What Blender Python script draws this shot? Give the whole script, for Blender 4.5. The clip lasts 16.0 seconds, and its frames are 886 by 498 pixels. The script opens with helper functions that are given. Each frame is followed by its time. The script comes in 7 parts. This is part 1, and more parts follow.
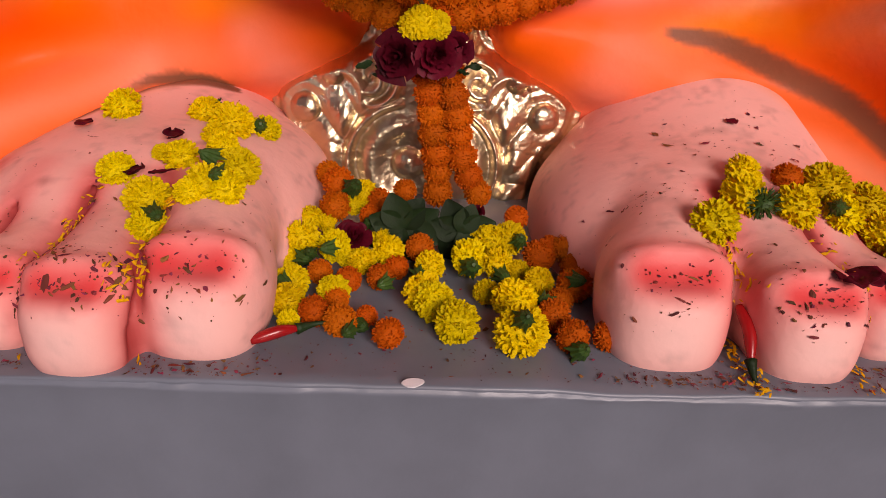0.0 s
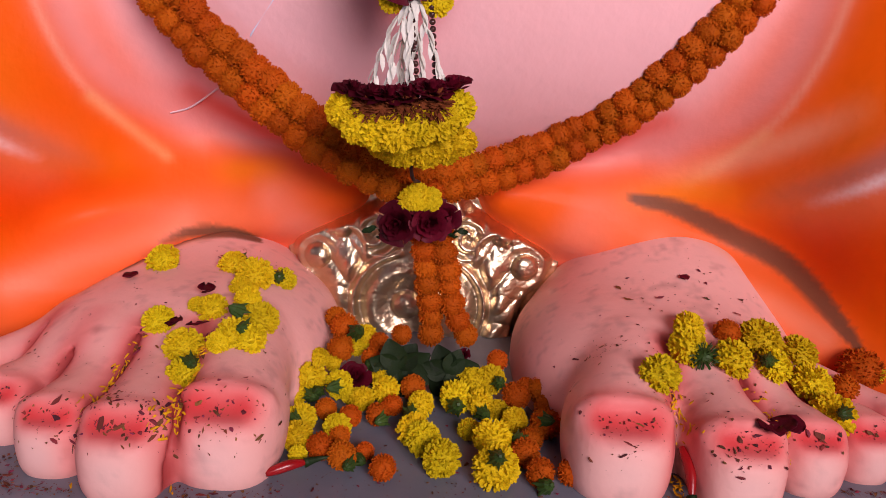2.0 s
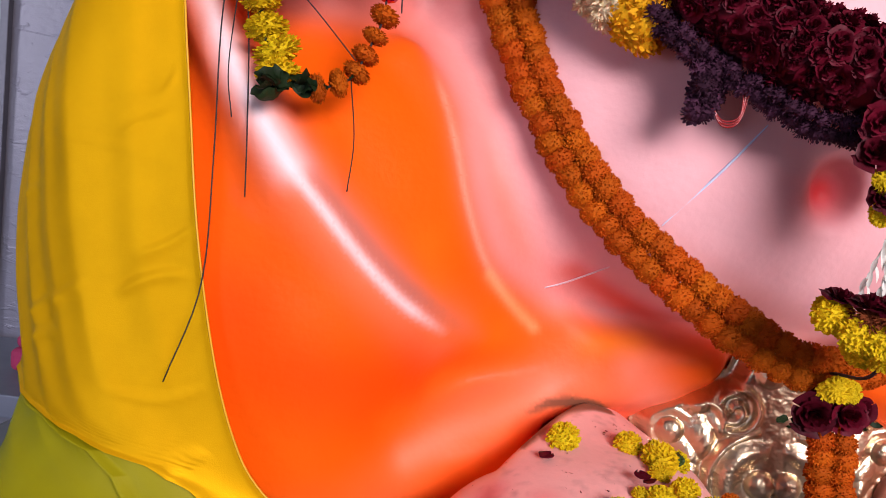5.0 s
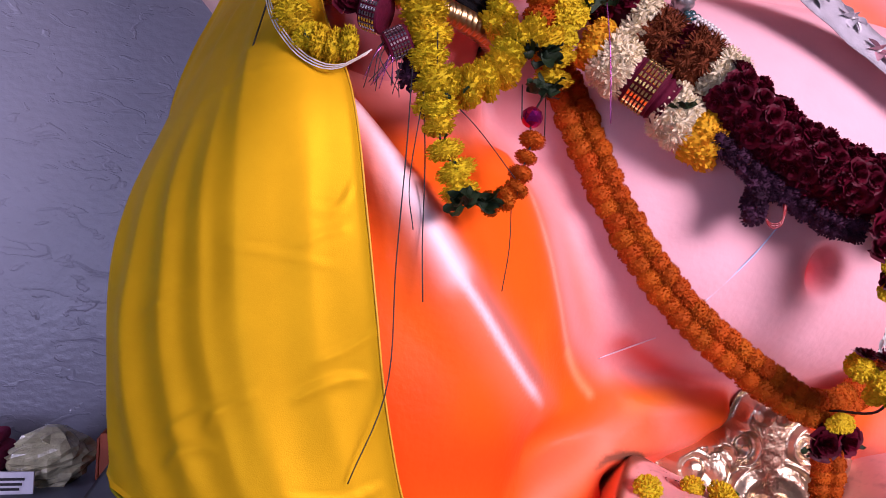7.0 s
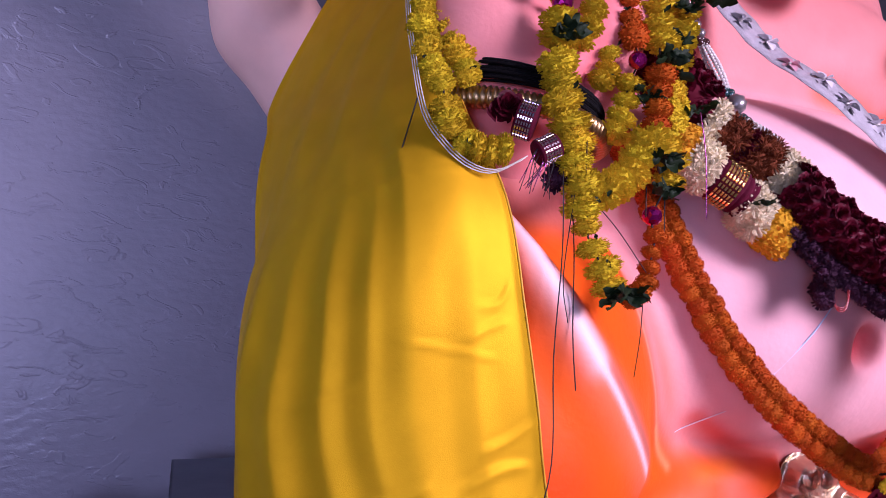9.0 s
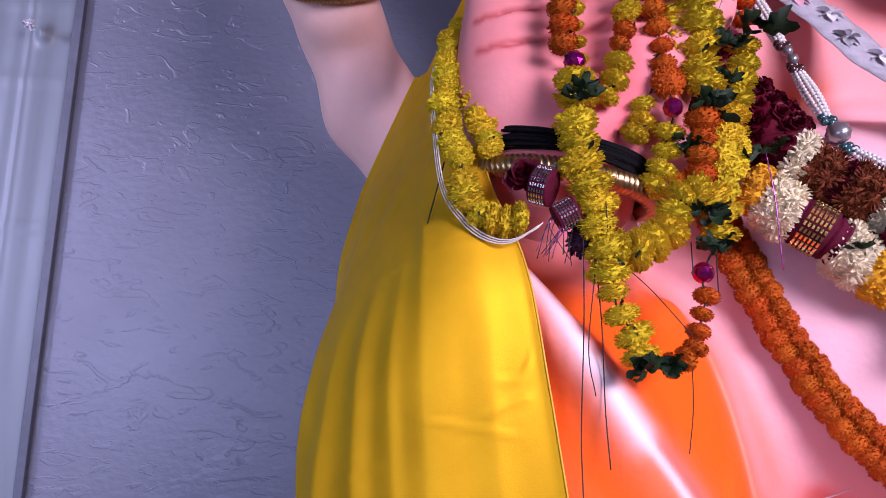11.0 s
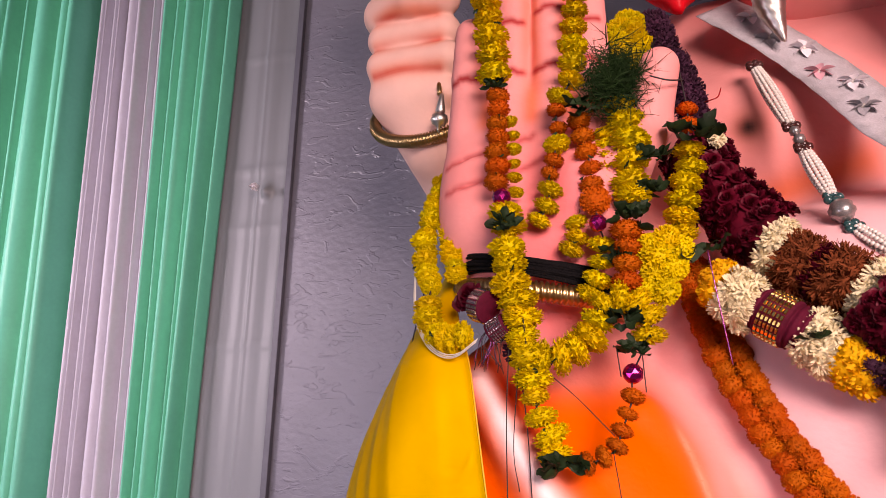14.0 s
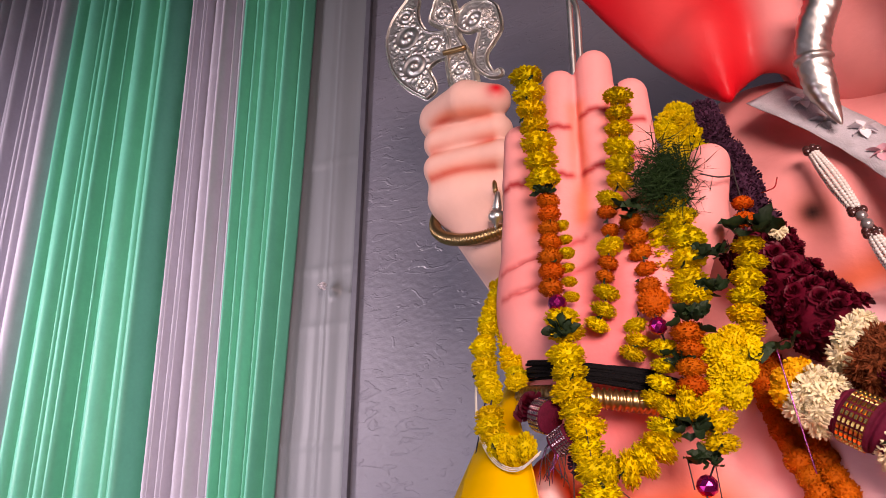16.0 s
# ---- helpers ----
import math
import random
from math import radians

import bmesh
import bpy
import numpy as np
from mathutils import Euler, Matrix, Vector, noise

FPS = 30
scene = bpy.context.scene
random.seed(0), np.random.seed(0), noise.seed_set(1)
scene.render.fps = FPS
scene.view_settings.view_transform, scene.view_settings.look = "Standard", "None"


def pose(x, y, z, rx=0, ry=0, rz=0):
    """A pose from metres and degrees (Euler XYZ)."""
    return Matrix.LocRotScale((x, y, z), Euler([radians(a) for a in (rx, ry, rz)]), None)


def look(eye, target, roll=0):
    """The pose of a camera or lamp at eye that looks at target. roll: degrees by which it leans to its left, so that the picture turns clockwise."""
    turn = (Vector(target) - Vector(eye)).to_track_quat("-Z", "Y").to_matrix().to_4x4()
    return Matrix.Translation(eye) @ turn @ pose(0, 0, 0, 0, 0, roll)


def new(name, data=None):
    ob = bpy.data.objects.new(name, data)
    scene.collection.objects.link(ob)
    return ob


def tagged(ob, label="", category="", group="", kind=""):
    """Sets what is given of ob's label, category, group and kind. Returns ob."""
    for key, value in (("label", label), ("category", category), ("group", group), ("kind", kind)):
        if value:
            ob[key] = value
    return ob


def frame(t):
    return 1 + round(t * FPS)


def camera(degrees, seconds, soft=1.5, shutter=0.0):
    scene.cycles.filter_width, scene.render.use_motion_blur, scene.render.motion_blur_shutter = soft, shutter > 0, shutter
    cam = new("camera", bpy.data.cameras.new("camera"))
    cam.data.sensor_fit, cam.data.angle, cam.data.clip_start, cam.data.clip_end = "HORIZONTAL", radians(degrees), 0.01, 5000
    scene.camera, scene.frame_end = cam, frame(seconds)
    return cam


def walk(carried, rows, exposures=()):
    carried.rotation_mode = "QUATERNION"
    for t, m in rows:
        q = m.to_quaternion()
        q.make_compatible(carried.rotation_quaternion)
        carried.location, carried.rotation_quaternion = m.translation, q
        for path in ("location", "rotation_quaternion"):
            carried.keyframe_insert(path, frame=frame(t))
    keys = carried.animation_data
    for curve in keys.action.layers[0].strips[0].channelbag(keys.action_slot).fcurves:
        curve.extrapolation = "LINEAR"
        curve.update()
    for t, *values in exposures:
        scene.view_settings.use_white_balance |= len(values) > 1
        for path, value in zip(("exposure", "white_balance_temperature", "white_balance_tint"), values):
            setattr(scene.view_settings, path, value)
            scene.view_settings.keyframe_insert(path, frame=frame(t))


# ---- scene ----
# The camera: one lens, one path. LEVEL turns the path so that upright things stand upright.
cam = camera(64.3, 16.0, soft=0.8)
LEVEL = pose(0, 0, 1.45, 0, 2.0, 0) @ pose(0, 0, -1.45)
PATH = [
    (0, (-0.012, 0.068, 1.459), (0.011, 1.899, 0.655), 5.0),
    (0.5, (-0.012, 0.025, 1.488), (0.008, 1.887, 0.758), 5.5),
    (1, (-0.006, -0.011, 1.523), (0.012, 1.878, 0.866), 5.7),
    (1.5, (0.001, -0.042, 1.558), (0.01, 1.869, 0.969), 5.6),
    (2, (0.003, -0.068, 1.582), (-0.012, 1.861, 1.054), 5.3),
    (2.5, (-0.036, -0.095, 1.618), (-0.1, 1.849, 1.152), 5.0),
    (3, (-0.164, -0.115, 1.643), (-0.289, 1.837, 1.225), 5.0),
    (3.5, (-0.316, -0.169, 1.652), (-0.494, 1.785, 1.264), 5.4),
    (4, (-0.431, -0.18, 1.647), (-0.642, 1.777, 1.292), 6.4),
    (4.5, (-0.547, -0.136, 1.649), (-0.765, 1.828, 1.34), 7.2),
    (5, (-0.662, -0.119, 1.647), (-0.809, 1.862, 1.413), 6.7),
    (5.2, (-0.721, -0.141, 1.655), (-0.811, 1.847, 1.458), 6.1),
    (7.3, (-1.386, -0.219, 1.678), (-0.873, 1.714, 1.659), 5.9),
    (7.5, (-1.449, -0.212, 1.681), (-0.893, 1.709, 1.674), 6.1),
    (8, (-1.592, -0.186, 1.682), (-0.957, 1.71, 1.724), 6.0),
    (8.5, (-1.694, -0.163, 1.693), (-1.011, 1.715, 1.778), 5.7),
    (9, (-1.725, -0.17, 1.703), (-1.054, 1.709, 1.847), 5.1),
    (9.2, (-1.727, -0.173, 1.706), (-1.078, 1.711, 1.876), 4.9),
    (11.3, (-1.313, -0.283, 1.777), (-1.315, 1.702, 2.021), 2.5),
    (11.5, (-1.245, -0.327, 1.771), (-1.31, 1.656, 2.017), 2.3),
    (12, (-1.1, -0.412, 1.794), (-1.313, 1.56, 2.055), 1.8),
    (12.5, (-1.012, -0.435, 1.806), (-1.359, 1.512, 2.101), 1.6),
    (13, (-0.918, -0.418, 1.82), (-1.381, 1.497, 2.16), 1.7),
    (13.5, (-0.822, -0.416, 1.819), (-1.39, 1.462, 2.208), 1.8),
    (14, (-0.745, -0.425, 1.835), (-1.422, 1.406, 2.273), 1.2),
    (14.5, (-0.726, -0.437, 1.855), (-1.476, 1.351, 2.346), 0.5),
    (15, (-0.708, -0.445, 1.871), (-1.499, 1.309, 2.418), 0.2),
    (15.5, (-0.704, -0.446, 1.885), (-1.518, 1.279, 2.489), -0.0),
    (16, (-0.705, -0.437, 1.894), (-1.542, 1.258, 2.549), -0.1),
]
EXPOSURE = [(0.0, -0.36, 7500, 29), (1.5, -0.60, 7400, 38), (2.5, -0.42, 6200, 38), (3.5, -0.31, 6200, 34), (5.0, -0.12, 6500, 30), (7.5, -0.03, 6000, 58), (9.0, 0.02, 5700, 58), (11.5, 0.12, 5600, 46), (12.5, 0.09, 7100, 49), (14.0, 0.10, 7900, 45), (16.0, 0.14, 7900, 44)]
walk(cam, [(t, LEVEL @ look(eye, target, roll)) for t, eye, target, roll in PATH], EXPOSURE)

# ---- world and light: a covered stage, open to the day in front ----
world = bpy.data.worlds.new("sky")
scene.world = world
world.use_nodes = True
wn = world.node_tree.nodes
sky = wn.new("ShaderNodeTexSky")
sky.sky_type, sky.sun_disc = "NISHITA", False
sky.sun_elevation, sky.sun_rotation = radians(48), radians(150)
world.node_tree.links.new(sky.outputs[0], wn["Background"].inputs[0])
wn["Background"].inputs[1].default_value = 0.030


def area_lamp(name, eye, target, sx, sy, watts, colour):
    d = bpy.data.lights.new(name, "AREA")
    d.shape, d.size, d.size_y, d.energy, d.color = "RECTANGLE", sx, sy, watts, colour
    ob = new(name, d)
    ob.matrix_world = look(eye, target)
    return ob


# daylight that comes in through the open front of the stage
area_lamp("front_opening_daylight", (1.7, -3.3, 3.2), (-0.45, 1.35, 1.9), 2.6, 1.8, 83, (1.0, 0.96, 0.93)).data.spread = radians(78)
area_lamp("side_opening_daylight", (-8.9, -2.7, 3.6), (-5.6, 3.0, 3.2), 1.6, 2.4, 106, (0.80, 0.88, 1.0)).data.spread = radians(64)
# added bluish fill, no real opening: brightens the wall and lower cloth from front left
area_lamp("low_fill_lamp", (-4.4, -3.2, 1.4), (-2.4, 2.6, 1.4), 1.8, 1.6, 19, (0.64, 0.79, 1.0)).data.spread = radians(66)

# ---- materials ----
def mat(name, colour, rough=0.5, metal=0.0, vary=0.15, scale=30.0, bump=0.0, bump_scale=80.0, spec=0.5, random_hue=0.0,
        random_value=0.0, coat=0.0, sheen=0.0, translucent=0.0, stretch=(1, 1, 1), island=False, rough_vary=0.0):
    """A procedural surface: two scales of colour noise, bump, and variation from piece to piece."""
    m = bpy.data.materials.new(name)
    m.use_nodes = True
    nt = m.node_tree
    n, link = nt.nodes, nt.links.new
    b = n["Principled BSDF"]
    b.inputs["Roughness"].default_value = rough
    b.inputs["Metallic"].default_value = metal
    b.inputs["Specular IOR Level"].default_value = spec
    b.inputs["Coat Weight"].default_value = coat
    b.inputs["Coat Roughness"].default_value = 0.15
    b.inputs["Sheen Weight"].default_value = sheen
    co = n.new("ShaderNodeTexCoord")
    mp = n.new("ShaderNodeMapping")
    mp.inputs["Scale"].default_value = stretch
    link(co.outputs["Object"], mp.inputs[0])

    def noise_tex(sc, detail):
        t = n.new("ShaderNodeTexNoise")
        t.inputs["Scale"].default_value, t.inputs["Detail"].default_value = sc, detail
        link(mp.outputs[0], t.inputs["Vector"])
        return t
    fine, broad = noise_tex(scale, 5), noise_tex(scale / 9, 2)
    mix = n.new("ShaderNodeMath")
    mix.operation = "ADD"
    link(fine.outputs[0], mix.inputs[0])
    link(broad.outputs[0], mix.inputs[1])
    rng = n.new("ShaderNodeMapRange")
    rng.inputs[1].default_value, rng.inputs[2].default_value = 0.6, 1.4
    rng.inputs[3].default_value, rng.inputs[4].default_value = 1 - vary, 1 + vary
    link(mix.outputs[0], rng.inputs[0])
    value = rng.outputs[0]
    hsv = n.new("ShaderNodeHueSaturation")
    hsv.inputs["Color"].default_value = (*colour, 1)
    if random_hue or random_value:
        if island:
            info = n.new("ShaderNodeNewGeometry").outputs["Random Per Island"]
        else:
            info = n.new("ShaderNodeObjectInfo").outputs["Random"]
        r1 = n.new("ShaderNodeMapRange")
        r1.inputs[3].default_value, r1.inputs[4].default_value = 0.5 - random_hue, 0.5 + random_hue
        link(info, r1.inputs[0])
        link(r1.outputs[0], hsv.inputs["Hue"])
        wh = n.new("ShaderNodeTexWhiteNoise")
        wh.noise_dimensions = "1D"
        link(info, wh.inputs["W"])
        r2 = n.new("ShaderNodeMapRange")
        r2.inputs[3].default_value, r2.inputs[4].default_value = 1 - random_value, 1 + random_value
        link(wh.outputs["Value"], r2.inputs[0])
        mul = n.new("ShaderNodeMath")
        mul.operation = "MULTIPLY"
        link(value, mul.inputs[0])
        link(r2.outputs[0], mul.inputs[1])
        value = mul.outputs[0]
    link(value, hsv.inputs["Value"])
    link(hsv.outputs[0], b.inputs["Base Color"])
    if rough_vary:
        rr = n.new("ShaderNodeMapRange")
        rr.inputs[1].default_value, rr.inputs[2].default_value = 0.3, 0.7
        rr.inputs[3].default_value, rr.inputs[4].default_value = rough - rough_vary, rough + rough_vary
        link(broad.outputs[0], rr.inputs[0])
        link(rr.outputs[0], b.inputs["Roughness"])
    if bump:
        bt = noise_tex(bump_scale, 4)
        bn = n.new("ShaderNodeBump")
        bn.inputs["Strength"].default_value, bn.inputs["Distance"].default_value = bump, 0.01
        link(bt.outputs[0], bn.inputs["Height"])
        link(bn.outputs[0], b.inputs["Normal"])
    if translucent:
        tr = n.new("ShaderNodeBsdfTranslucent")
        link(hsv.outputs[0], tr.inputs[0])
        ms = n.new("ShaderNodeMixShader")
        ms.inputs[0].default_value = translucent
        link(b.outputs[0], ms.inputs[1])
        link(tr.outputs[0], ms.inputs[2])
        link(ms.outputs[0], n["Material Output"].inputs[0])
    return m


def paint_mat():
    """Gloss paint whose colours, sprayed on with soft edges, lie in the mesh's colour attribute."""
    m = mat("sprayed_gloss_paint", (1, 1, 1), rough=0.45, vary=0.06, scale=14, bump=0.12, bump_scale=60, spec=0.09, coat=0.02, rough_vary=0.06)
    n, link = m.node_tree.nodes, m.node_tree.links.new
    at = n.new("ShaderNodeAttribute")
    at.attribute_name = "paint"
    hsv = next(x for x in n if x.bl_idname == "ShaderNodeHueSaturation")
    link(at.outputs["Color"], hsv.inputs["Color"])
    return m


M_PAINT = paint_mat()
M_PLATFORM = mat("grey_gloss_paint", (0.150, 0.168, 0.208), rough=0.42, vary=0.18, scale=9, bump=0.12, bump_scale=18, rough_vary=0.12)
M_WALL = mat("grey_textured_wall", (0.17, 0.168, 0.20), rough=0.40, vary=0.08, scale=6, bump=0.35, bump_scale=22, rough_vary=0.08, stretch=(1, 1, 1.6))


def wall_strokes(m):
    """Short trowel strokes left standing in the plaster."""
    n, link = m.node_tree.nodes, m.node_tree.links.new
    co = n.new("ShaderNodeTexCoord")
    mp = n.new("ShaderNodeMapping")
    mp.inputs["Scale"].default_value, mp.inputs["Rotation"].default_value = (1, 1, 2.4), (0, 0.6, 0)
    link(co.outputs["Object"], mp.inputs[0])
    t = n.new("ShaderNodeTexNoise")
    t.inputs["Scale"].default_value, t.inputs["Detail"].default_value, t.inputs["Distortion"].default_value = 5, 3, 1.4
    link(mp.outputs[0], t.inputs["Vector"])
    r = n.new("ShaderNodeValToRGB")
    r.color_ramp.elements[0].position, r.color_ramp.elements[1].position = 0.57, 0.62
    link(t.outputs[0], r.inputs[0])
    b = n.new("ShaderNodeBump")
    b.inputs["Strength"].default_value, b.inputs["Distance"].default_value = 0.30, 0.012
    link(r.outputs[0], b.inputs["Height"])
    old = next(x for x in n if x.bl_idname == "ShaderNodeBump" and x != b)
    link(old.outputs[0], b.inputs["Normal"])
    link(b.outputs[0], n["Principled BSDF"].inputs["Normal"])


wall_strokes(M_WALL)
M_TRIM = mat("dark_grey_strip", (0.09, 0.09, 0.11), rough=0.5, vary=0.2)
M_GREEN = mat("green_curtain_cloth", (0.062, 0.53, 0.355), rough=0.5, vary=0.06, scale=40, bump=0.1, bump_scale=400, sheen=0.08)
M_LILAC = mat("lilac_grey_curtain_cloth", (0.51, 0.49, 0.56), rough=0.55, vary=0.06, scale=40, bump=0.1, bump_scale=400, sheen=0.08)
M_PLASTIC = mat("milky_plastic_sheet", (0.18, 0.195, 0.205), rough=0.45, vary=0.10, scale=6, bump=0.2, bump_scale=9, stretch=(1, 1, 0.25))
M_SATIN = mat("yellow_satin", (0.74, 0.392, 0.0006), rough=0.50, metal=0.30, vary=0.10, scale=12, bump=0.10, bump_scale=500, spec=0.02, translucent=0.04)
M_OLIVE = mat("olive_yellow_satin", (0.31, 0.28, 0.001), rough=0.5, vary=0.12, scale=12, bump=0.10, bump_scale=500, spec=0.2)
M_SATIN_HEM = mat("yellow_satin_hem", (0.70, 0.36, 0.003), rough=0.5, vary=0.07, scale=20)
M_SILVER = mat("chased_silver", (0.68, 0.66, 0.60), rough=0.38, metal=1.0, vary=0.2, scale=40, bump=0.06, bump_scale=120)
M_BRONZE = mat("silvered_repousse_sheet", (0.70, 0.565, 0.375), rough=0.33, metal=1.0, vary=0.2, scale=16, bump=0.07, bump_scale=60, rough_vary=0.06)
M_BRASS = mat("coiled_brass_wire", (0.42, 0.27, 0.12), rough=0.34, metal=1.0, vary=0.15, scale=60)
M_YELLOW = mat("yellow_marigold_petal", (0.64, 0.465, 0.003), rough=0.7, vary=0.40, scale=160, random_hue=0.010, random_value=0.14, translucent=0.10, spec=0.12)
M_GOLD = mat("golden_flower_petal", (0.72, 0.36, 0.006), rough=0.7, vary=0.2, scale=120, random_hue=0.01, random_value=0.12, translucent=0.1, spec=0.12)
M_ORANGE = mat("orange_marigold_petal", (0.47, 0.088, 0.002), rough=0.75, vary=0.35, scale=160, random_hue=0.006, random_value=0.14, translucent=0.08, spec=0.12)
M_RUST = mat("rust_brown_flower_petal", (0.17, 0.04, 0.012), rough=0.8, vary=0.25, scale=120, random_value=0.2, spec=0.12)
M_CREAM = mat("cream_flower_petal", (0.76, 0.67, 0.43), rough=0.7, vary=0.12, scale=120, random_value=0.1, translucent=0.15, spec=0.12)
M_ROSE = mat("dark_red_rose_petal", (0.085, 0.0033, 0.011), rough=0.5, vary=0.3, scale=60, random_value=0.35, spec=0.12)
M_PLUM = mat("dark_purple_flower_petal", (0.045, 0.014, 0.030), rough=0.75, vary=0.35, scale=120, random_value=0.4, spec=0.12)
M_LEAF = mat("dark_green_leaf", (0.009, 0.022, 0.006), spec=0.2, rough=0.55, vary=0.3, scale=50, bump=0.2, bump_scale=120, random_value=0.3)
M_CALYX = mat("green_sepal", (0.030, 0.070, 0.012), spec=0.25, rough=0.5, vary=0.3, scale=50, random_value=0.3)
M_GRASS = mat("green_grass_blades", (0.009, 0.026, 0.006), spec=0.1, rough=0.7, vary=0.3, scale=40, random_value=0.4, island=True)
M_STEM = mat("dark_cord", (0.018, 0.012, 0.012), rough=0.7, vary=0.2)
M_BLACK = mat("black_wound_thread", (0.0035, 0.003, 0.0035), rough=0.8, spec=0.12, vary=0.3, bump=0.5, bump_scale=160)
M_TUBEROSE = mat("white_tuberose_bud", (0.74, 0.74, 0.66), rough=0.55, vary=0.1, scale=60, translucent=0.15)
M_CHILI = mat("red_chilli_skin", (0.30, 0.008, 0.008), rough=0.25, vary=0.2, scale=40)
M_BALL = mat("magenta_foil_ball", (0.42, 0.02, 0.18), rough=0.16, metal=0.9, vary=0.15, scale=30)
M_RIBBED = mat("ribbed_silver_bead", (0.30, 0.28, 0.27), rough=0.3, metal=0.7, vary=0.3, scale=80)
M_PEARL = mat("pearl_bead", (0.62, 0.58, 0.52), rough=0.25, vary=0.06, coat=0.4)
M_DARKBEAD = mat("dark_maroon_bead", (0.05, 0.015, 0.012), rough=0.2, vary=0.2, coat=0.5)
M_TEALBEAD = mat("dark_teal_bead", (0.015, 0.06, 0.06), rough=0.2, vary=0.2, coat=0.5)
M_WHITECORD = mat("white_cotton_cord", (0.62, 0.57, 0.47), rough=0.8, vary=0.1)
M_MAROONCLOTH = mat("maroon_velvet_ribbon", (0.085, 0.004, 0.016), rough=0.8, vary=0.3, scale=60, bump=0.3, bump_scale=90, spec=0.15)
M_GOLDNET = mat("gold_sequin_mesh", (0.75, 0.50, 0.16), rough=0.25, metal=1.0, vary=0.15, scale=200)
M_PINKSEQ = mat("pale_sequin_mesh", (0.55, 0.44, 0.44), rough=0.25, metal=1.0, vary=0.2, scale=200)
M_LACE = mat("grey_net_ribbon", (0.46, 0.44, 0.46), rough=0.5, vary=0.25, scale=300, bump=0.6, bump_scale=300)
M_WHITEPETAL = mat("white_fabric_petal", (0.70, 0.66, 0.68), rough=0.6, vary=0.08)
M_PINKPETAL = mat("pink_fabric_petal", (0.66, 0.34, 0.38), rough=0.6, vary=0.1)
M_DEBRIS = mat("dried_petal_scraps", (0.15, 0.025, 0.012), rough=0.8, vary=0.5, scale=20, random_value=0.65, random_hue=0.05, island=True)
M_TINSEL = mat("magenta_tinsel", (0.45, 0.10, 0.32), rough=0.25, metal=0.8, vary=0.2)
M_GROUND = mat("concrete_floor", (0.30, 0.29, 0.28), rough=0.8, vary=0.2, scale=4, bump=0.2)
M_CEIL = mat("white_awning_cloth", (0.66, 0.66, 0.68), rough=0.8, vary=0.05)


# ---- mesh helpers ----
def mesh_of(name, verts, faces, material=None, smooth=True):
    me = bpy.data.meshes.new(name)
    me.from_pydata([tuple(v) for v in verts], [], [tuple(f) for f in faces])
    if material:
        me.materials.append(material)
    if smooth:
        me.polygons.foreach_set("use_smooth", [True] * len(me.polygons))
    me.update()
    return me


def part(name, me, parent, label="", at=None):
    ob = new(name, me)
    ob.parent = parent
    if at is not None:
        ob.matrix_basis = at
    if label:
        ob["label"] = label
    return ob


def spline(pts, n):
    """n points along a Catmull-Rom curve through pts, evenly spaced by length."""
    p = np.array(pts, float)
    q = np.vstack([2 * p[0] - p[1], p, 2 * p[-1] - p[-2]])
    out = []
    for i in range(1, len(q) - 2):
        for t in np.linspace(0, 1, 24, endpoint=False):
            a, b, c, d = q[i - 1], q[i], q[i + 1], q[i + 2]
            out.append(0.5 * (2 * b + (c - a) * t + (2 * a - 5 * b + 4 * c - d) * t * t + (3 * b - a - 3 * c + d) * t ** 3))
    out.append(p[-1])
    out = np.array(out)
    s = np.r_[0, np.cumsum(np.linalg.norm(np.diff(out, axis=0), axis=1))]
    return np.array([[np.interp(u, s, out[:, k]) for k in range(3)] for u in np.linspace(0, s[-1], n)])


def length_of(pts):
    c = spline(pts, 200)
    return float(np.linalg.norm(np.diff(c, axis=0), axis=1).sum())


def tube_mesh(name, pts, radius, material, n=40, sides=8, caps=True):
    """A round tube along pts; radius: one number or a function of 0..1."""
    c = spline(pts, n)
    verts, faces = [], []
    side = Vector((0.31, 0.93, 0.17))
    for i, p in enumerate(c):
        d = Vector(c[min(i + 1, n - 1)] - c[max(i - 1, 0)]).normalized()
        u = d.cross(side).normalized()
        w = d.cross(u)
        r = radius(i / (n - 1)) if callable(radius) else radius
        for k in range(sides):
            a = 2 * math.pi * k / sides
            verts.append(Vector(p) + r * (math.cos(a) * u + math.sin(a) * w))
    for i in range(n - 1):
        for k in range(sides):
            a, b = i * sides + k, i * sides + (k + 1) % sides
            faces.append((a, b, b + sides, a + sides))
    if caps:
        faces += [tuple(range(sides))[::-1], tuple(range((n - 1) * sides, n * sides))]
    return mesh_of(name, verts, faces, material)


def lathe(name, profile, material, sides=20, axis="z"):
    """A turned form: profile is (radius, height) from end to end."""
    verts, faces = [], []
    for r, h in profile:
        for k in range(sides):
            a = 2 * math.pi * k / sides
            verts.append((r * math.cos(a), r * math.sin(a), h))
    for i in range(len(profile) - 1):
        for k in range(sides):
            a, b = i * sides + k, i * sides + (k + 1) % sides
            faces.append((a, b, b + sides, a + sides))
    faces += [tuple(range(sides))[::-1], tuple(range((len(profile) - 1) * sides, len(profile) * sides))]
    return mesh_of(name, verts, faces, material)


def aim(p, d, spin=0.0, s=1.0):
    """A pose at p whose z axis looks along d."""
    q = Vector(d).to_track_quat("Z", "Y").to_matrix().to_4x4()
    return Matrix.Translation(p) @ q @ Matrix.Rotation(spin, 4, "Z") @ Matrix.Scale(s, 4)


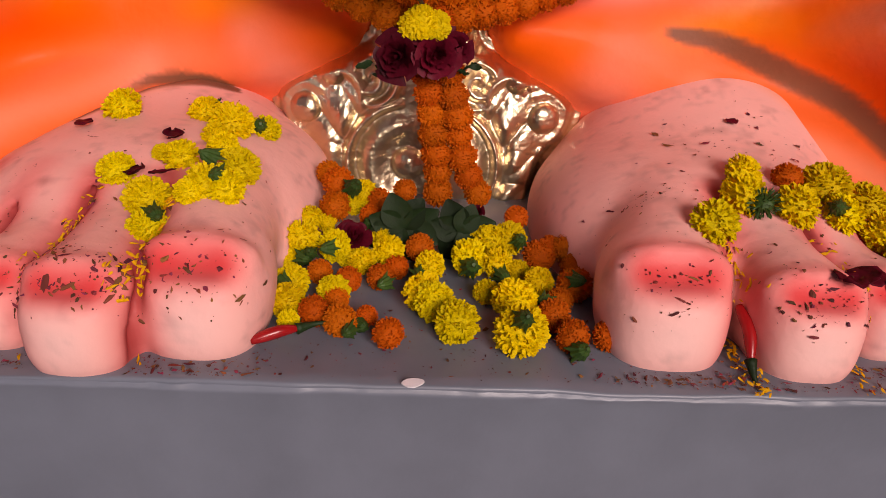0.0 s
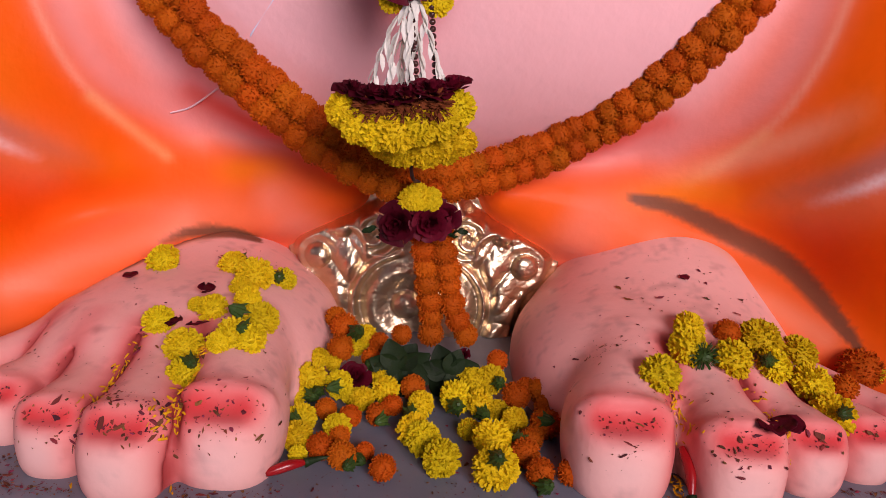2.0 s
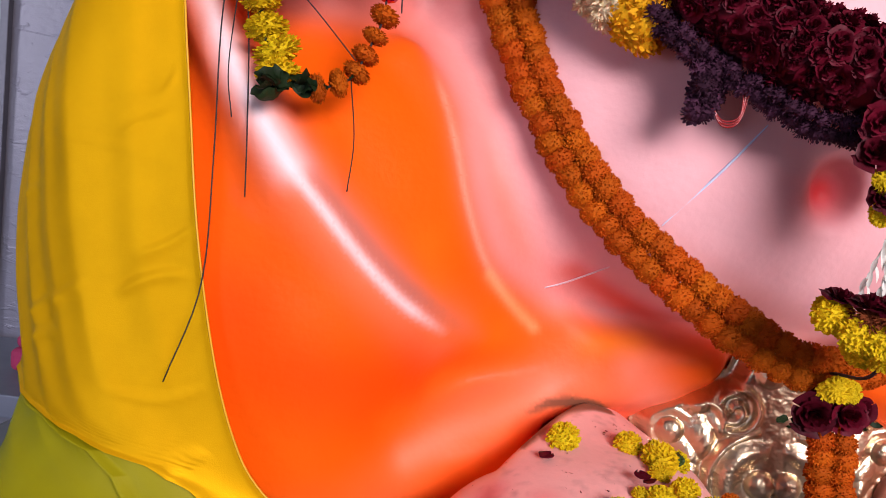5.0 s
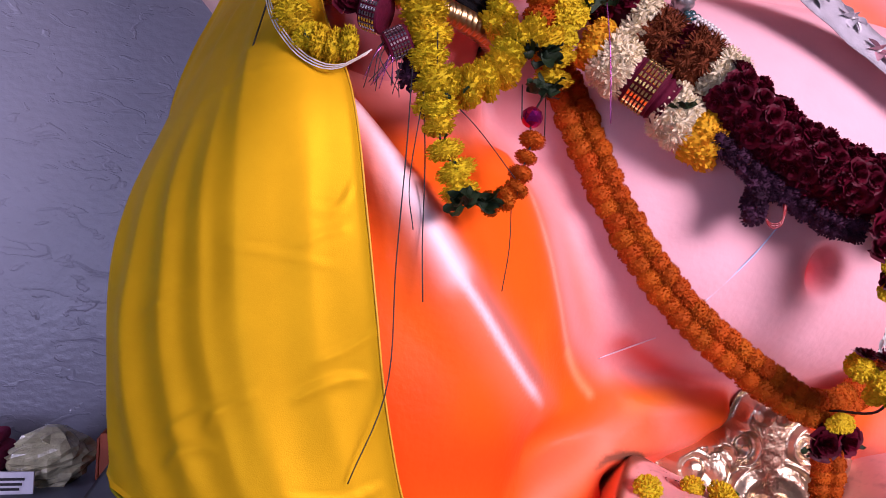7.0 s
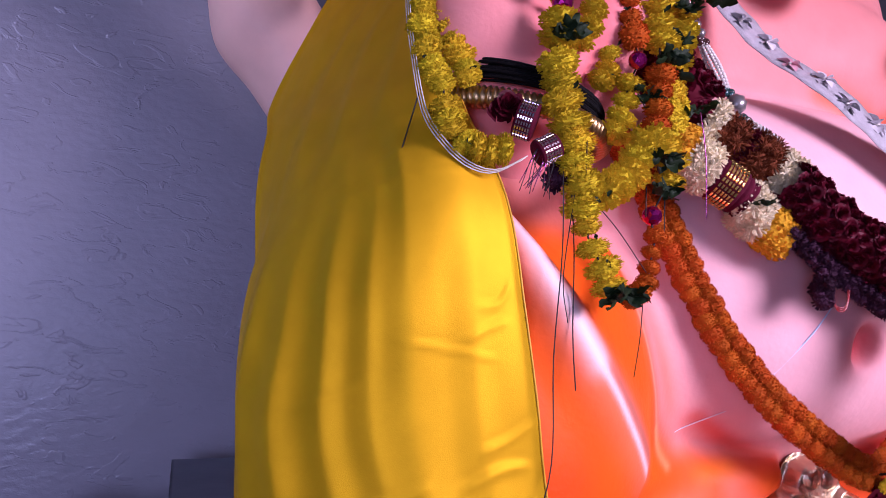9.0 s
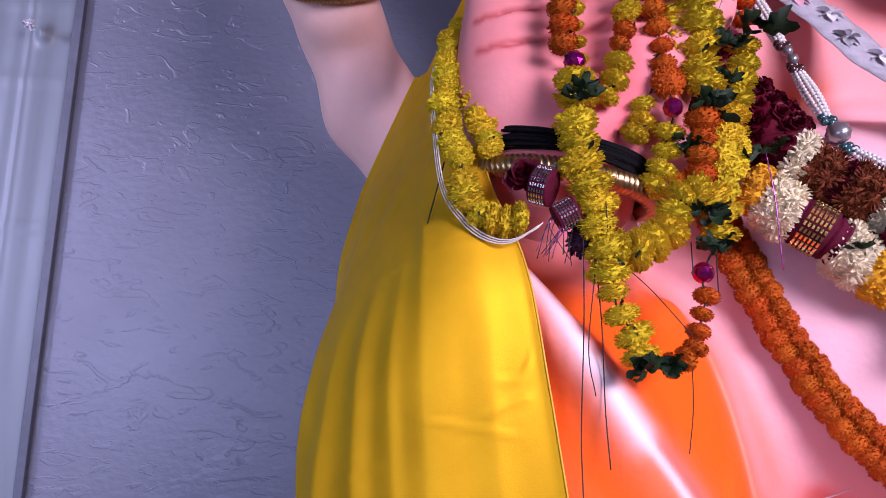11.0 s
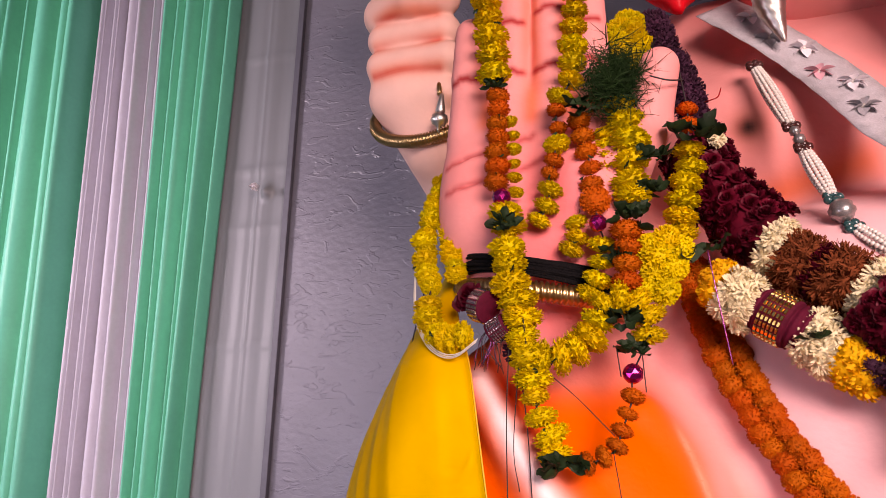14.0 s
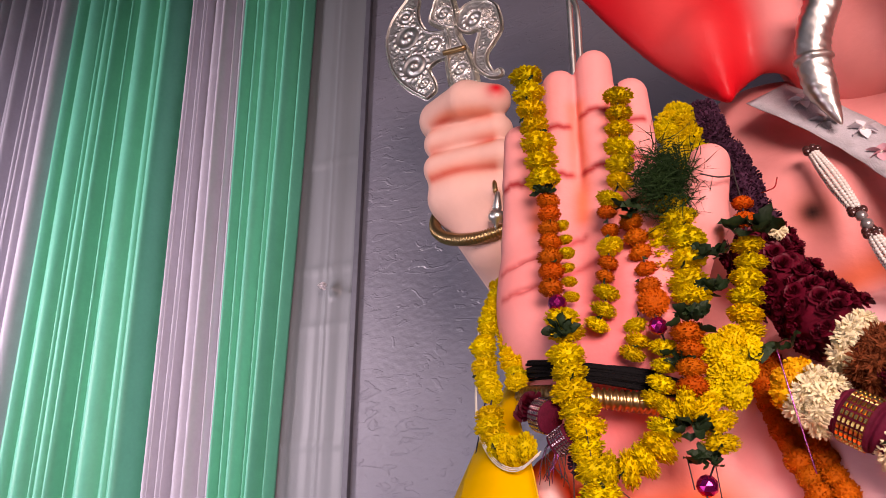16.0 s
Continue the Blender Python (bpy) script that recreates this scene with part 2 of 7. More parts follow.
def bar(name, x0, x1, y0, y1, z0, z1, material, bevel=0.0):
    bm = bmesh.new()
    bmesh.ops.create_cube(bm, size=1)
    for v in bm.verts:
        v.co = Vector(((x0 + x1) / 2 + v.co.x * (x1 - x0), (y0 + y1) / 2 + v.co.y * (y1 - y0), (z0 + z1) / 2 + v.co.z * (z1 - z0)))
    if bevel:
        bmesh.ops.bevel(bm, geom=bm.edges[:], offset=bevel, segments=3, affect="EDGES", profile=0.5)
    me = bpy.data.meshes.new(name)
    bm.to_mesh(me)
    bm.free()
    me.materials.append(material)
    return me


# ---- the stage: wall, curtains, platform, floor, roof ----
tagged(new("wall_back", bar("wall_back", -7.6, 4.0, 3.08, 3.28, 0, 7.6, M_WALL)), "grey textured plaster wall behind the statue", "wall", kind="structure")
tagged(new("wall_right", bar("wall_right", 3.8, 4.0, -3.6, 3.08, 0, 7.6, M_WALL)), "plain grey side wall of the stage", "wall", kind="structure")
tagged(new("wall_left", bar("wall_left", -7.6, -7.4, 2.75, 3.08, 0, 7.6, M_WALL)), "plain grey side wall of the stage", "wall", kind="structure")
tagged(new("ceiling", bar("ceiling", -7.6, 4.0, -3.6, 3.28, 7.6, 7.7, M_CEIL)), "white cloth roof of the stage", "ceiling", kind="structure")
tagged(new("ground", bar("ground", -60, 60, -60, 60, -0.3, 0, M_GROUND)), "plain concrete ground", "ground", kind="structure")


def platform():
    """A painted block with a worn, slightly wavy rounded lip; its front runs a little askew."""
    nx, prof = 420, [(0.10, 0.0), (0.03, 0.55), (0.016, 0.93), (0.008, 1.004), (0.005, 1.014), (0.004, 1.018), (0.008, 1.0195), (0.008, 1.021), (0.004, 1.0225), (0.010, 1.0255), (0.03, 1.025), (0.2, 1.025), (0.6, 1.025), (2.3, 1.025)]
    verts, faces = [], []
    for i in range(nx + 1):
        x = -1.72 + 4.32 * i / nx
        for j, (dy, z) in enumerate(prof):
            near = 1.0 if 2 <= j <= 10 else 0.2
            w = 0.006 * noise.noise((x * 3.1, 0, 3.7)) + 0.004 * noise.noise((x * 14, 2, 0)) + (0.005 * noise.noise((x * 47, 4, 0)) + 0.003 * noise.noise((x * 130, 1, 0)) if 4 < j < 8 else 0.0)
            dz = 0.0035 * noise.noise((x * 6, 5, j * 0.4)) * near
            verts.append((x, 0.686 + 0.042 * x + dy + w * near, z + dz))
    k = len(prof)
    for i in range(nx):
        for j in range(k - 1):
            a = i * k + j
            faces.append((a, a + k, a + k + 1, a + 1))
    faces += [tuple(range(k))[::-1], tuple(range(nx * k, nx * k + k))]
    ob = new("platform", mesh_of("platform", verts, faces, M_PLATFORM))
    return tagged(ob, "grey gloss-painted stage platform with a chipped front lip", "platform", kind="structure")


platform()


def pleats(name, x0, x1, y, folds, depth, material, seed, lean_x=0.0):
    """A hanging cloth in uneven upright folds: broad faces, deep narrow valleys, some folds leaning over the next."""
    rnd = random.Random(seed)
    per = 22
    n = folds * per
    edge = np.cumsum([rnd.choice((0.45, 0.7, 1.0, 1.25)) * rnd.uniform(0.85, 1.15) for _ in range(folds)])
    edge = np.r_[0, edge] / edge[-1]
    amp = [depth * rnd.uniform(0.65, 1.25) for _ in range(folds)]
    skew = [rnd.uniform(-0.05, 0.12) for _ in range(folds)]
    zs = np.linspace(0.05, 7.5, 26)
    verts, faces = [], []
    for i in range(n + 1):
        k = min(folds - 1, i // per)
        f = i / per - k
        w = (edge[k + 1] - edge[k]) * (x1 - x0)
        for z in zs:
            sway = 0.10 * noise.noise((k * 3.7, z * 0.35, seed))
            hump = max(0.0, math.sin(math.pi * f)) ** 0.8
            lean = (skew[k] + sway) * w * math.sin(math.pi * f) ** 2
            verts.append((x0 + (x1 - x0) * edge[k] + w * f + lean + 0.010 * noise.noise((k * 1.3, z * 0.5, seed)) + lean_x * (i / n) * (z - 2.8), y - (amp[k] * (0.9 + sway) * (0.45 + 3.2 * w)) * hump, z))
    m = len(zs)
    for i in range(n):
        for j in range(m - 1):
            a = i * m + j
            faces.append((a, a + m, a + m + 1, a + 1))
    return mesh_of(name, verts, faces, material)


def curtain(name, x0, x1, folds, material, label, seed, y=3.02, depth=0.175, lean_x=0.0):
    ob = new(name, pleats(name, x0, x1, y, folds, depth, material, seed, lean_x))
    so = ob.modifiers.new("thickness", "SOLIDIFY")
    so.thickness = 0.004
    return tagged(ob, label, "curtain", "curtain panels along the wall")


curtain("curtain", -3.93, -3.44, 6, M_GREEN, "deep green pleated cloth curtain panel hanging from above", 3, lean_x=0.05)
curtain("curtain", -4.53, -3.92, 8, M_LILAC, "narrow lilac-grey pleated cloth curtain panel", 5)
curtain("curtain", -5.98, -4.52, 9, M_GREEN, "wide bright green pleated cloth curtain panel", 8)
curtain("curtain", -7.3, -5.97, 9, M_LILAC, "lilac-grey pleated cloth curtain panel beside a green one", 13)
# ---- the seated statue: one plain mesh, sprayed in gloss paint ----
PINK, ORANGE, RED, PALE = (0.78, 0.285, 0.262), (0.90, 0.112, 0.0005), (0.62, 0.008, 0.012), (0.86, 0.66, 0.62)


BELLY, SKIN = (0.84, 0.46, 0.47), (0.84, 0.355, 0.305)


def ell(c, r, p=2.0, turn=(0, 0, 0)):
    c, r = np.array(c, np.float32), np.array(r, np.float32)
    m = np.array(Euler([radians(a) for a in turn]).to_matrix().inverted(), np.float32)

    def f(q):
        d = np.abs((q - c) @ m.T / r)
        return ((d ** p).sum(1) ** (1 / p) - 1) * r.min()
    return f


def cone(a, b, ra, rb):
    a, b = np.array(a, np.float32), np.array(b, np.float32)
    ab = b - a

    def f(q):
        t = np.clip((q - a) @ ab / (ab @ ab), 0, 1)
        return np.linalg.norm(q - a - t[:, None] * ab, axis=1) - (ra + (rb - ra) * t)
    return f


def ridge(pts, r0, r1=None, n=14):
    c = spline(pts, n)
    r = np.linspace(r0, r0 if r1 is None else r1, n)
    fs = [cone(c[i], c[i + 1], r[i], r[i + 1]) for i in range(n - 1)]
    return lambda q: np.minimum.reduce([f(q) for f in fs])


def surface(prims, lo, hi, step, cuts=()):
    """Blend the forms softly and skin the result (surface nets). prims: (form, softness, colour)."""
    lo, hi = np.array(lo, float), np.array(hi, float)
    n = np.ceil((hi - lo) / step).astype(int) + 1
    ax = [lo[k] + step * np.arange(n[k]) for k in range(3)]

    def field(q):
        d = None
        for f, k, _ in prims:
            e = f(q)
            if d is None:
                d = e
            else:
                h = np.maximum(k - np.abs(d - e), 0) / k
                d = np.minimum(d, e) - h * h * k * 0.25
        for f, k in cuts:
            e = -f(q)
            h = np.maximum(k - np.abs(d - e), 0) / k
            d = np.maximum(d, e) + h * h * k * 0.25
        return d
    # a coarse pass finds the blocks near the skin; only these are worked out finely
    m = 4
    cax = [lo[k] + step * (m * np.arange((n[k] + m - 1) // m) + (m - 1) / 2) for k in range(3)]
    cg = np.stack(np.meshgrid(*cax, indexing="ij"), -1).reshape(-1, 3).astype(np.float32)
    cn = [len(a) for a in cax]
    cv = np.concatenate([field(cg[i:i + 400000]) for i in range(0, len(cg), 400000)]).reshape(cn)
    v = np.repeat(np.repeat(np.repeat(cv, m, 0), m, 1), m, 2)[:n[0], :n[1], :n[2]].copy()
    near = np.repeat(np.repeat(np.repeat(np.abs(cv) < m * step * 1.15 + 0.004, m, 0), m, 1), m, 2)[:n[0], :n[1], :n[2]]
    at = np.argwhere(near)
    for i in range(0, len(at), 400000):
        a = at[i:i + 400000]
        v[tuple(a.T)] = field((lo + step * a).astype(np.float32))
    s = v < 0
    cell = np.zeros(n - 1, np.int8)
    corners = [(i, j, k) for i in (0, 1) for j in (0, 1) for k in (0, 1)]
    for i, j, k in corners:
        cell += s[i:n[0] - 1 + i, j:n[1] - 1 + j, k:n[2] - 1 + k]
    live = (cell > 0) & (cell < 8)
    idx = -np.ones(n - 1, int)
    at = np.argwhere(live)
    idx[live] = np.arange(len(at))
    total, count = np.zeros((len(at), 3)), np.zeros(len(at))
    for a in corners:
        for axis in range(3):
            if a[axis]:
                continue
            b = list(a)
            b[axis] = 1
            va, vb = v[tuple((at + a).T)], v[tuple((at + b).T)]
            cross = (va < 0) != (vb < 0)
            t = np.where(cross, va / np.where(cross, va - vb, 1), 0)
            p = np.array(a, float)[None] + np.eye(3)[axis][None] * t[:, None]
            total += p * cross[:, None]
            count += cross
    verts = lo + step * (at + total / count[:, None])
    faces = []
    for axis in range(3):
        sl = [slice(None)] * 3
        sl[axis] = slice(0, n[axis] - 1)
        sh = [slice(None)] * 3
        sh[axis] = slice(1, n[axis])
        e = np.argwhere(s[tuple(sl)] != s[tuple(sh)])
        u, w = (axis + 1) % 3, (axis + 2) % 3
        e = e[(e[:, u] > 0) & (e[:, w] > 0) & (e[:, u] < n[u] - 1) & (e[:, w] < n[w] - 1)]
        du, dw = np.eye(3, dtype=int)[u], np.eye(3, dtype=int)[w]
        quad = np.stack([idx[tuple((e - du - dw).T)], idx[tuple((e - dw).T)], idx[tuple(e.T)], idx[tuple((e - du).T)]], 1)
        flip = ~s[tuple(e.T)]
        quad[flip] = quad[flip][:, ::-1]
        faces.append(quad)
    q = verts.astype(np.float32)
    dist = np.stack([f(q) for f, _, _ in prims], 1)
    soft = np.array([max(k, 0.012) for _, k, _ in prims])
    wgt = np.exp(-np.maximum(dist - dist.min(1, keepdims=True), 0) / (0.35 * soft)[None])
    col = (wgt[:, :, None] * np.array([c for _, _, c in prims])[None]).sum(1) / wgt.sum(1)[:, None]
    return verts, np.vstack(faces), col


def spray(verts, col, pts, width, colour, strength=1.0, n=60, ends=0.0):
    """A soft airbrushed stroke along a line on the surface; ends: the share of its length over which it fades in and out."""
    c = spline(pts, n) if len(pts) > 1 else np.array(pts, float)
    d = np.stack([np.linalg.norm(verts - p, axis=1) for p in c], 1)
    w = strength * np.exp(-(d.min(1) / width) ** 2)
    if ends:
        along = d.argmin(1) / (n - 1)
        w *= np.clip(np.minimum(along, 1 - along) / ends, 0, 1)
    col[:] = col * (1 - w[:, None]) + np.array(colour) * w[:, None]


MID = -0.06


def mirror(p):
    return (2 * MID - p[0], *p[1:])


def body():
    P = []
    P.append((ell((-0.06, 1.79, 1.86), (0.92, 0.66, 0.56), 2.6), 0.05, BELLY))            # belly
    P.append((ell((-0.06, 2.05, 2.62), (0.86, 0.52, 0.50), 2.3), 0.10, PINK))            # chest
    for s in (0, 1):
        fx = (lambda p: p) if s == 0 else mirror
        P.append((ell(fx((-0.50, 1.80, 2.62)), (0.40, 0.30, 0.27)), 0.07, PINK))         # breast
        P.append((ell(fx((-0.60, 2.02, 2.90)), (0.36, 0.33, 0.34)), 0.10, PINK))         # shoulder
        P.append((cone(fx((-0.84, 2.0, 2.72)), fx((-1.0, 1.95, 2.1)), 0.24, 0.20), 0.08, PINK))  # upper arm
        P.append((ell(fx((-1.13, 1.42, 1.53)), (0.38, 0.43, 0.46), 2.4), 0.10, ORANGE))  # knee
        P.append((ell(fx((-1.10, 1.40, 1.22)), (0.33, 0.43, 0.45), 2.6), 0.12, ORANGE))  # calf
        P.append((cone(fx((-1.02, 1.46, 1.55)), fx((-0.35, 1.95, 1.55)), 0.42, 0.36), 0.08, ORANGE))  # thigh
        P.append((cone(fx((-1.10, 1.45, 1.26)), fx((-0.40, 1.66, 1.18)), 0.27, 0.24), 0.10, ORANGE))  # shin
        P.append((ridge([fx(p) for p in [(-1.24, 1.26, 1.98), (-1.21, 1.12, 1.95), (-1.16, 1.03, 1.88), (-1.04, 0.99, 1.72), (-0.95, 1.03, 1.57), (-0.83, 1.13, 1.44), (-0.68, 1.29, 1.35), (-0.50, 1.36, 1.30), (-0.38, 1.38, 1.28)]], 0.030, 0.022), 0.10, ORANGE))
        P.append((ridge([fx(p) for p in [(-0.86, 1.20, 1.86), (-0.77, 1.25, 1.70), (-0.68, 1.31, 1.53), (-0.57, 1.35, 1.40), (-0.42, 1.36, 1.33), (-0.22, 1.33, 1.32)]], 0.022, 0.03), 0.07, ORANGE))
        P.append((cone(fx((-1.0, 1.14, 1.07)), fx((-0.62, 1.26, 1.09)), 0.085, 0.08), 0.07, ORANGE))
        P.append((ridge([fx(p) for p in [(-0.97, 1.10, 1.06), (-0.80, 1.20, 1.12), (-0.62, 1.28, 1.19), (-0.45, 1.34, 1.24), (-0.30, 1.36, 1.27)]], 0.045, 0.03), 0.10, ORANGE))
    P.append((ell((-0.06, 1.84, 1.27), (0.66, 0.46, 0.18), 2.6), 0.07, ORANGE))
    P.append((ell((-0.06, 1.86, 1.12), (0.60, 0.46, 0.20), 2.6), 0.05, PINK))
    P.append((cone((-1.05, 1.30, 2.02), (-1.0, 1.9, 2.0), 0.17, 0.19), 0.06, PINK))      # raised forearm
    v, f, c = surface(P, (-1.75, 0.86, 0.98), (1.25, 2.2, 3.25), 0.0095, [(ell((-0.085, 1.15, 1.683), (0.040, 0.06, 0.055)), 0.03)])
    return v, f, c


def head_and_ears():
    P = [(ell((-0.06, 1.95, 3.75), (0.56, 0.46, 0.70), 2.2), 0.10, PINK),
         (ell((-0.16, 1.80, 3.25), (0.36, 0.30, 0.34), 2.2), 0.12, PINK),
         (cone((-0.12, 1.50, 3.45), (-0.02, 1.38, 2.85), 0.22, 0.15), 0.10, PINK)]
    for s in (0, 1):
        fx = (lambda p: p) if s == 0 else mirror
        k = 1 if s == 0 else -1
        P.append((ell(fx((-0.77, 1.62, 3.56)), (0.19, 0.06, 0.40), 2.0, (0, -10 * k, 8 * k)), 0.04, RED))
        P.append((cone(fx((-0.74, 1.62, 3.28)), fx((-0.70, 1.60, 3.04)), 0.085, 0.012), 0.06, RED))
        P.append((ell(fx((-0.92, 1.66, 3.80)), (0.27, 0.06, 0.68), 2.2, (0, -27 * k, 8 * k)), 0.06, RED))
        P.append((ridge([fx(p) for p in [(-0.53, 1.66, 3.20), (-0.54, 1.66, 3.45), (-0.60, 1.70, 3.9)]], 0.05, 0.07), 0.05, PINK))
    v, f, c = surface(P, (-1.5, 1.2, 2.6), (1.35, 2.5, 4.6), 0.015)
    spray(v, c, [(-0.80, 1.56, 3.25), (-0.86, 1.58, 3.6)], 0.12, (0.80, 0.10, 0.09), 0.6)
    return v, f, c


def crease(t0, t1):
    """The line of the gap between two toes, from the instep down to the platform."""
    m = [(np.array(t0[k]) + np.array(t1[k])) / 2 for k in (0, 1)]
    r = [(t0[k] + t1[k]) / 2 for k in (2, 3)]
    return [m[0] * 0.75 + m[1] * 0.25 + (0, 0, r[0] * 1.12), m[0] * 0.4 + m[1] * 0.6 + (0, 0, r[0] * 0.80), m[1] + (0, 0, r[1] * 0.62), m[1] + (0, -r[1] * 0.75, 0.0), m[1] + (0, -r[1] * 0.8, -0.05)]


def foot(toes, heel, dome, ankle):
    P = [(ell(dome, (0.26, 0.33, 0.165), 2.3), 0.05, SKIN), (ell(ankle, (0.22, 0.28, 0.19)), 0.08, SKIN)]
    cuts = []
    for a, b, ra, rb in toes:
        P.append((cone(a, b, ra, rb), 0.014, SKIN))
        P.append((ell((b[0], b[1] + 0.006, (b[2] + 1.02) / 2 + 0.016), (rb * 0.98, rb * 1.22, (b[2] - 1.02) / 2 + rb * 0.62), 2.8), 0.012, SKIN))
        P.append((ridge([(b[0] - rb * 0.72, b[1] - rb * 0.30, b[2] + rb * 0.62), (b[0] - rb * 0.35, b[1] - rb * 0.44, b[2] + rb * 0.88), (b[0] + rb * 0.35, b[1] - rb * 0.44, b[2] + rb * 0.88), (b[0] + rb * 0.72, b[1] - rb * 0.30, b[2] + rb * 0.62)], rb * 0.10, n=8), 0.030, SKIN))
        cuts.append((ell((b[0], b[1] - rb * 1.08, b[2] + rb * 0.74), (rb * 0.76, rb * 0.62, rb * 0.30), 2.2, (20, 0, 0)), 0.018))
    for t0, t1 in zip(toes, toes[1:]):
        cuts.append((ridge(crease(t0, t1), 0.006, 0.007, 10), 0.010))
    xs = [t[1][0] for t in toes]
    v, f, c = surface(P, (min(min(xs) - 0.07, dome[0] - 0.3), 0.62, 1.0), (max(max(xs) + 0.07, dome[0] + 0.3), 1.62, 1.36), 0.0062, cuts)
    # fine scuffs and grime in the paint
    for k, p in enumerate(v):
        n = 0.5 * noise.noise(p * 22) + 0.5 * noise.noise(p * 75)
        c[k] = 0.74 * c[k] + 0.26 * np.array(PALE)
        c[k] *= 1 - 0.55 * max(0.0, n - 0.10) - 0.12 * max(0.0, noise.noise(p * 5))
    for a, b, ra, rb in toes:
        spray(v, c, [(b[0] - rb * 0.35, b[1] - rb * 0.55, b[2] + rb * 0.72), (b[0] + rb * 0.35, b[1] - rb * 0.55, b[2] + rb * 0.72)], rb * 0.52, (0.80, 0.09, 0.09), 0.75)
        spray(v, c, [(b[0] - rb * 0.45, b[1] - rb * 0.66, b[2] + rb * 0.62), (b[0], b[1] - rb * 0.72, b[2] + rb * 0.56), (b[0] + rb * 0.45, b[1] - rb * 0.66, b[2] + rb * 0.62)], rb * 0.30, (0.66, 0.015, 0.018), 0.8)
        spray(v, c, [(b[0] - rb * 0.40, b[1] - rb * 0.80, b[2] + rb * 0.50), (b[0] + rb * 0.40, b[1] - rb * 0.80, b[2] + rb * 0.50)], rb * 0.12, (0.34, 0.008, 0.010), 0.5)
        spray(v, c, [(b[0], b[1] - rb * 1.15, b[2] - 0.01)], rb * 0.6, PALE, 0.30)
    for t0, t1 in zip(toes, toes[1:]):
        spray(v, c, crease(t0, t1), 0.030, (0.74, 0.05, 0.05), 0.75)
        spray(v, c, crease(t0, t1), 0.012, (0.20, 0.010, 0.010), 0.9)
    return v, f, c


def palm():
    P = [(ell((-1.08, 1.165, 2.40), (0.205, 0.085, 0.26), 3.0), 0.05, PINK), (ell((-1.18, 1.13, 2.34), (0.10, 0.09, 0.16)), 0.05, PINK),
         (ell((-0.94, 1.12, 2.33), (0.11, 0.10, 0.15)), 0.05, PINK), (cone((-1.07, 1.19, 2.24), (-1.06, 1.30, 2.0), 0.150, 0.15), 0.06, PINK)]
    for (x0, x1, zt, r) in [(-1.225, -1.205, 2.80, 0.046), (-1.115, -1.088, 2.925, 0.050), (-1.012, -0.996, 2.955, 0.050), (-0.925, -0.915, 2.85, 0.047)]:
        m = ((x0 + x1) / 2, 1.135, (2.56 + zt) / 2)
        P.append((cone((x0, 1.15, 2.52), m, r + 0.008, r), 0.012, PINK))
        P.append((cone(m, (x1, 1.125, zt), r + 0.002, r - 0.004), 0.008, PINK))
    P.append((cone((-0.90, 1.13, 2.36), (-0.80, 1.09, 2.48), 0.075, 0.058), 0.04, PINK))
    P.append((cone((-0.80, 1.09, 2.48), (-0.762, 1.07, 2.60), 0.056, 0.045), 0.012, PINK))
    cuts = []
    lines = [[(-1.28, 1.075, 2.44), (-1.17, 1.07, 2.455), (-1.05, 1.075, 2.49)], [(-1.27, 1.06, 2.37), (-1.16, 1.05, 2.385), (-1.02, 1.06, 2.44), (-0.94, 1.07, 2.53)],
             [(-0.99, 1.06, 2.20), (-0.985, 1.055, 2.32), (-0.92, 1.06, 2.45)]]
    for l in lines:
        cuts.append((ridge(l, 0.005, 0.004, 10), 0.012))
    for x, z in ((-1.22, 2.66), (-1.10, 2.66), (-1.10, 2.79), (-1.0, 2.66), (-1.0, 2.81), (-0.92, 2.66), (-0.92, 2.76)):
        cuts.append((ridge([(x - 0.05, 1.08, z), (x, 1.083, z + 0.004), (x + 0.05, 1.08, z)], 0.004, 0.004, 4), 0.010))
    v, f, c = surface(P, (-1.36, 0.98, 1.95), (-0.66, 1.5, 3.05), 0.0068, cuts)
    def on_skin(line, n=24):
        return [v[np.linalg.norm(v - p, axis=1).argmin()] for p in spline(line, n)]
    for l in lines:
        spray(v, c, on_skin(l), 0.0085, (0.26, 0.008, 0.008), 1.0, 80)
        spray(v, c, l, 0.04, (0.86, 0.22, 0.2), 0.4)
    for x in (-1.163, -1.053, -0.962):
        spray(v, c, [(x, 1.09, 2.54), (x + 0.01, 1.09, 2.84)], 0.022, (0.86, 0.16, 0.06), 0.85)
    for x, z in ((-1.22, 2.66), (-1.10, 2.66), (-1.10, 2.79), (-1.0, 2.66), (-1.0, 2.81), (-0.92, 2.66), (-0.92, 2.76)):
        spray(v, c, on_skin([(x - 0.045, 1.085, z), (x, 1.08, z + 0.004), (x + 0.045, 1.085, z)], 9), 0.0085, (0.36, 0.015, 0.015), 0.95, 40)
    spray(v, c, [(-1.05, 1.06, 2.1), (-1.0, 1.05, 2.3)], 0.13, (0.88, 0.17, 0.18), 0.7)
    return v, f, c


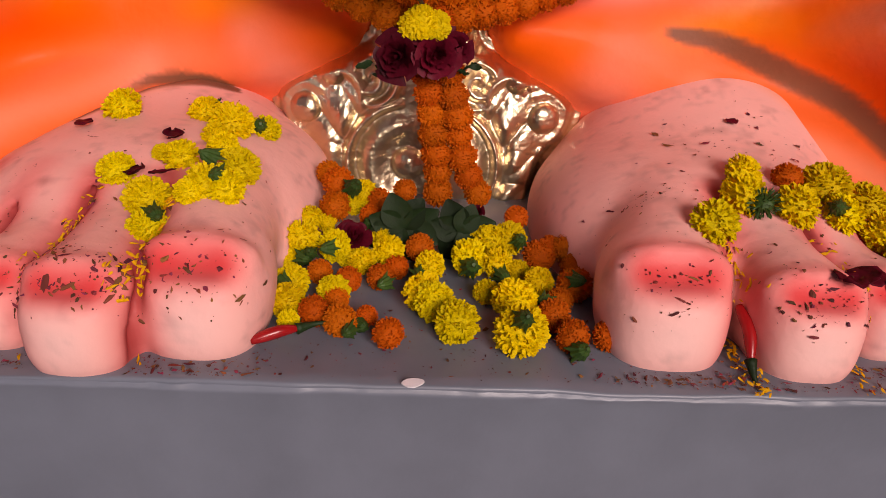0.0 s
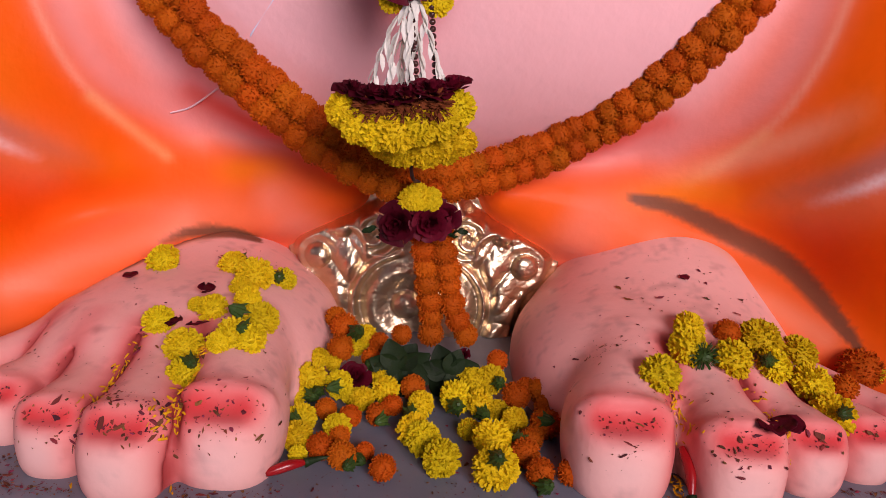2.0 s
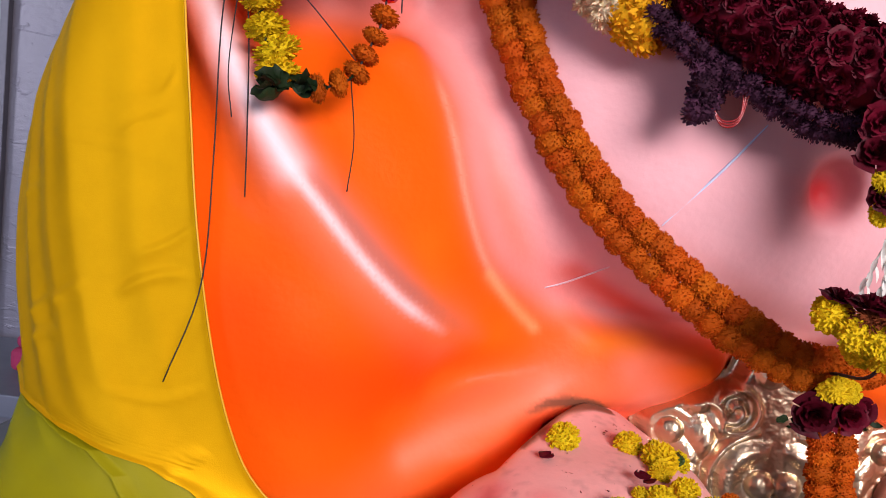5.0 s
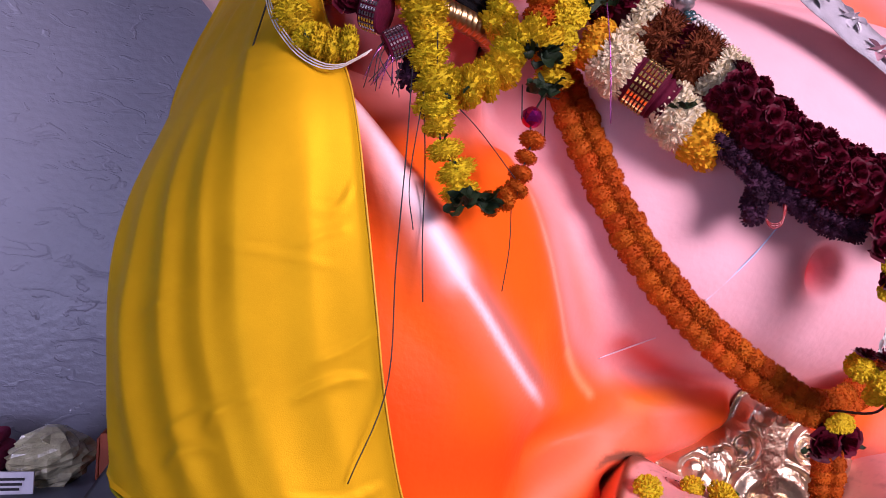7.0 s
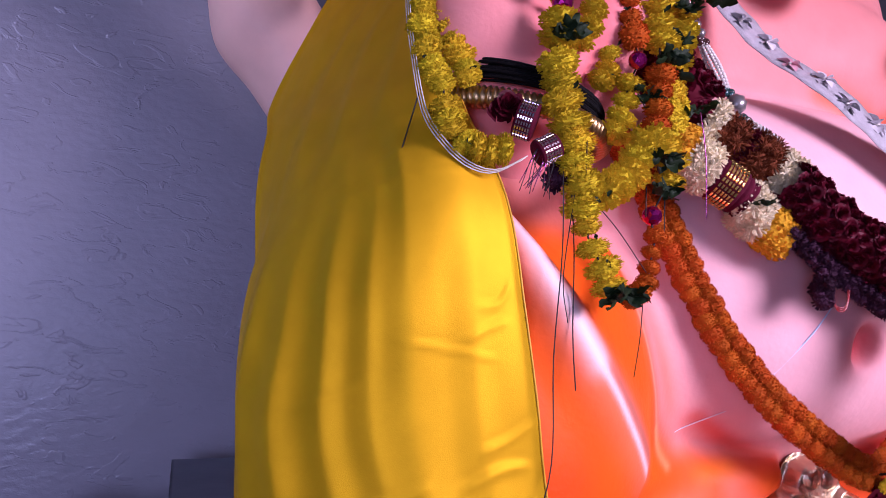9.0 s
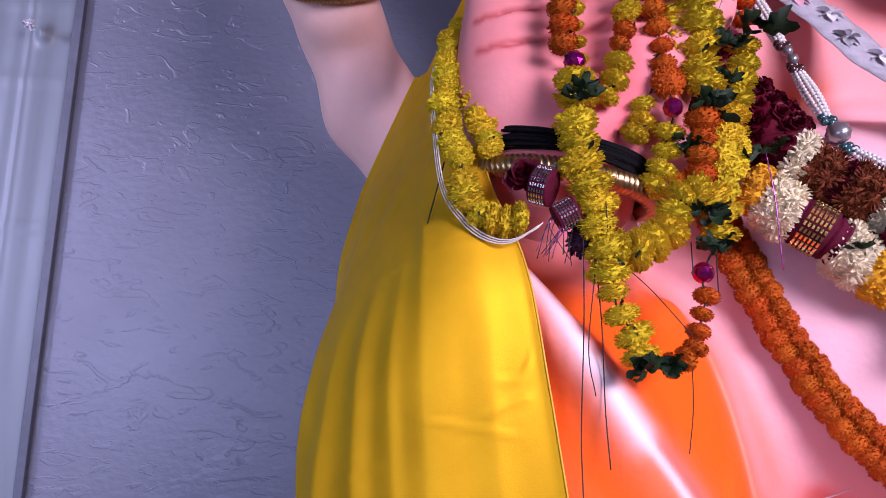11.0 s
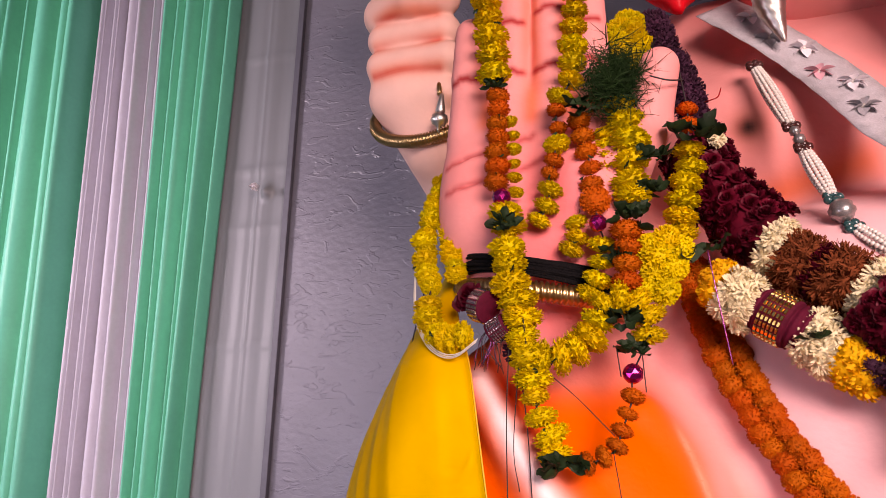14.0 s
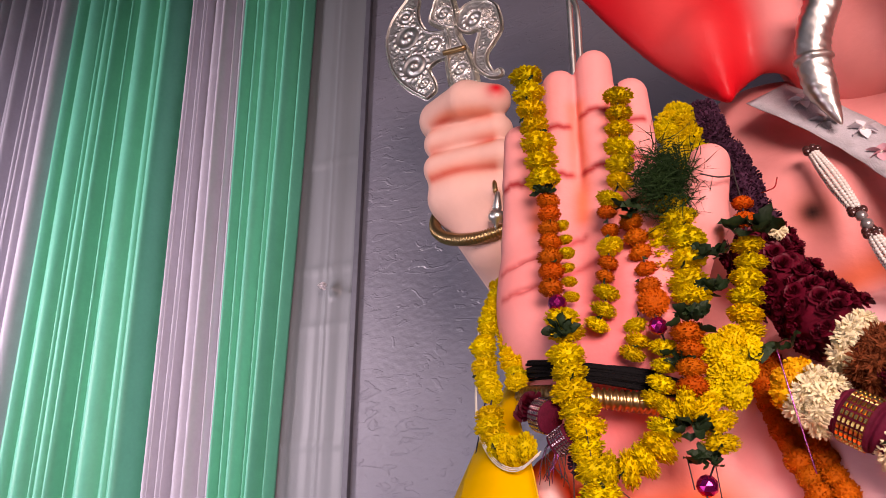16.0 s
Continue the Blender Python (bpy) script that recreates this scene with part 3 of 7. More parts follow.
def raised_fist():
    skin, S = (0.84, 0.50, 0.41), Vector((0.035, 0, -0.138))
    at = lambda x, y, z: tuple(Vector((x, y, z)) + S)
    P = [(ell(at(-1.74, 2.06, 3.39), (0.185, 0.16, 0.25), 2.4), 0.04, skin)]
    for z, y, x1, r, k in ((3.475, 1.90, -1.585, 0.066, 0.014), (3.355, 1.89, -1.575, 0.066, 0.018), (3.235, 1.93, -1.60, 0.064, 0.045)):
        P.append((cone(at(-1.86, y + 0.04, z + 0.005), at(x1, y, z - 0.02), r + 0.004, r - 0.004), k, skin))
    P.append((cone(at(-1.76, 2.03, 3.25), at(-1.68, 2.08, 3.05), 0.165, 0.145), 0.06, skin))
    P.append((cone(at(-1.87, 1.97, 3.61), at(-1.70, 1.87, 3.60), 0.092, 0.088), 0.014, skin))
    P.append((cone(at(-1.70, 1.87, 3.60), at(-1.575, 1.86, 3.565), 0.088, 0.066), 0.012, skin))
    P.append((cone(at(-1.75, 2.1, 3.22), at(-1.67, 2.2, 3.03), 0.15, 0.14), 0.06, skin))
    P.append((cone(at(-1.67, 2.2, 3.03), (-1.52, 2.24, 2.62), 0.145, 0.17), 0.06, skin))
    P.append((cone((-1.52, 2.24, 2.62), (-1.22, 2.22, 2.28), 0.17, 0.20), 0.06, skin))
    v, f, c = surface(P, (-2.05, 1.72, 2.0), (-0.95, 2.46, 3.72), 0.0095, [])
    for z in (3.535, 3.418, 3.296):
        spray(v, c, [at(-1.88, 1.86, z + 0.005), at(-1.74, 1.83, z), at(-1.60, 1.84, z - 0.02)], 0.034, (0.84, 0.17, 0.06), 0.75)
        spray(v, c, [at(-1.88, 1.88, z + 0.005), at(-1.74, 1.85, z), at(-1.60, 1.86, z - 0.02)], 0.016, (0.62, 0.06, 0.03), 0.8)
    spray(v, c, [at(-1.545, 1.805, 3.585)], 0.042, (0.75, 0.01, 0.02), 1.0)
    return v, f, c


def strip(pts, width, lift, colour, n=40):
    """A thin painted hem strip that bows over the foot."""
    c = spline(pts, n)
    verts, faces = [], []
    for i, p in enumerate(c):
        u = i / (n - 1)
        d = Vector(c[min(i + 1, n - 1)] - c[max(i - 1, 0)]).normalized()
        nrm = Vector((0, -0.75, 0.66))
        s = d.cross(nrm).normalized() * width * math.sin(math.pi * (0.06 + 0.9 * u)) ** 0.6
        for a, b in ((-1, -0.006), (-1, lift), (1, lift), (1, -0.006)):
            verts.append(Vector(p) + s * a + nrm * b)
    for i in range(n - 1):
        a = i * 4
        faces += [(a + k, a + (k + 1) % 4, a + 4 + (k + 1) % 4, a + 4 + k) for k in range(4)]
    return np.array([tuple(v) for v in verts]), np.array(faces), np.tile(np.array(colour), (len(verts), 1))


# each toe: root, tip, and the radius at both
TOES = [[((-0.34, 1.00, 1.09), (-0.284, 0.795, 1.082), 0.090, 0.072), ((-0.43, 0.98, 1.08), (-0.396, 0.740, 1.08), 0.070, 0.062), ((-0.50, 0.99, 1.075), (-0.505, 0.768, 1.075), 0.062, 0.051), ((-0.57, 1.02, 1.07), (-0.618, 0.83, 1.07), 0.06, 0.047), ((-0.64, 1.06, 1.065), (-0.735, 0.895, 1.062), 0.058, 0.042)],
        [((0.31, 1.02, 1.09), (0.250, 0.825, 1.082), 0.090, 0.075), ((0.40, 1.0, 1.08), (0.405, 0.80, 1.08), 0.070, 0.063), ((0.46, 1.02, 1.075), (0.52, 0.838, 1.075), 0.062, 0.050), ((0.52, 1.06, 1.07), (0.615, 0.875, 1.07), 0.06, 0.046), ((0.58, 1.10, 1.065), (0.71, 0.935, 1.06), 0.058, 0.042)]]


def statue():
    chunks = [body(),
              foot(TOES[0], None, (-0.46, 1.14, 1.03), (-0.56, 1.40, 1.06)), foot(TOES[1], None, (0.385, 1.16, 1.03), (0.46, 1.42, 1.10)),
              strip([(-0.219, 1.1315, 1.788), (-0.281, 1.1425, 1.706), (-0.366, 1.1815, 1.597)], 0.0032, 0.0012, (0.62, 0.72, 0.90)),
              strip([(-0.438, 1.2435, 1.509), (-0.515, 1.2945, 1.463), (-0.556, 1.29, 1.449)], 0.0022, 0.0012, (0.80, 0.66, 0.70)),
              palm(), raised_fist(), head_and_ears()]
    v0, c0 = chunks[0][0], chunks[0][2]
    # airbrushed lights and shades of the painted cloth and under the breasts, held in the colour
    for s in (0, 1):
        fx = (lambda p: p) if s == 0 else mirror
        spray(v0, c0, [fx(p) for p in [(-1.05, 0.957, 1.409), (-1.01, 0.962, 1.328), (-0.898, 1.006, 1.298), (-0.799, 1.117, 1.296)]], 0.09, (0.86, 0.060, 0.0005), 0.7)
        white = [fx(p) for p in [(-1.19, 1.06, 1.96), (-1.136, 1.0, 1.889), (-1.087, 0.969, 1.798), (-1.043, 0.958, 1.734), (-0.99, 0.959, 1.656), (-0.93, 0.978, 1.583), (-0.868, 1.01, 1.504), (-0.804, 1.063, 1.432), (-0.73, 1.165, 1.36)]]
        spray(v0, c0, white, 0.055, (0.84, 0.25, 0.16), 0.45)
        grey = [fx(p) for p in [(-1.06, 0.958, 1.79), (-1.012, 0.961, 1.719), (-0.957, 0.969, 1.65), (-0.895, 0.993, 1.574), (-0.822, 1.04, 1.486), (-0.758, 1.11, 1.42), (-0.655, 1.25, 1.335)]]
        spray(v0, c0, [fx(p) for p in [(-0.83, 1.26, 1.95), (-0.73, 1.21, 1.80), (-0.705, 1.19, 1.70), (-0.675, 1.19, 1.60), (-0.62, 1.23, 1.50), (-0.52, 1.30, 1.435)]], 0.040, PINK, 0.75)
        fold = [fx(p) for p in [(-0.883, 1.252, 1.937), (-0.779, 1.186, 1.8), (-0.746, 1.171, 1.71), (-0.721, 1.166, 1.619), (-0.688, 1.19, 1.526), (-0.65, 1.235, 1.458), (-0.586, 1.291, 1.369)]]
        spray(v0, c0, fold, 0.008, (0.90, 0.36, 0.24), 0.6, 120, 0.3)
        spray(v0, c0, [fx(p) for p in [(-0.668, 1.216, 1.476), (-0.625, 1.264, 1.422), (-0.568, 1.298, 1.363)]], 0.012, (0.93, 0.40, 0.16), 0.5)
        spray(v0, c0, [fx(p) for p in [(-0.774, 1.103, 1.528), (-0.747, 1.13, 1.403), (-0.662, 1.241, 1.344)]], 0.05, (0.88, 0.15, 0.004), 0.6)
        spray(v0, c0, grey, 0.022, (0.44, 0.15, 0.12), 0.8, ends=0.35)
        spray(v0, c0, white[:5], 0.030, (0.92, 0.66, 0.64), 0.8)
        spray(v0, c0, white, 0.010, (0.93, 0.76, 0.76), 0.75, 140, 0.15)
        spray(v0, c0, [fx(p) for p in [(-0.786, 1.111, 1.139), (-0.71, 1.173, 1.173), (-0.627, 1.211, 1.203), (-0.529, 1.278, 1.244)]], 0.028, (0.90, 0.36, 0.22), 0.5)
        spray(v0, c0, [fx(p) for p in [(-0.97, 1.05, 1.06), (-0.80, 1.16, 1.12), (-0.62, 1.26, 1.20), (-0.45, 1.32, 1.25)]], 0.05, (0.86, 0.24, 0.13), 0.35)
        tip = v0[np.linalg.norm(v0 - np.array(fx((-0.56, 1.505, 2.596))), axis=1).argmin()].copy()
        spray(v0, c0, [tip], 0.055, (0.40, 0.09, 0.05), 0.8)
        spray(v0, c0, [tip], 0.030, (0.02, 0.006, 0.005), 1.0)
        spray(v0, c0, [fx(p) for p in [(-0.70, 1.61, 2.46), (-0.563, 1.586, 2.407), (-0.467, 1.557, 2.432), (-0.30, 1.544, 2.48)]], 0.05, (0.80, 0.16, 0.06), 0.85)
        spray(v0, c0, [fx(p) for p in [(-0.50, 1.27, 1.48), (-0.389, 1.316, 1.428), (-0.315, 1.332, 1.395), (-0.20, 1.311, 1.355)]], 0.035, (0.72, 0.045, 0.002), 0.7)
    for way in ([(-0.86, 1.12, 1.05), (-0.74, 1.22, 1.15), (-0.60, 1.30, 1.22), (-0.45, 1.34, 1.25), (-0.30, 1.36, 1.24)], [(0.24, 1.36, 1.26), (0.38, 1.36, 1.32), (0.52, 1.34, 1.28), (0.64, 1.26, 1.18), (0.74, 1.14, 1.06)]):
        spray(v0, c0, way, 0.07, (0.88, 0.17, 0.06), 0.5)
        spray(v0, c0, way, 0.032, SKIN, 0.6)
    spray(v0, c0, [(-0.10, 1.165, 1.683), (-0.09, 1.215, 1.683)], 0.062, (0.52, 0.03, 0.03), 1.0)
    # the orange hem covers each instep behind its painted band
    for (v, f, c), line in ((chunks[1], (-0.569, 1.10, 1.45, 1.02)), (chunks[2], (0.46, 1.305, -0.72, 1.02))):
        at_y = np.maximum(line[1] + line[2] * (v[:, 0] - line[0]), line[3])
        if line[0] < 0:
            v[:, 2] -= 0.9 * np.maximum(0, v[:, 1] - at_y - 0.028)
        w = 0.9 * np.clip((v[:, 1] - at_y + 0.03) / 0.09, 0, 1)[:, None] ** 1.3
        c[:] = c * (1 - w) + np.array((0.92, 0.25, 0.03)) * w
    for line, w, colour, s in (([(-0.42, 1.33, 1.30), (-0.34, 1.34, 1.28), (-0.30, 1.35, 1.20)], 0.05, (0.88, 0.30, 0.22), 0.8), ([(0.20, 1.35, 1.30), (0.27, 1.35, 1.25), (0.24, 1.36, 1.16)], 0.06, (0.88, 0.30, 0.22), 0.8),
                              ([(0.361, 1.315, 1.356), (0.477, 1.284, 1.401), (0.581, 1.185, 1.472), (0.672, 1.088, 1.551)], 0.026, (0.92, 0.40, 0.24), 0.6), ([(0.30, 1.34, 1.32), (0.42, 1.31, 1.345), (0.55, 1.24, 1.38)], 0.03, (0.90, 0.20, 0.004), 0.8),
                              ([(-0.50, 1.31, 1.33), (-0.40, 1.32, 1.345), (-0.30, 1.33, 1.35)], 0.03, (0.90, 0.20, 0.004), 0.7), ([(-0.84, 1.05, 1.20), (-0.70, 1.17, 1.24), (-0.58, 1.27, 1.27)], 0.03, (0.93, 0.22, 0.01), 0.7)):
        spray(v0, c0, line, w, colour, s, ends=0.3)
    bands = ([(-0.584, 1.116, 1.188), (-0.564, 1.154, 1.2), (-0.532, 1.206, 1.216), (-0.496, 1.253, 1.224), (-0.442, 1.294, 1.217), (-0.391, 1.316, 1.198)],
             [(0.354, 1.309, 1.332), (0.439, 1.297, 1.319), (0.546, 1.272, 1.277), (0.62, 1.229, 1.247), (0.654, 1.174, 1.216), (0.683, 1.114, 1.175), (0.711, 1.075, 1.137)])
    for v, f, c in chunks[:3]:
        for b in bands:
            q = spline(b, 60)
            out = np.array((-0.38, 0.90, -0.18) if b[0][0] < 0 else (0.38, 0.91, -0.13))
            d = np.stack([np.sqrt(np.maximum(((v - p) ** 2).sum(1) - 0.97 * ((v - p) @ out) ** 2, 0)) for p in q], 1)
            u = d.argmin(1) / 59
            wide = (0.014 if b[0][0] < 0 else 0.022) * np.sin(np.pi * (0.08 + 0.88 * u)) ** 0.5
            w = 0.95 * np.exp(-(d.min(1) / wide) ** 8)[:, None]
            c[:] = c * (1 - w) + np.array((0.20, 0.075, 0.04)) * w
    verts, faces, cols, base = [], [], [], 0
    for v, f, c in chunks:
        verts.append(v), faces.append(f + base), cols.append(c)
        base += len(v)
    verts, faces, cols = np.vstack(verts), np.vstack(faces), np.vstack(cols)
    me = mesh_of("statue", verts, faces, M_PAINT)
    at = me.color_attributes.new("paint", "FLOAT_COLOR", "POINT")
    at.data.foreach_set("color", np.c_[np.clip(cols, 0, 1), np.ones(len(cols))].astype(np.float32).ravel())
    ob = new("statue", me)
    sm = ob.modifiers.new("smooth", "SMOOTH")
    sm.factor, sm.iterations = 0.5, 4
    return tagged(ob, "huge seated statue in pink and orange gloss paint", "statue")


statue()
from mathutils.bvhtree import BVHTree

BODY = bpy.data.objects["statue"].data
BODY = BVHTree.FromPolygons([v.co for v in BODY.vertices], [p.vertices for p in BODY.polygons])


def before_skin(p, gap):
    """p, brought forward where it would lie inside the statue, so that it rests on the skin."""
    hit = BODY.ray_cast(Vector((p[0], p[1] - 0.5, p[2])), Vector((0, 1, 0)), 0.5 + gap)
    return (p[0], min(p[1], hit[0].y - gap) if hit[0] is not None else p[1], p[2])


# ---- the yellow satin cloth over the knee ----
# folds of the cloth: a way across and down it (0 to 1 each), height and width in metres
FOLDS = [([(0.20, 0.28), (0.25, 0.55), (0.23, 0.72), (0.13, 0.93)], 0.012, 0.032), ([(0.30, 0.40), (0.33, 0.60), (0.27, 0.78), (0.15, 0.95)], 0.013, 0.029), ([(0.42, 0.44), (0.43, 0.62), (0.36, 0.80), (0.19, 0.97)], 0.018, 0.035),
         ([(0.55, 0.48), (0.54, 0.68), (0.45, 0.84), (0.24, 0.98)], 0.019, 0.038), ([(0.68, 0.48), (0.66, 0.70), (0.56, 0.87), (0.30, 0.99)], 0.018, 0.038), ([(0.80, 0.45), (0.78, 0.72), (0.68, 0.92)], 0.016, 0.042), ([(0.10, 0.45), (0.12, 0.65), (0.07, 0.85)], 0.007, 0.032),
         ([(0.36, 0.05), (0.40, 0.25), (0.50, 0.42)], 0.016, 0.048), ([(0.58, 0.02), (0.62, 0.25), (0.68, 0.45)], 0.018, 0.056), ([(0.18, 0.05), (0.20, 0.22), (0.30, 0.36)], 0.010, 0.035)]
WRINKLES = [([(0.0, 0.655), (0.06, 0.675), (0.13, 0.69)], 0.006, 0.006), ([(0.02, 0.70), (0.09, 0.705), (0.17, 0.725)], 0.007, 0.007), ([(0.27, 0.735), (0.33, 0.74), (0.41, 0.765)], 0.007, 0.007), ([(0.29, 0.77), (0.36, 0.775), (0.43, 0.80)], 0.007, 0.008), ([(0.21, 0.715), (0.27, 0.73), (0.33, 0.755)], 0.005, 0.006),
            ([(0.0, 0.405), (0.14, 0.415), (0.30, 0.43), (0.50, 0.45)], 0.0035, 0.0035), ([(0.03, 0.37), (0.20, 0.385), (0.36, 0.41)], 0.0022, 0.004), ([(0.06, 0.60), (0.18, 0.592), (0.30, 0.585)], 0.0035, 0.004), ([(0.02, 0.52), (0.06, 0.545), (0.12, 0.55)], 0.004, 0.005), ([(0.03, 0.56), (0.09, 0.57), (0.15, 0.585)], 0.004, 0.006),
            ([(0.02, 0.80), (0.10, 0.815), (0.20, 0.81)], 0.005, 0.006), ([(0.34, 0.63), (0.42, 0.645), (0.50, 0.66)], 0.004, 0.006), ([(0.05, 0.86), (0.10, 0.875), (0.14, 0.90)], 0.006, 0.008)]


def folded(u, v, ways, trough):
    """How far the folds lift the cloth at (u, v): a crest along each way, a trough beside it."""
    d = np.zeros_like(u)
    for pts, h, w in ways:
        c = spline([(a * 0.95, b * 1.65, 0) for a, b in pts], 60)
        px, py = u * 0.95, v * 1.65
        near = np.full(u.shape, 9.0)
        side, along = np.zeros_like(u), np.zeros_like(u)
        for i in range(59):
            t = c[i + 1] - c[i]
            size = math.hypot(t[0], t[1])
            dx, dy = px - c[i, 0], py - c[i, 1]
            f = np.clip((dx * t[0] + dy * t[1]) / size ** 2, 0, 1)
            r = np.hypot(dx - f * t[0], dy - f * t[1])
            s = (dx * t[1] - dy * t[0]) / size
            m = r < near
            near, side, along = np.where(m, r, near), np.where(m, s, side), np.where(m, (i + f) / 59, along)
        fade = np.clip(np.minimum(along, 1 - along) * 5, 0, 1)
        k = np.sign(side) * near / w
        d += fade * h * (np.exp(-np.abs(k) ** 1.5) - trough * np.exp(-((k - 1.7) / 1.0) ** 2))
    return d


def flap(v):
    """Where the gold flap ends and the olive under-layer shows, across the cloth at height v."""
    return float(np.interp((v - 0.191) / 0.809, (0.80, 0.84, 0.86, 0.880, 0.905, 0.945, 0.994, 1.0), (1.0, 0.55, 0.28, 0.150, 0.108, 0.094, 0.075, 0.07)))


def robe():
    # sections at falling heights: (z, the section's four corners in plan, from the free edge round the knee to the back)
    rows = [(2.98, (-1.04, 1.56), (-1.06, 1.62), (-1.11, 1.74), (-1.19, 1.88)),
            (2.354, (-1.211, 1.235), (-1.256, 1.301), (-1.327, 1.51), (-1.489, 1.925)),
            (2.141, (-1.238, 1.098), (-1.303, 1.145), (-1.405, 1.345), (-1.535, 1.74)),
            (1.948, (-1.184, 1.002), (-1.336, 1.012), (-1.482, 1.259), (-1.56, 1.599)),
            (1.747, (-1.15, 0.97), (-1.378, 0.993), (-1.561, 1.242), (-1.559, 1.516)),
            (1.58, (-1.125, 0.947), (-1.385, 0.997), (-1.584, 1.217), (-1.56, 1.546)),
            (1.42, (-1.1, 0.944), (-1.367, 0.983), (-1.578, 1.201), (-1.555, 1.559)),
            (1.236, (-1.054, 0.937), (-1.321, 0.946), (-1.562, 1.187), (-1.561, 1.569)),
            (1.12, (-0.984, 0.937), (-1.205, 0.898), (-1.539, 1.074), (-1.566, 1.558)),
            (1.043, (-0.841, 0.948), (-1.119, 0.829), (-1.509, 0.951), (-1.571, 1.456))]
    nu, nv = 170, 290
    curves = [spline([(z, r[k][0], r[k][1]) for z, *r in rows], nv) for k in range(4)]

    def sheet(name, material, v0, across, under):
        """One layer of the cloth; across(v): the stretch of the width that it covers."""
        verts, faces = [], []
        vv = np.array([v0 + (1 - v0) * j / (nv - 1) for j in range(nv)])
        ends = np.array([across(v) for v in vv])
        uu = ends[:, :1] + (ends[:, 1:] - ends[:, :1]) * np.linspace(0, 1, nu)[None]
        grid = np.repeat(vv[:, None], nu, 1)
        low = (grid - 0.191) / 0.809
        lift = 0.5 * folded(uu, low, FOLDS, 0.4) + 0.8 * folded(uu, low, WRINKLES, 0.35)
        for j in range(nv):
            v = vv[j]
            y = v * (nv - 1)
            j0 = min(int(y), nv - 2)
            c = [curves[k][j0] * (1 - y + j0) + curves[k][j0 + 1] * (y - j0) for k in range(4)]
            sec = spline([(p[1], p[2], p[0]) for p in c], nu)
            left, right = across(v)
            for i in range(nu):
                u = left + (right - left) * i / (nu - 1)
                x = u * (nu - 1)
                i0 = min(int(x), nu - 2)
                p = sec[i0] * (1 - x + i0) + sec[i0 + 1] * (x - i0)
                a, b = sec[max(i0 - 1, 0)], sec[min(i0 + 2, nu - 1)]
                t = Vector((b[0] - a[0], b[1] - a[1], 0)).normalized()
                nrm = Vector((t.y, -t.x, 0))
                if nrm.dot(Vector((p[0] + 1.16, p[1] - 1.43, 0))) < 0:
                    nrm = -nrm
                d = lift[j, i] + 0.011 * noise.noise((u * 3.0 + v * 3.5, v * 5.0 - u * 1.5, 0.3)) + 0.0016 * noise.noise((u * 16, v * 14, 7))
                over = u - flap(v)
                if under:
                    d = 0.6 * d - 0.012 + 0.016 * math.exp(-((over - 0.10 - 0.5 * (v - 0.9)) / 0.010) ** 2)
                else:
                    d += 0.006 * math.exp(-(over / 0.02) ** 2)
                hem = math.exp(-(u / 0.010) ** 2)
                q = Vector(p) + nrm * (d + 0.006 + 0.004 * hem)
                q.z = max(q.z, 1.030)
                # keep the cloth off the painted knee
                if q.z < 2.36:
                    axis = Vector((-1.16, 1.46, q.z))
                    way = (q - axis).normalized()
                    hit = BODY.ray_cast(axis + way * 1.2, -way, 1.19)
                    if hit[0] is not None:
                        far = (hit[0] - axis).length + 0.010 + max(0, d)
                        near = (q - axis).length
                        if near < far:
                            q = axis + way * (near + (far - near) * min(1.0, (2.36 - q.z) / 0.42))
                verts.append(q)
        for j in range(nv - 1):
            for i in range(nu - 1):
                a = j * nu + i
                faces.append((a, a + 1, a + nu + 1, a + nu))
        return verts, mesh_of(name, verts, faces, material)
    verts, me = sheet("satin_drape", M_SATIN, 0.0, lambda v: (0.0, min(1.0, flap(v))), False)
    ob = new("satin_drape", me)
    under = part("under_layer", sheet("under_layer", M_OLIVE, 0.838, lambda v: (max(0.0, flap(v) - 0.05), 1.0), True)[1], ob, "olive yellow under-layer of the cloth")
    under.modifiers.new("thickness", "SOLIDIFY").thickness = 0.002
    edge = [verts[j * nu] for j in range(0, nv, 9)]
    part("hem", tube_mesh("hem", edge, 0.002, M_SATIN_HEM, 120, 6), ob, "stitched yellow hem")
    so = ob.modifiers.new("thickness", "SOLIDIFY")
    so.thickness = 0.003
    return tagged(ob, "bright yellow creased satin cloth draped over the statue's knee", "cloth")


robe()
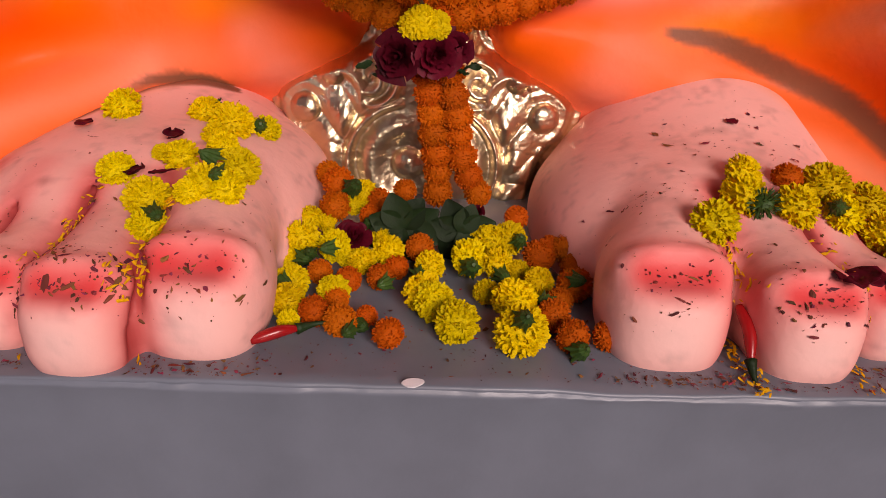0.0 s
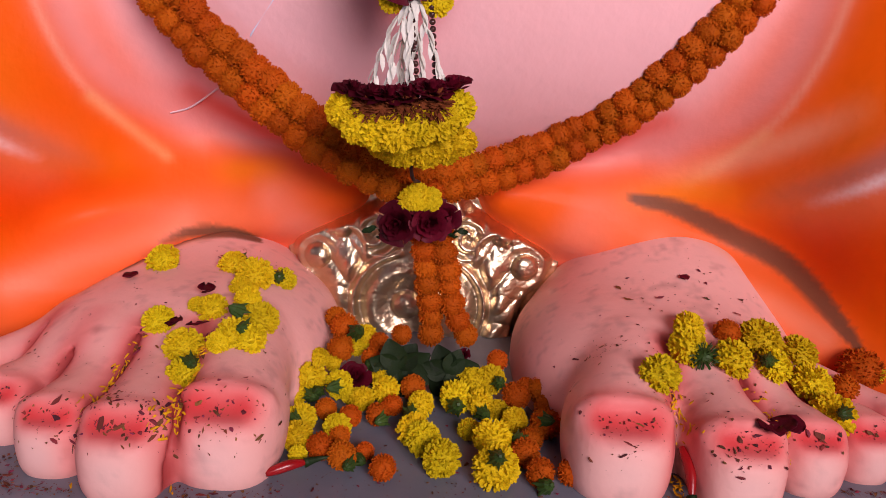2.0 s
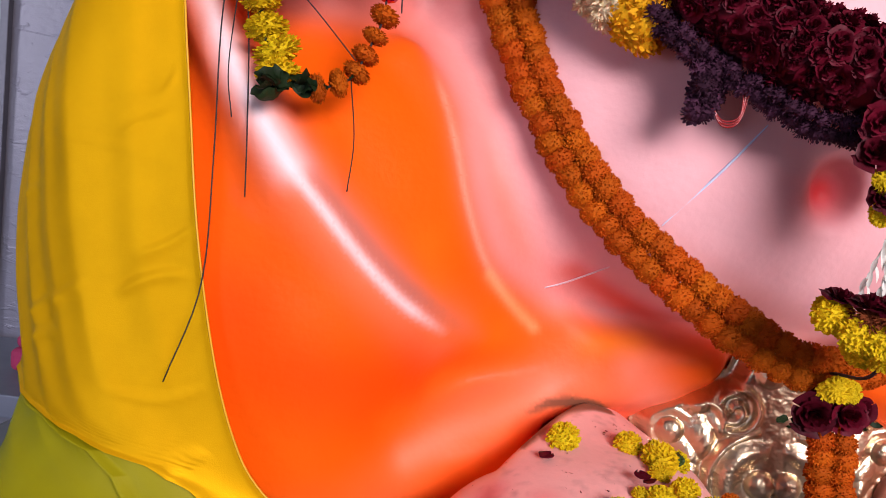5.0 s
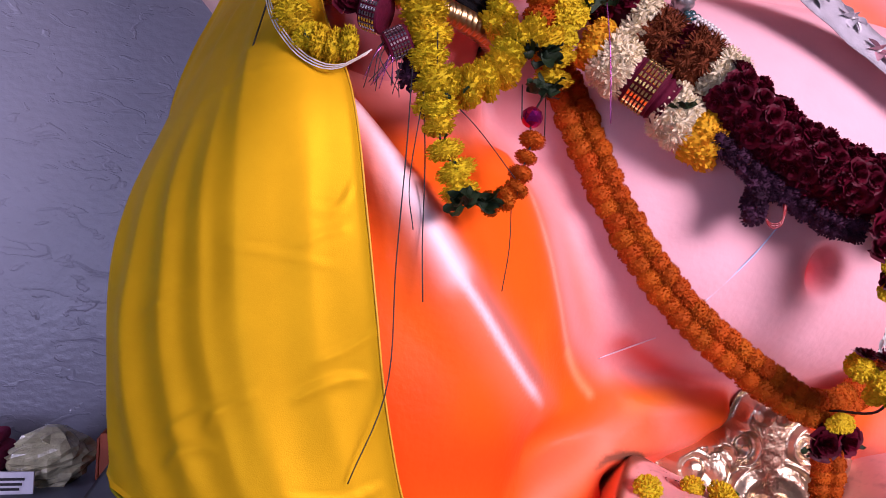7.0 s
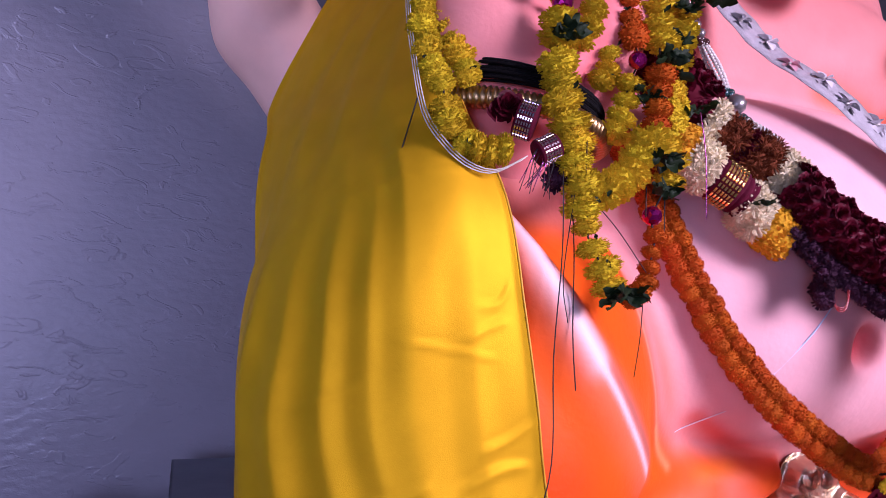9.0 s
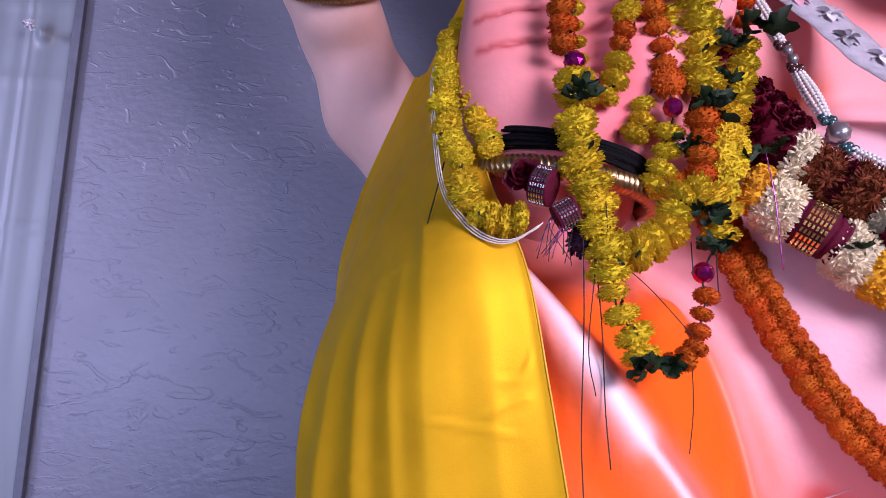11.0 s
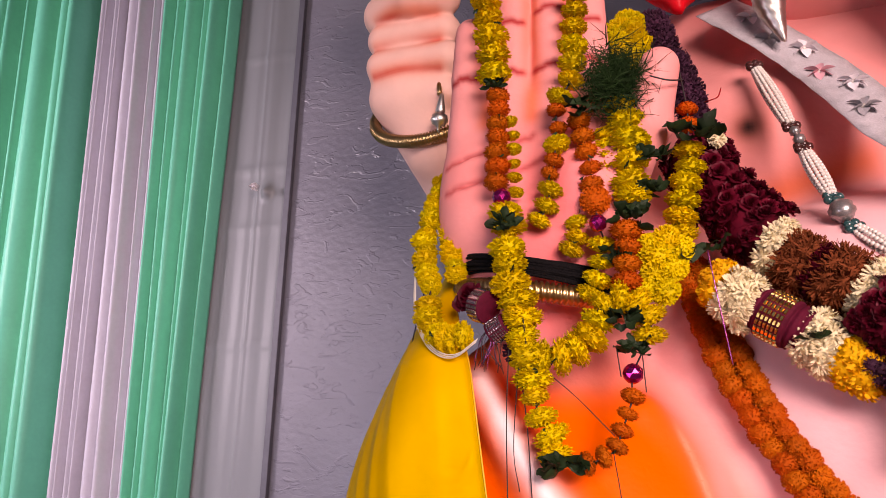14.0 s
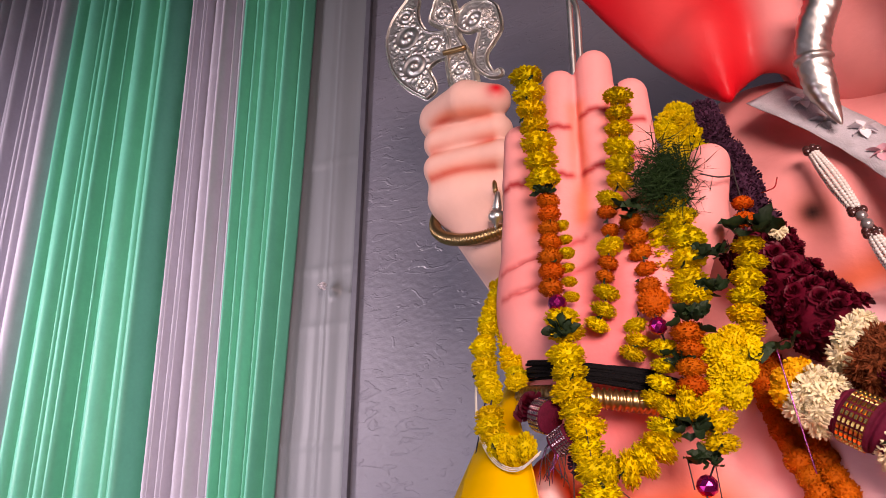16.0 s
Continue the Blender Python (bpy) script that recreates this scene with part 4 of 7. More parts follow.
# ---- flower heads, shared by all garlands ----
def flower_mesh(name, petals, material, flat=0.8, curl=0.35, width=0.12, length=0.27, core=0.74, seed=1, dome=-0.9):
    """A ruffled head of radius 1, its face along +z: frilled petals, each a small fan with a wavy rim, stand on a low core."""
    rnd = random.Random(seed)
    verts, faces = [], []
    rings, sides = 6, 10
    for i in range(rings + 1):
        a = math.pi * i / rings
        for k in range(sides):
            b = 2 * math.pi * k / sides
            verts.append((core * math.sin(a) * math.cos(b), core * math.sin(a) * math.sin(b), core * math.cos(a)))
    for i in range(rings):
        for k in range(sides):
            a, b = i * sides + k, i * sides + (k + 1) % sides
            faces.append((a, a + sides, b + sides, b))
    for i in range(petals):
        z = 1 - (i + 0.5) / petals * (1 - dome)
        r = math.sqrt(max(0, 1 - z * z))
        a = i * 2.399963 + rnd.uniform(-0.25, 0.25)
        n = Vector((r * math.cos(a), r * math.sin(a), z)).normalized()
        t = Vector((-math.sin(a), math.cos(a), 0))
        t = (t + n.cross(t) * rnd.uniform(-0.8, 0.8)).normalized()
        o = n.cross(t)
        w, l = width * rnd.uniform(0.7, 1.3), length * rnd.uniform(0.75, 1.2)
        base = n * (core * 0.93)
        lean = (o * rnd.uniform(-curl, curl) + n).normalized()
        bend = o * rnd.uniform(-curl, curl) * 1.3
        k, ph = len(verts), rnd.uniform(0, 6.28)
        for v, ww in ((0.0, 0.35), (0.6, 0.85), (1.0, 1.0)):
            for j in range(4):
                s = j / 1.5 - 1
                frill = math.sin(j * 2.3 + ph) * 0.30 * w * v
                verts.append(base + (lean + bend * v).normalized() * (l * v - 0.25 * l * v * s * s) + t * (s * w * ww) + o * frill + n * (rnd.uniform(-0.05, 0.05) * (v == 1.0)))
        for v in range(2):
            for j in range(3):
                q = k + v * 4 + j
                faces.append((q, q + 1, q + 5, q + 4))
    verts = [(v[0], v[1], v[2] * flat) for v in verts]
    return mesh_of(name, verts, faces, material, smooth=False)


def rose_mesh(name, seed=1):
    """A half-open rose of radius 1: overlapping cupped petals wound round a bud."""
    rnd = random.Random(seed)
    verts, faces = [(0, 0, -0.4)], []
    for i in range(16):
        turn, ring = i * 2.4, i / 16
        r0, h, span = 0.10 + 0.62 * ring, 0.85 - 0.45 * ring, 1.5 - 0.45 * ring
        k0, nu, nv = len(verts), 7, 4
        for b in range(nv):
            for a in range(nu):
                u, v = a / (nu - 1) - 0.5, b / (nv - 1)
                ang = turn + u * span * 1.25
                r = r0 * (0.55 + 0.55 * v) + (0.30 * ring) * v * v + rnd.uniform(-0.055, 0.055) * v
                z = -0.25 + h * v * (1 - 0.5 * u * u) - 0.22 * ring * v * v + rnd.uniform(-0.08, 0.08) * v
                verts.append((r * math.cos(ang), r * math.sin(ang), z))
        for b in range(nv - 1):
            for a in range(nu - 1):
                q = k0 + b * nu + a
                faces.append((q, q + 1, q + nu + 1, q + nu))
        faces += [(0, k0 + a + 1, k0 + a) for a in range(nu - 1)]
    return mesh_of(name, verts, faces, M_ROSE, smooth=True)


def leaf_mesh(name, material=None, n=9, wide=0.30, seed=0):
    """A pointed leaf of length 1 along +y, folded along its rib."""
    rnd = random.Random(seed)
    verts, faces = [], []
    for i in range(n):
        v = i / (n - 1)
        w = wide * math.sin(math.pi * min(1, v * 0.93 + 0.05)) ** 0.8 + 0.004
        bend = -0.25 * v * v + 0.02 * rnd.uniform(-1, 1)
        verts += [(-w, v, bend + w * 0.35), (0, v, bend), (w, v, bend + w * 0.35)]
    for i in range(n - 1):
        a = i * 3
        faces += [(a, a + 1, a + 4, a + 3), (a + 1, a + 2, a + 5, a + 4)]
    return mesh_of(name, verts, faces, material or M_LEAF)


F_YELLOW = [flower_mesh("yellow_head", 270, M_YELLOW, 0.74, seed=s, width=0.085, length=0.26, core=0.73) for s in (1, 2, 3)]
F_ORANGE = [flower_mesh("orange_head", 280, M_ORANGE, 0.88, seed=s, width=0.066, length=0.17, core=0.82) for s in (4, 5, 6)]
F_GOLD = [flower_mesh("gold_head", 90, M_GOLD, 0.75, seed=7, width=0.15)]
F_RUST = [flower_mesh("rust_head", 110, M_RUST, 0.85, seed=8, width=0.06, length=0.55, core=0.5)]
F_CREAM = [flower_mesh("cream_head", 110, M_CREAM, 0.8, seed=9, width=0.09, length=0.5, core=0.5)]
F_PLUM = [flower_mesh("plum_head", 80, M_PLUM, 0.85, seed=10, width=0.12, length=0.4)]
F_ROSE = [rose_mesh("rose_head", s) for s in (1, 2)]
F_BUD = [flower_mesh("bud_head", 120, M_CALYX, 0.8, seed=41, width=0.05, length=0.45, core=0.55)]
KINDS = {"y": ("yellow_marigold", F_YELLOW), "o": ("orange_marigold", F_ORANGE), "g": ("golden_flower", F_GOLD), "r": ("rust_flower", F_RUST),
         "c": ("cream_flower", F_CREAM), "p": ("purple_flower", F_PLUM), "s": ("rose", F_ROSE)}
RND = random.Random(11)


def head(kind, p, r, d, parent, squash=1.0):
    name, meshes = KINDS[kind]
    m = aim(p, d, RND.uniform(0, 6.28), r * RND.uniform(0.92, 1.08)) @ Matrix.Diagonal((1, 1, squash, 1))
    return part(name, meshes[RND.randrange(len(meshes))], parent, at=m)


def thing(name, label, category, group=""):
    return tagged(new(name), label, category, group)


def garland(name, label, pts, pattern, radius, step, group="garlands", along=0.35, double=0.0, face=(0, -1, 0), squash=1.0, cord=True, narrow=0.0):
    """Flower heads threaded along a curve. pattern: kinds in turn; double: sideways offset of a second row."""
    g = thing(name, label, "garland", group)
    n = max(3, int(length_of(pts) / step))
    c = spline(pts, n)
    if cord:
        part("cord", tube_mesh("cord", pts, 0.003, M_STEM, 30, 5), g)
    for i, p in enumerate(c):
        d = Vector(c[min(i + 1, n - 1)] - c[max(i - 1, 0)]).normalized()
        f = Vector(face)
        side = d.cross(f).normalized()
        kind = pattern[int(i / n * len(pattern)) if len(pattern) > 12 else i % len(pattern)]
        thin = 1 - narrow * max(0.0, (i / n - 0.5) * 2) ** 0.3
        for s in ((-1, 1) if double else (0,)):
            q = Vector(p) + side * s * double * thin + d * (s * step * 0.25) + Vector([RND.uniform(-1, 1) * 0.08 * radius for _ in range(3)])
            out = (f + side * s * 0.8 + d * along * RND.uniform(-0.8, 1.0) + Vector([RND.uniform(-0.2, 0.2) for _ in range(3)])).normalized()
            head(kind, q, radius * (0.4 + 0.6 * thin), out, g, squash)
    return g


V_LEFT = [(-0.735, 1.46, 2.19), (-0.688, 1.322, 2.009), (-0.626, 1.212, 1.856), (-0.566, 1.176, 1.749), (-0.48, 1.152, 1.633), (-0.372, 1.151, 1.537), (-0.238, 1.133, 1.441), (-0.105, 1.135, 1.375), (-0.015, 1.16, 1.372)]
V_RIGHT = [(0.086, 1.21, 1.393), (0.215, 1.25, 1.449), (0.332, 1.275, 1.535), (0.447, 1.29, 1.663), (0.555, 1.29, 1.82), (0.627, 1.269, 1.988), (0.68, 1.205, 2.153)]
garland("marigold_garland", "thick double-row orange marigold garland hanging across the belly", [before_skin(p, 0.022) for p in spline(V_LEFT + V_RIGHT, 40)], "o", 0.030, 0.034, double=0.021, narrow=0.25, cord=False)
F_YDISC = [flower_mesh("threaded_yellow_head", 250, M_YELLOW, 0.54, seed=s, width=0.085, length=0.26, core=0.73, dome=-0.97) for s in (21, 22, 23)]
F_ODISC = [flower_mesh("threaded_orange_head", 250, M_ORANGE, 0.66, seed=s, width=0.070, length=0.18, core=0.81, dome=-0.97) for s in (24, 25)]
KINDS["Y"], KINDS["O"] = ("yellow_marigold", F_YDISC), ("orange_marigold", F_ODISC)


def string_heads(parent, kind, pts, radius, step, jitter=0.07, squash=1.0):
    """Heads threaded through the middle, so that they show their ruffled edges."""
    if len(pts) == 1:
        return head(kind, pts[0], radius, (0.1, -0.9, 0.3), parent)
    n = max(2, int(round(length_of(pts) / step)) + 1)
    c = spline(pts, n)
    for i, p in enumerate(c):
        d = Vector(c[min(i + 1, n - 1)] - c[max(i - 1, 0)]).normalized()
        d = (d + Vector([RND.uniform(-0.16, 0.16) for _ in range(3)])).normalized()
        q = Vector(p) + Vector([RND.uniform(-1, 1) * jitter * radius for _ in range(3)])
        grow = {"Y": 1.22, "O": 1.12}.get(kind, 1.0)
        if kind in "YO" and RND.random() < 0.4:
            part("calyx", F_TORN[RND.randrange(4)], parent, at=aim(q - d * radius * 0.5 + Vector((RND.uniform(-0.5, 0.5), -0.75, 0)) * radius, (RND.uniform(-1, 1), -0.6, RND.uniform(-0.6, 0.6)), RND.uniform(0, 6), radius * 0.55))
        head(kind, q, grow * radius * RND.uniform(0.94, 1.06), d, parent, squash)


def cord_of(parent, pts, r=0.002, material=None, name="cord", n=40):
    return part(name, tube_mesh(name, pts, r, material or M_STEM, n, 5), parent)


def torn_leaf(name, seed):
    """A crumpled dark leaf of length 1 along +y with a ragged edge."""
    rnd = random.Random(seed)
    verts, faces, n = [], [], 9
    for i in range(n):
        v = i / (n - 1)
        w = 0.26 * math.sin(math.pi * min(1, v * 0.93 + 0.06)) ** 0.7
        bend = 0.18 * math.sin(v * 5 + seed) + 0.05 * rnd.uniform(-1, 1)
        verts += [(-w * rnd.uniform(0.55, 1.15), v + rnd.uniform(-0.04, 0.04), bend + w * rnd.uniform(0.1, 0.7)), (rnd.uniform(-0.02, 0.02), v, bend), (w * rnd.uniform(0.55, 1.15), v + rnd.uniform(-0.04, 0.04), bend + w * rnd.uniform(0.1, 0.7))]
    for i in range(n - 1):
        a = i * 3
        faces += [(a, a + 1, a + 4, a + 3), (a + 1, a + 2, a + 5, a + 4)]
    return mesh_of(name, verts, faces, M_LEAF)


F_TORN = [torn_leaf("torn_leaf", s) for s in (1, 2, 3, 4)]


def leaf_tuft(parent, p, count, size, d=(0, -1, 0), spread=1.0, droop=0.0):
    """A flat bunch of crumpled leaves threaded across the string."""
    rnd = random.Random(int(abs(p[0]) * 9000) + count)
    for i in range(count):
        a = rnd.choice((0.0, math.pi)) + rnd.gauss(0, 0.55)
        v = Vector((math.cos(a) * spread, -0.55 + rnd.uniform(-0.5, 0.3), math.sin(a) * 0.5 * spread - droop)).normalized()
        q = v.to_track_quat("Y", "Z").to_matrix().to_4x4()
        o = Vector((rnd.gauss(0, 0.16), -0.2, rnd.gauss(0, 0.13))) * size
        m = Matrix.Translation(Vector(p) + o) @ q @ Matrix.Rotation(rnd.uniform(-1.4, 1.4), 4, "Y") @ Matrix.Scale(size * rnd.uniform(0.65, 1.05), 4)
        part("leaf", F_TORN[i % 4], parent, at=m)


def ball_mesh():
    bm = bmesh.new()
    bmesh.ops.create_icosphere(bm, subdivisions=2, radius=1)
    me = bpy.data.meshes.new("foil_ball")
    bm.to_mesh(me)
    bm.free()
    me.materials.append(M_BALL)
    return me


B_BALL = ball_mesh()


def bead_mesh(material, ribs=0, name="bead"):
    prof = [(max(0.02, math.sin(math.pi * i / 10)) * (1 + (0.08 * math.cos(i * 3.14) if ribs else 0)), -math.cos(math.pi * i / 10)) for i in range(11)]
    return lathe(name, prof, material, 12)


B_PEARL, B_DARK, B_TEAL = bead_mesh(M_PEARL), bead_mesh(M_DARKBEAD), bead_mesh(M_TEALBEAD)


def bead(parent, me, p, r, name="bead"):
    return part(name, me, parent, at=Matrix.Translation(p) @ Matrix.Scale(r, 4))
# ---- the garlands hung over the raised hand ----
def hand_garlands():
    g = thing("marigold_garland", "long yellow and orange marigold garland with magenta foil balls", "garland", "garlands")
    top = [(-1.15, 1.10, 2.99), (-1.148, 1.035, 2.924), (-1.138, 1.032, 2.809), (-1.128, 1.028, 2.714), (-1.124, 1.025, 2.63)]
    string_heads(g, "Y", top[1:], 0.036, 0.046)
    mid = [(-1.113, 1.02, 2.573), (-1.114, 1.002, 2.458), (-1.114, 0.985, 2.353)]
    string_heads(g, "O", mid, 0.028, 0.036)
    string_heads(g, "Y", [(-1.091, 1.03, 2.508), (-1.084, 1.02, 2.419), (-1.08, 1.01, 2.333)], 0.018, 0.038)
    low = [(-1.095, 0.985, 2.286), (-1.097, 0.978, 2.223), (-1.09, 0.97, 2.13), (-1.071, 0.962, 2.069), (-1.059, 0.955, 2.011), (-1.047, 0.948, 1.933), (-1.034, 0.94, 1.864), (-1.011, 0.932, 1.826), (-1.0, 0.925, 1.786)]
    string_heads(g, "Y", low[:6], 0.037, 0.040, 0.15)
    string_heads(g, "Y", low[2:5], 0.028, 0.05, 0.5)
    string_heads(g, "Y", low[5:], 0.030, 0.036)
    back = [(-0.945, 0.935, 1.773), (-0.92, 0.945, 1.781), (-0.897, 0.955, 1.794), (-0.886, 0.965, 1.82), (-0.874, 0.975, 1.852), (-0.861, 0.985, 1.891)]
    string_heads(g, "O", back, 0.024, 0.032, squash=0.9)
    arch = [(-0.822, 1.0, 2.009), (-0.821, 0.994, 2.049), (-0.851, 0.989, 2.078), (-0.893, 0.983, 2.083), (-0.918, 0.977, 2.043), (-0.936, 0.971, 2.005), (-0.976, 0.966, 1.974), (-1.025, 0.96, 1.971)]
    string_heads(g, "Y", arch, 0.034, 0.036)
    cord_of(g, top + mid + low, n=80)
    cord_of(g, [low[-1]] + back + [(-0.858, 1.0, 1.936)] + arch, n=80)
    for p in ((-1.099, 0.965, 2.311), (-0.858, 1.0, 1.936)):
        part("foil_ball", B_BALL, g, "magenta foil ball", Matrix.Translation(p) @ Matrix.Scale(0.0205, 4))
    for p, c, s in (((-1.112, 1.01, 2.59), 7, 0.055), ((-1.089, 0.965, 2.25), 8, 0.075), ((-0.985, 0.925, 1.775), 9, 0.085), ((-0.849, 0.99, 1.985), 8, 0.075), ((-0.859, 0.98, 2.042), 6, 0.08)):
        leaf_tuft(g, p, c + 7, s * 0.60)

    g = thing("marigold_garland", "short yellow and orange marigold string hanging over the fingers", "garland", "garlands")
    a = [(-0.931, 1.06, 2.85), (-0.931, 1.045, 2.808), (-0.937, 1.039, 2.717), (-0.943, 1.032, 2.623), (-0.951, 1.026, 2.576), (-0.973, 1.02, 2.545)]
    string_heads(g, "Y", a[1:], 0.031, 0.042)
    string_heads(g, "O", [(-0.984, 1.02, 2.516), (-0.982, 1.02, 2.472)], 0.022, 0.03)
    string_heads(g, "Y", [(-0.986, 1.015, 2.436), (-0.984, 1.015, 2.430)], 0.027, 0.03)
    string_heads(g, "O", [(-0.991, 1.01, 2.394), (-1.0, 1.01, 2.365)], 0.022, 0.03)
    string_heads(g, "Y", [(-1.005, 1.01, 2.332), (-1.011, 1.01, 2.298), (-1.031, 1.01, 2.265)], 0.027, 0.034)
    cord_of(g, a + [(-0.984, 1.02, 2.5), (-0.991, 1.01, 2.394), (-1.011, 1.01, 2.298), (-1.031, 1.01, 2.265)])

    g = thing("marigold_garland", "orange and yellow marigold string below the grass tuft", "garland", "garlands")
    a = [(-0.936, 1.03, 2.484), (-0.929, 1.028, 2.442), (-0.922, 1.025, 2.407), (-0.917, 1.022, 2.371), (-0.915, 1.02, 2.335)]
    string_heads(g, "O", a, 0.026, 0.036)
    string_heads(g, "o", [(-0.91, 1.01, 2.296)], 0.038, 0.03)
    part("foil_ball", B_BALL, g, "magenta foil ball", Matrix.Translation((-0.906, 1.0, 2.243)) @ Matrix.Scale(0.019, 4))
    string_heads(g, "Y", [(-0.954, 1.03, 2.258), (-0.954, 1.03, 2.228), (-0.969, 1.03, 2.198)], 0.025, 0.03)
    string_heads(g, "Y", [(-0.902, 1.03, 2.205), (-0.913, 1.03, 2.141), (-0.935, 1.03, 2.099)], 0.030, 0.034)
    cord_of(g, a + [(-0.91, 1.01, 2.296), (-0.906, 1.0, 2.24), (-0.902, 1.03, 2.205), (-0.935, 1.03, 2.099)])
    string_heads(g, "Y", [(-0.888, 1.06, 2.459), (-0.889, 1.06, 2.407), (-0.892, 1.06, 2.349)], 0.028, 0.03)

    g = thing("marigold_garland", "thick yellow marigold string ending in large orange heads beside the thumb", "garland", "garlands")
    a = [(-0.839, 1.05, 2.513), (-0.835, 1.044, 2.464), (-0.839, 1.038, 2.417), (-0.839, 1.032, 2.37), (-0.836, 1.026, 2.334), (-0.841, 1.02, 2.296)]
    string_heads(g, "Y", a, 0.038, 0.043, 0.15)
    b = [(-0.851, 1.0, 2.223), (-0.852, 1.0, 2.191), (-0.854, 1.0, 2.153), (-0.857, 1.0, 2.117)]
    string_heads(g, "O", b, 0.031, 0.037)
    cord_of(g, a + b)
    for p, c, s in (((-0.841, 1.0, 2.255), 8, 0.08), ((-0.88, 1.02, 2.163), 5, 0.07), ((-0.785, 1.03, 2.383), 3, 0.07), ((-0.785, 1.04, 2.313), 4, 0.08)):
        leaf_tuft(g, p, c + 7, s * 0.60)
    for p in ((-0.814, 1.06, 2.196), (-0.777, 1.06, 2.21), (-0.807, 1.06, 2.148), (-0.768, 1.06, 2.152), (-0.788, 1.06, 2.103), (-0.834, 1.06, 2.109), (-0.752, 1.07, 2.19), (-0.80, 1.05, 2.175)):
        head("y", p, 0.036, (RND.uniform(-0.5, 0.5), -1, RND.uniform(-0.3, 0.4)), g)

    g = thing("marigold_garland", "yellow marigold string with two orange heads behind the thumb", "garland", "garlands")
    a = [(-0.712, 1.1, 2.508), (-0.713, 1.1, 2.468)]
    b = [(-0.716, 1.1, 2.411), (-0.716, 1.1, 2.372), (-0.728, 1.1, 2.334), (-0.738, 1.1, 2.297), (-0.745, 1.1, 2.261), (-0.746, 1.1, 2.229)]
    string_heads(g, "O", a, 0.024, 0.032)
    string_heads(g, "Y", b, 0.033, 0.040)
    cord_of(g, [(-0.72, 1.14, 2.62)] + a + b)
    leaf_tuft(g, (-0.705, 1.08, 2.435), 6, 0.075)
    leaf_tuft(g, (-0.708, 1.1, 2.185), 5, 0.07)

    g = thing("marigold_garland", "thick yellow flower garland looped round the statue's wrist", "garland", "garlands")
    a = [(-1.290, 1.21, 2.475), (-1.312, 1.17, 2.406), (-1.324, 1.12, 2.309), (-1.318, 1.08, 2.213), (-1.295, 1.05, 2.143)]
    string_heads(g, "Y", a, 0.026, 0.026, 0.2)
    d = [(-1.300, 1.17, 2.385), (-1.282, 1.13, 2.317), (-1.258, 1.1, 2.248), (-1.238, 1.06, 2.168)]
    string_heads(g, "Y", d, 0.027, 0.026, 0.2)
    b = [(-1.297, 1.03, 2.097), (-1.280, 1.015, 2.052), (-1.244, 1.0, 2.026), (-1.195, 0.985, 2.026)]
    string_heads(g, "Y", b, 0.029, 0.026, 0.2)
    cord_of(g, a + b)
    c = [(-1.320, 1.2, 2.46), (-1.346, 1.135, 2.333), (-1.341, 1.085, 2.20), (-1.326, 1.045, 2.09), (-1.290, 1.01, 2.025), (-1.25, 0.99, 1.992), (-1.207, 0.978, 1.986), (-1.158, 0.965, 2.014)]
    for k in range(3):
        cord_of(g, [(x - 0.003 * k, y - 0.006 + 0.003 * k, z - 0.003 * k) for x, y, z in c], 0.0013, M_WHITECORD)


hand_garlands()


def grass_tuft():
    rnd = random.Random(5)
    verts, faces = [], []
    c = Vector((-0.853, 1.03, 2.562))
    for i in range(1700):
        d = Vector((rnd.gauss(0, 1), rnd.gauss(-0.35, 0.5), rnd.gauss(0.05, 0.9))).normalized()
        s = c + Vector((rnd.gauss(0, 0.026), rnd.gauss(0, 0.014), rnd.gauss(0, 0.036)))
        l, w = rnd.uniform(0.03, 0.065), rnd.uniform(0.0007, 0.0014)
        bend = Vector((rnd.uniform(-1, 1), rnd.uniform(-0.3, 0.3), rnd.uniform(-1, 0.6))) * 0.35
        t = d.cross(Vector((rnd.uniform(-1, 1), 1, 0.2))).normalized() * w
        k = len(verts)
        for j in range(4):
            f = j / 3
            p = s + (d + bend * f).normalized() * l * f
            verts += [p - t * (1 - 0.8 * f), p + t * (1 - 0.8 * f)]
        faces += [(k + 2 * j, k + 2 * j + 1, k + 2 * j + 3, k + 2 * j + 2) for j in range(3)]
    ob = new("grass_tuft", mesh_of("grass_tuft", verts, faces, M_GRASS))
    g = tagged(ob, "dark green tuft of fine grass blades tucked by the thumb", "grass")
    leaf_tuft(g, (-0.912, 1.0, 2.50), 9, 0.055, spread=1.2)


grass_tuft()


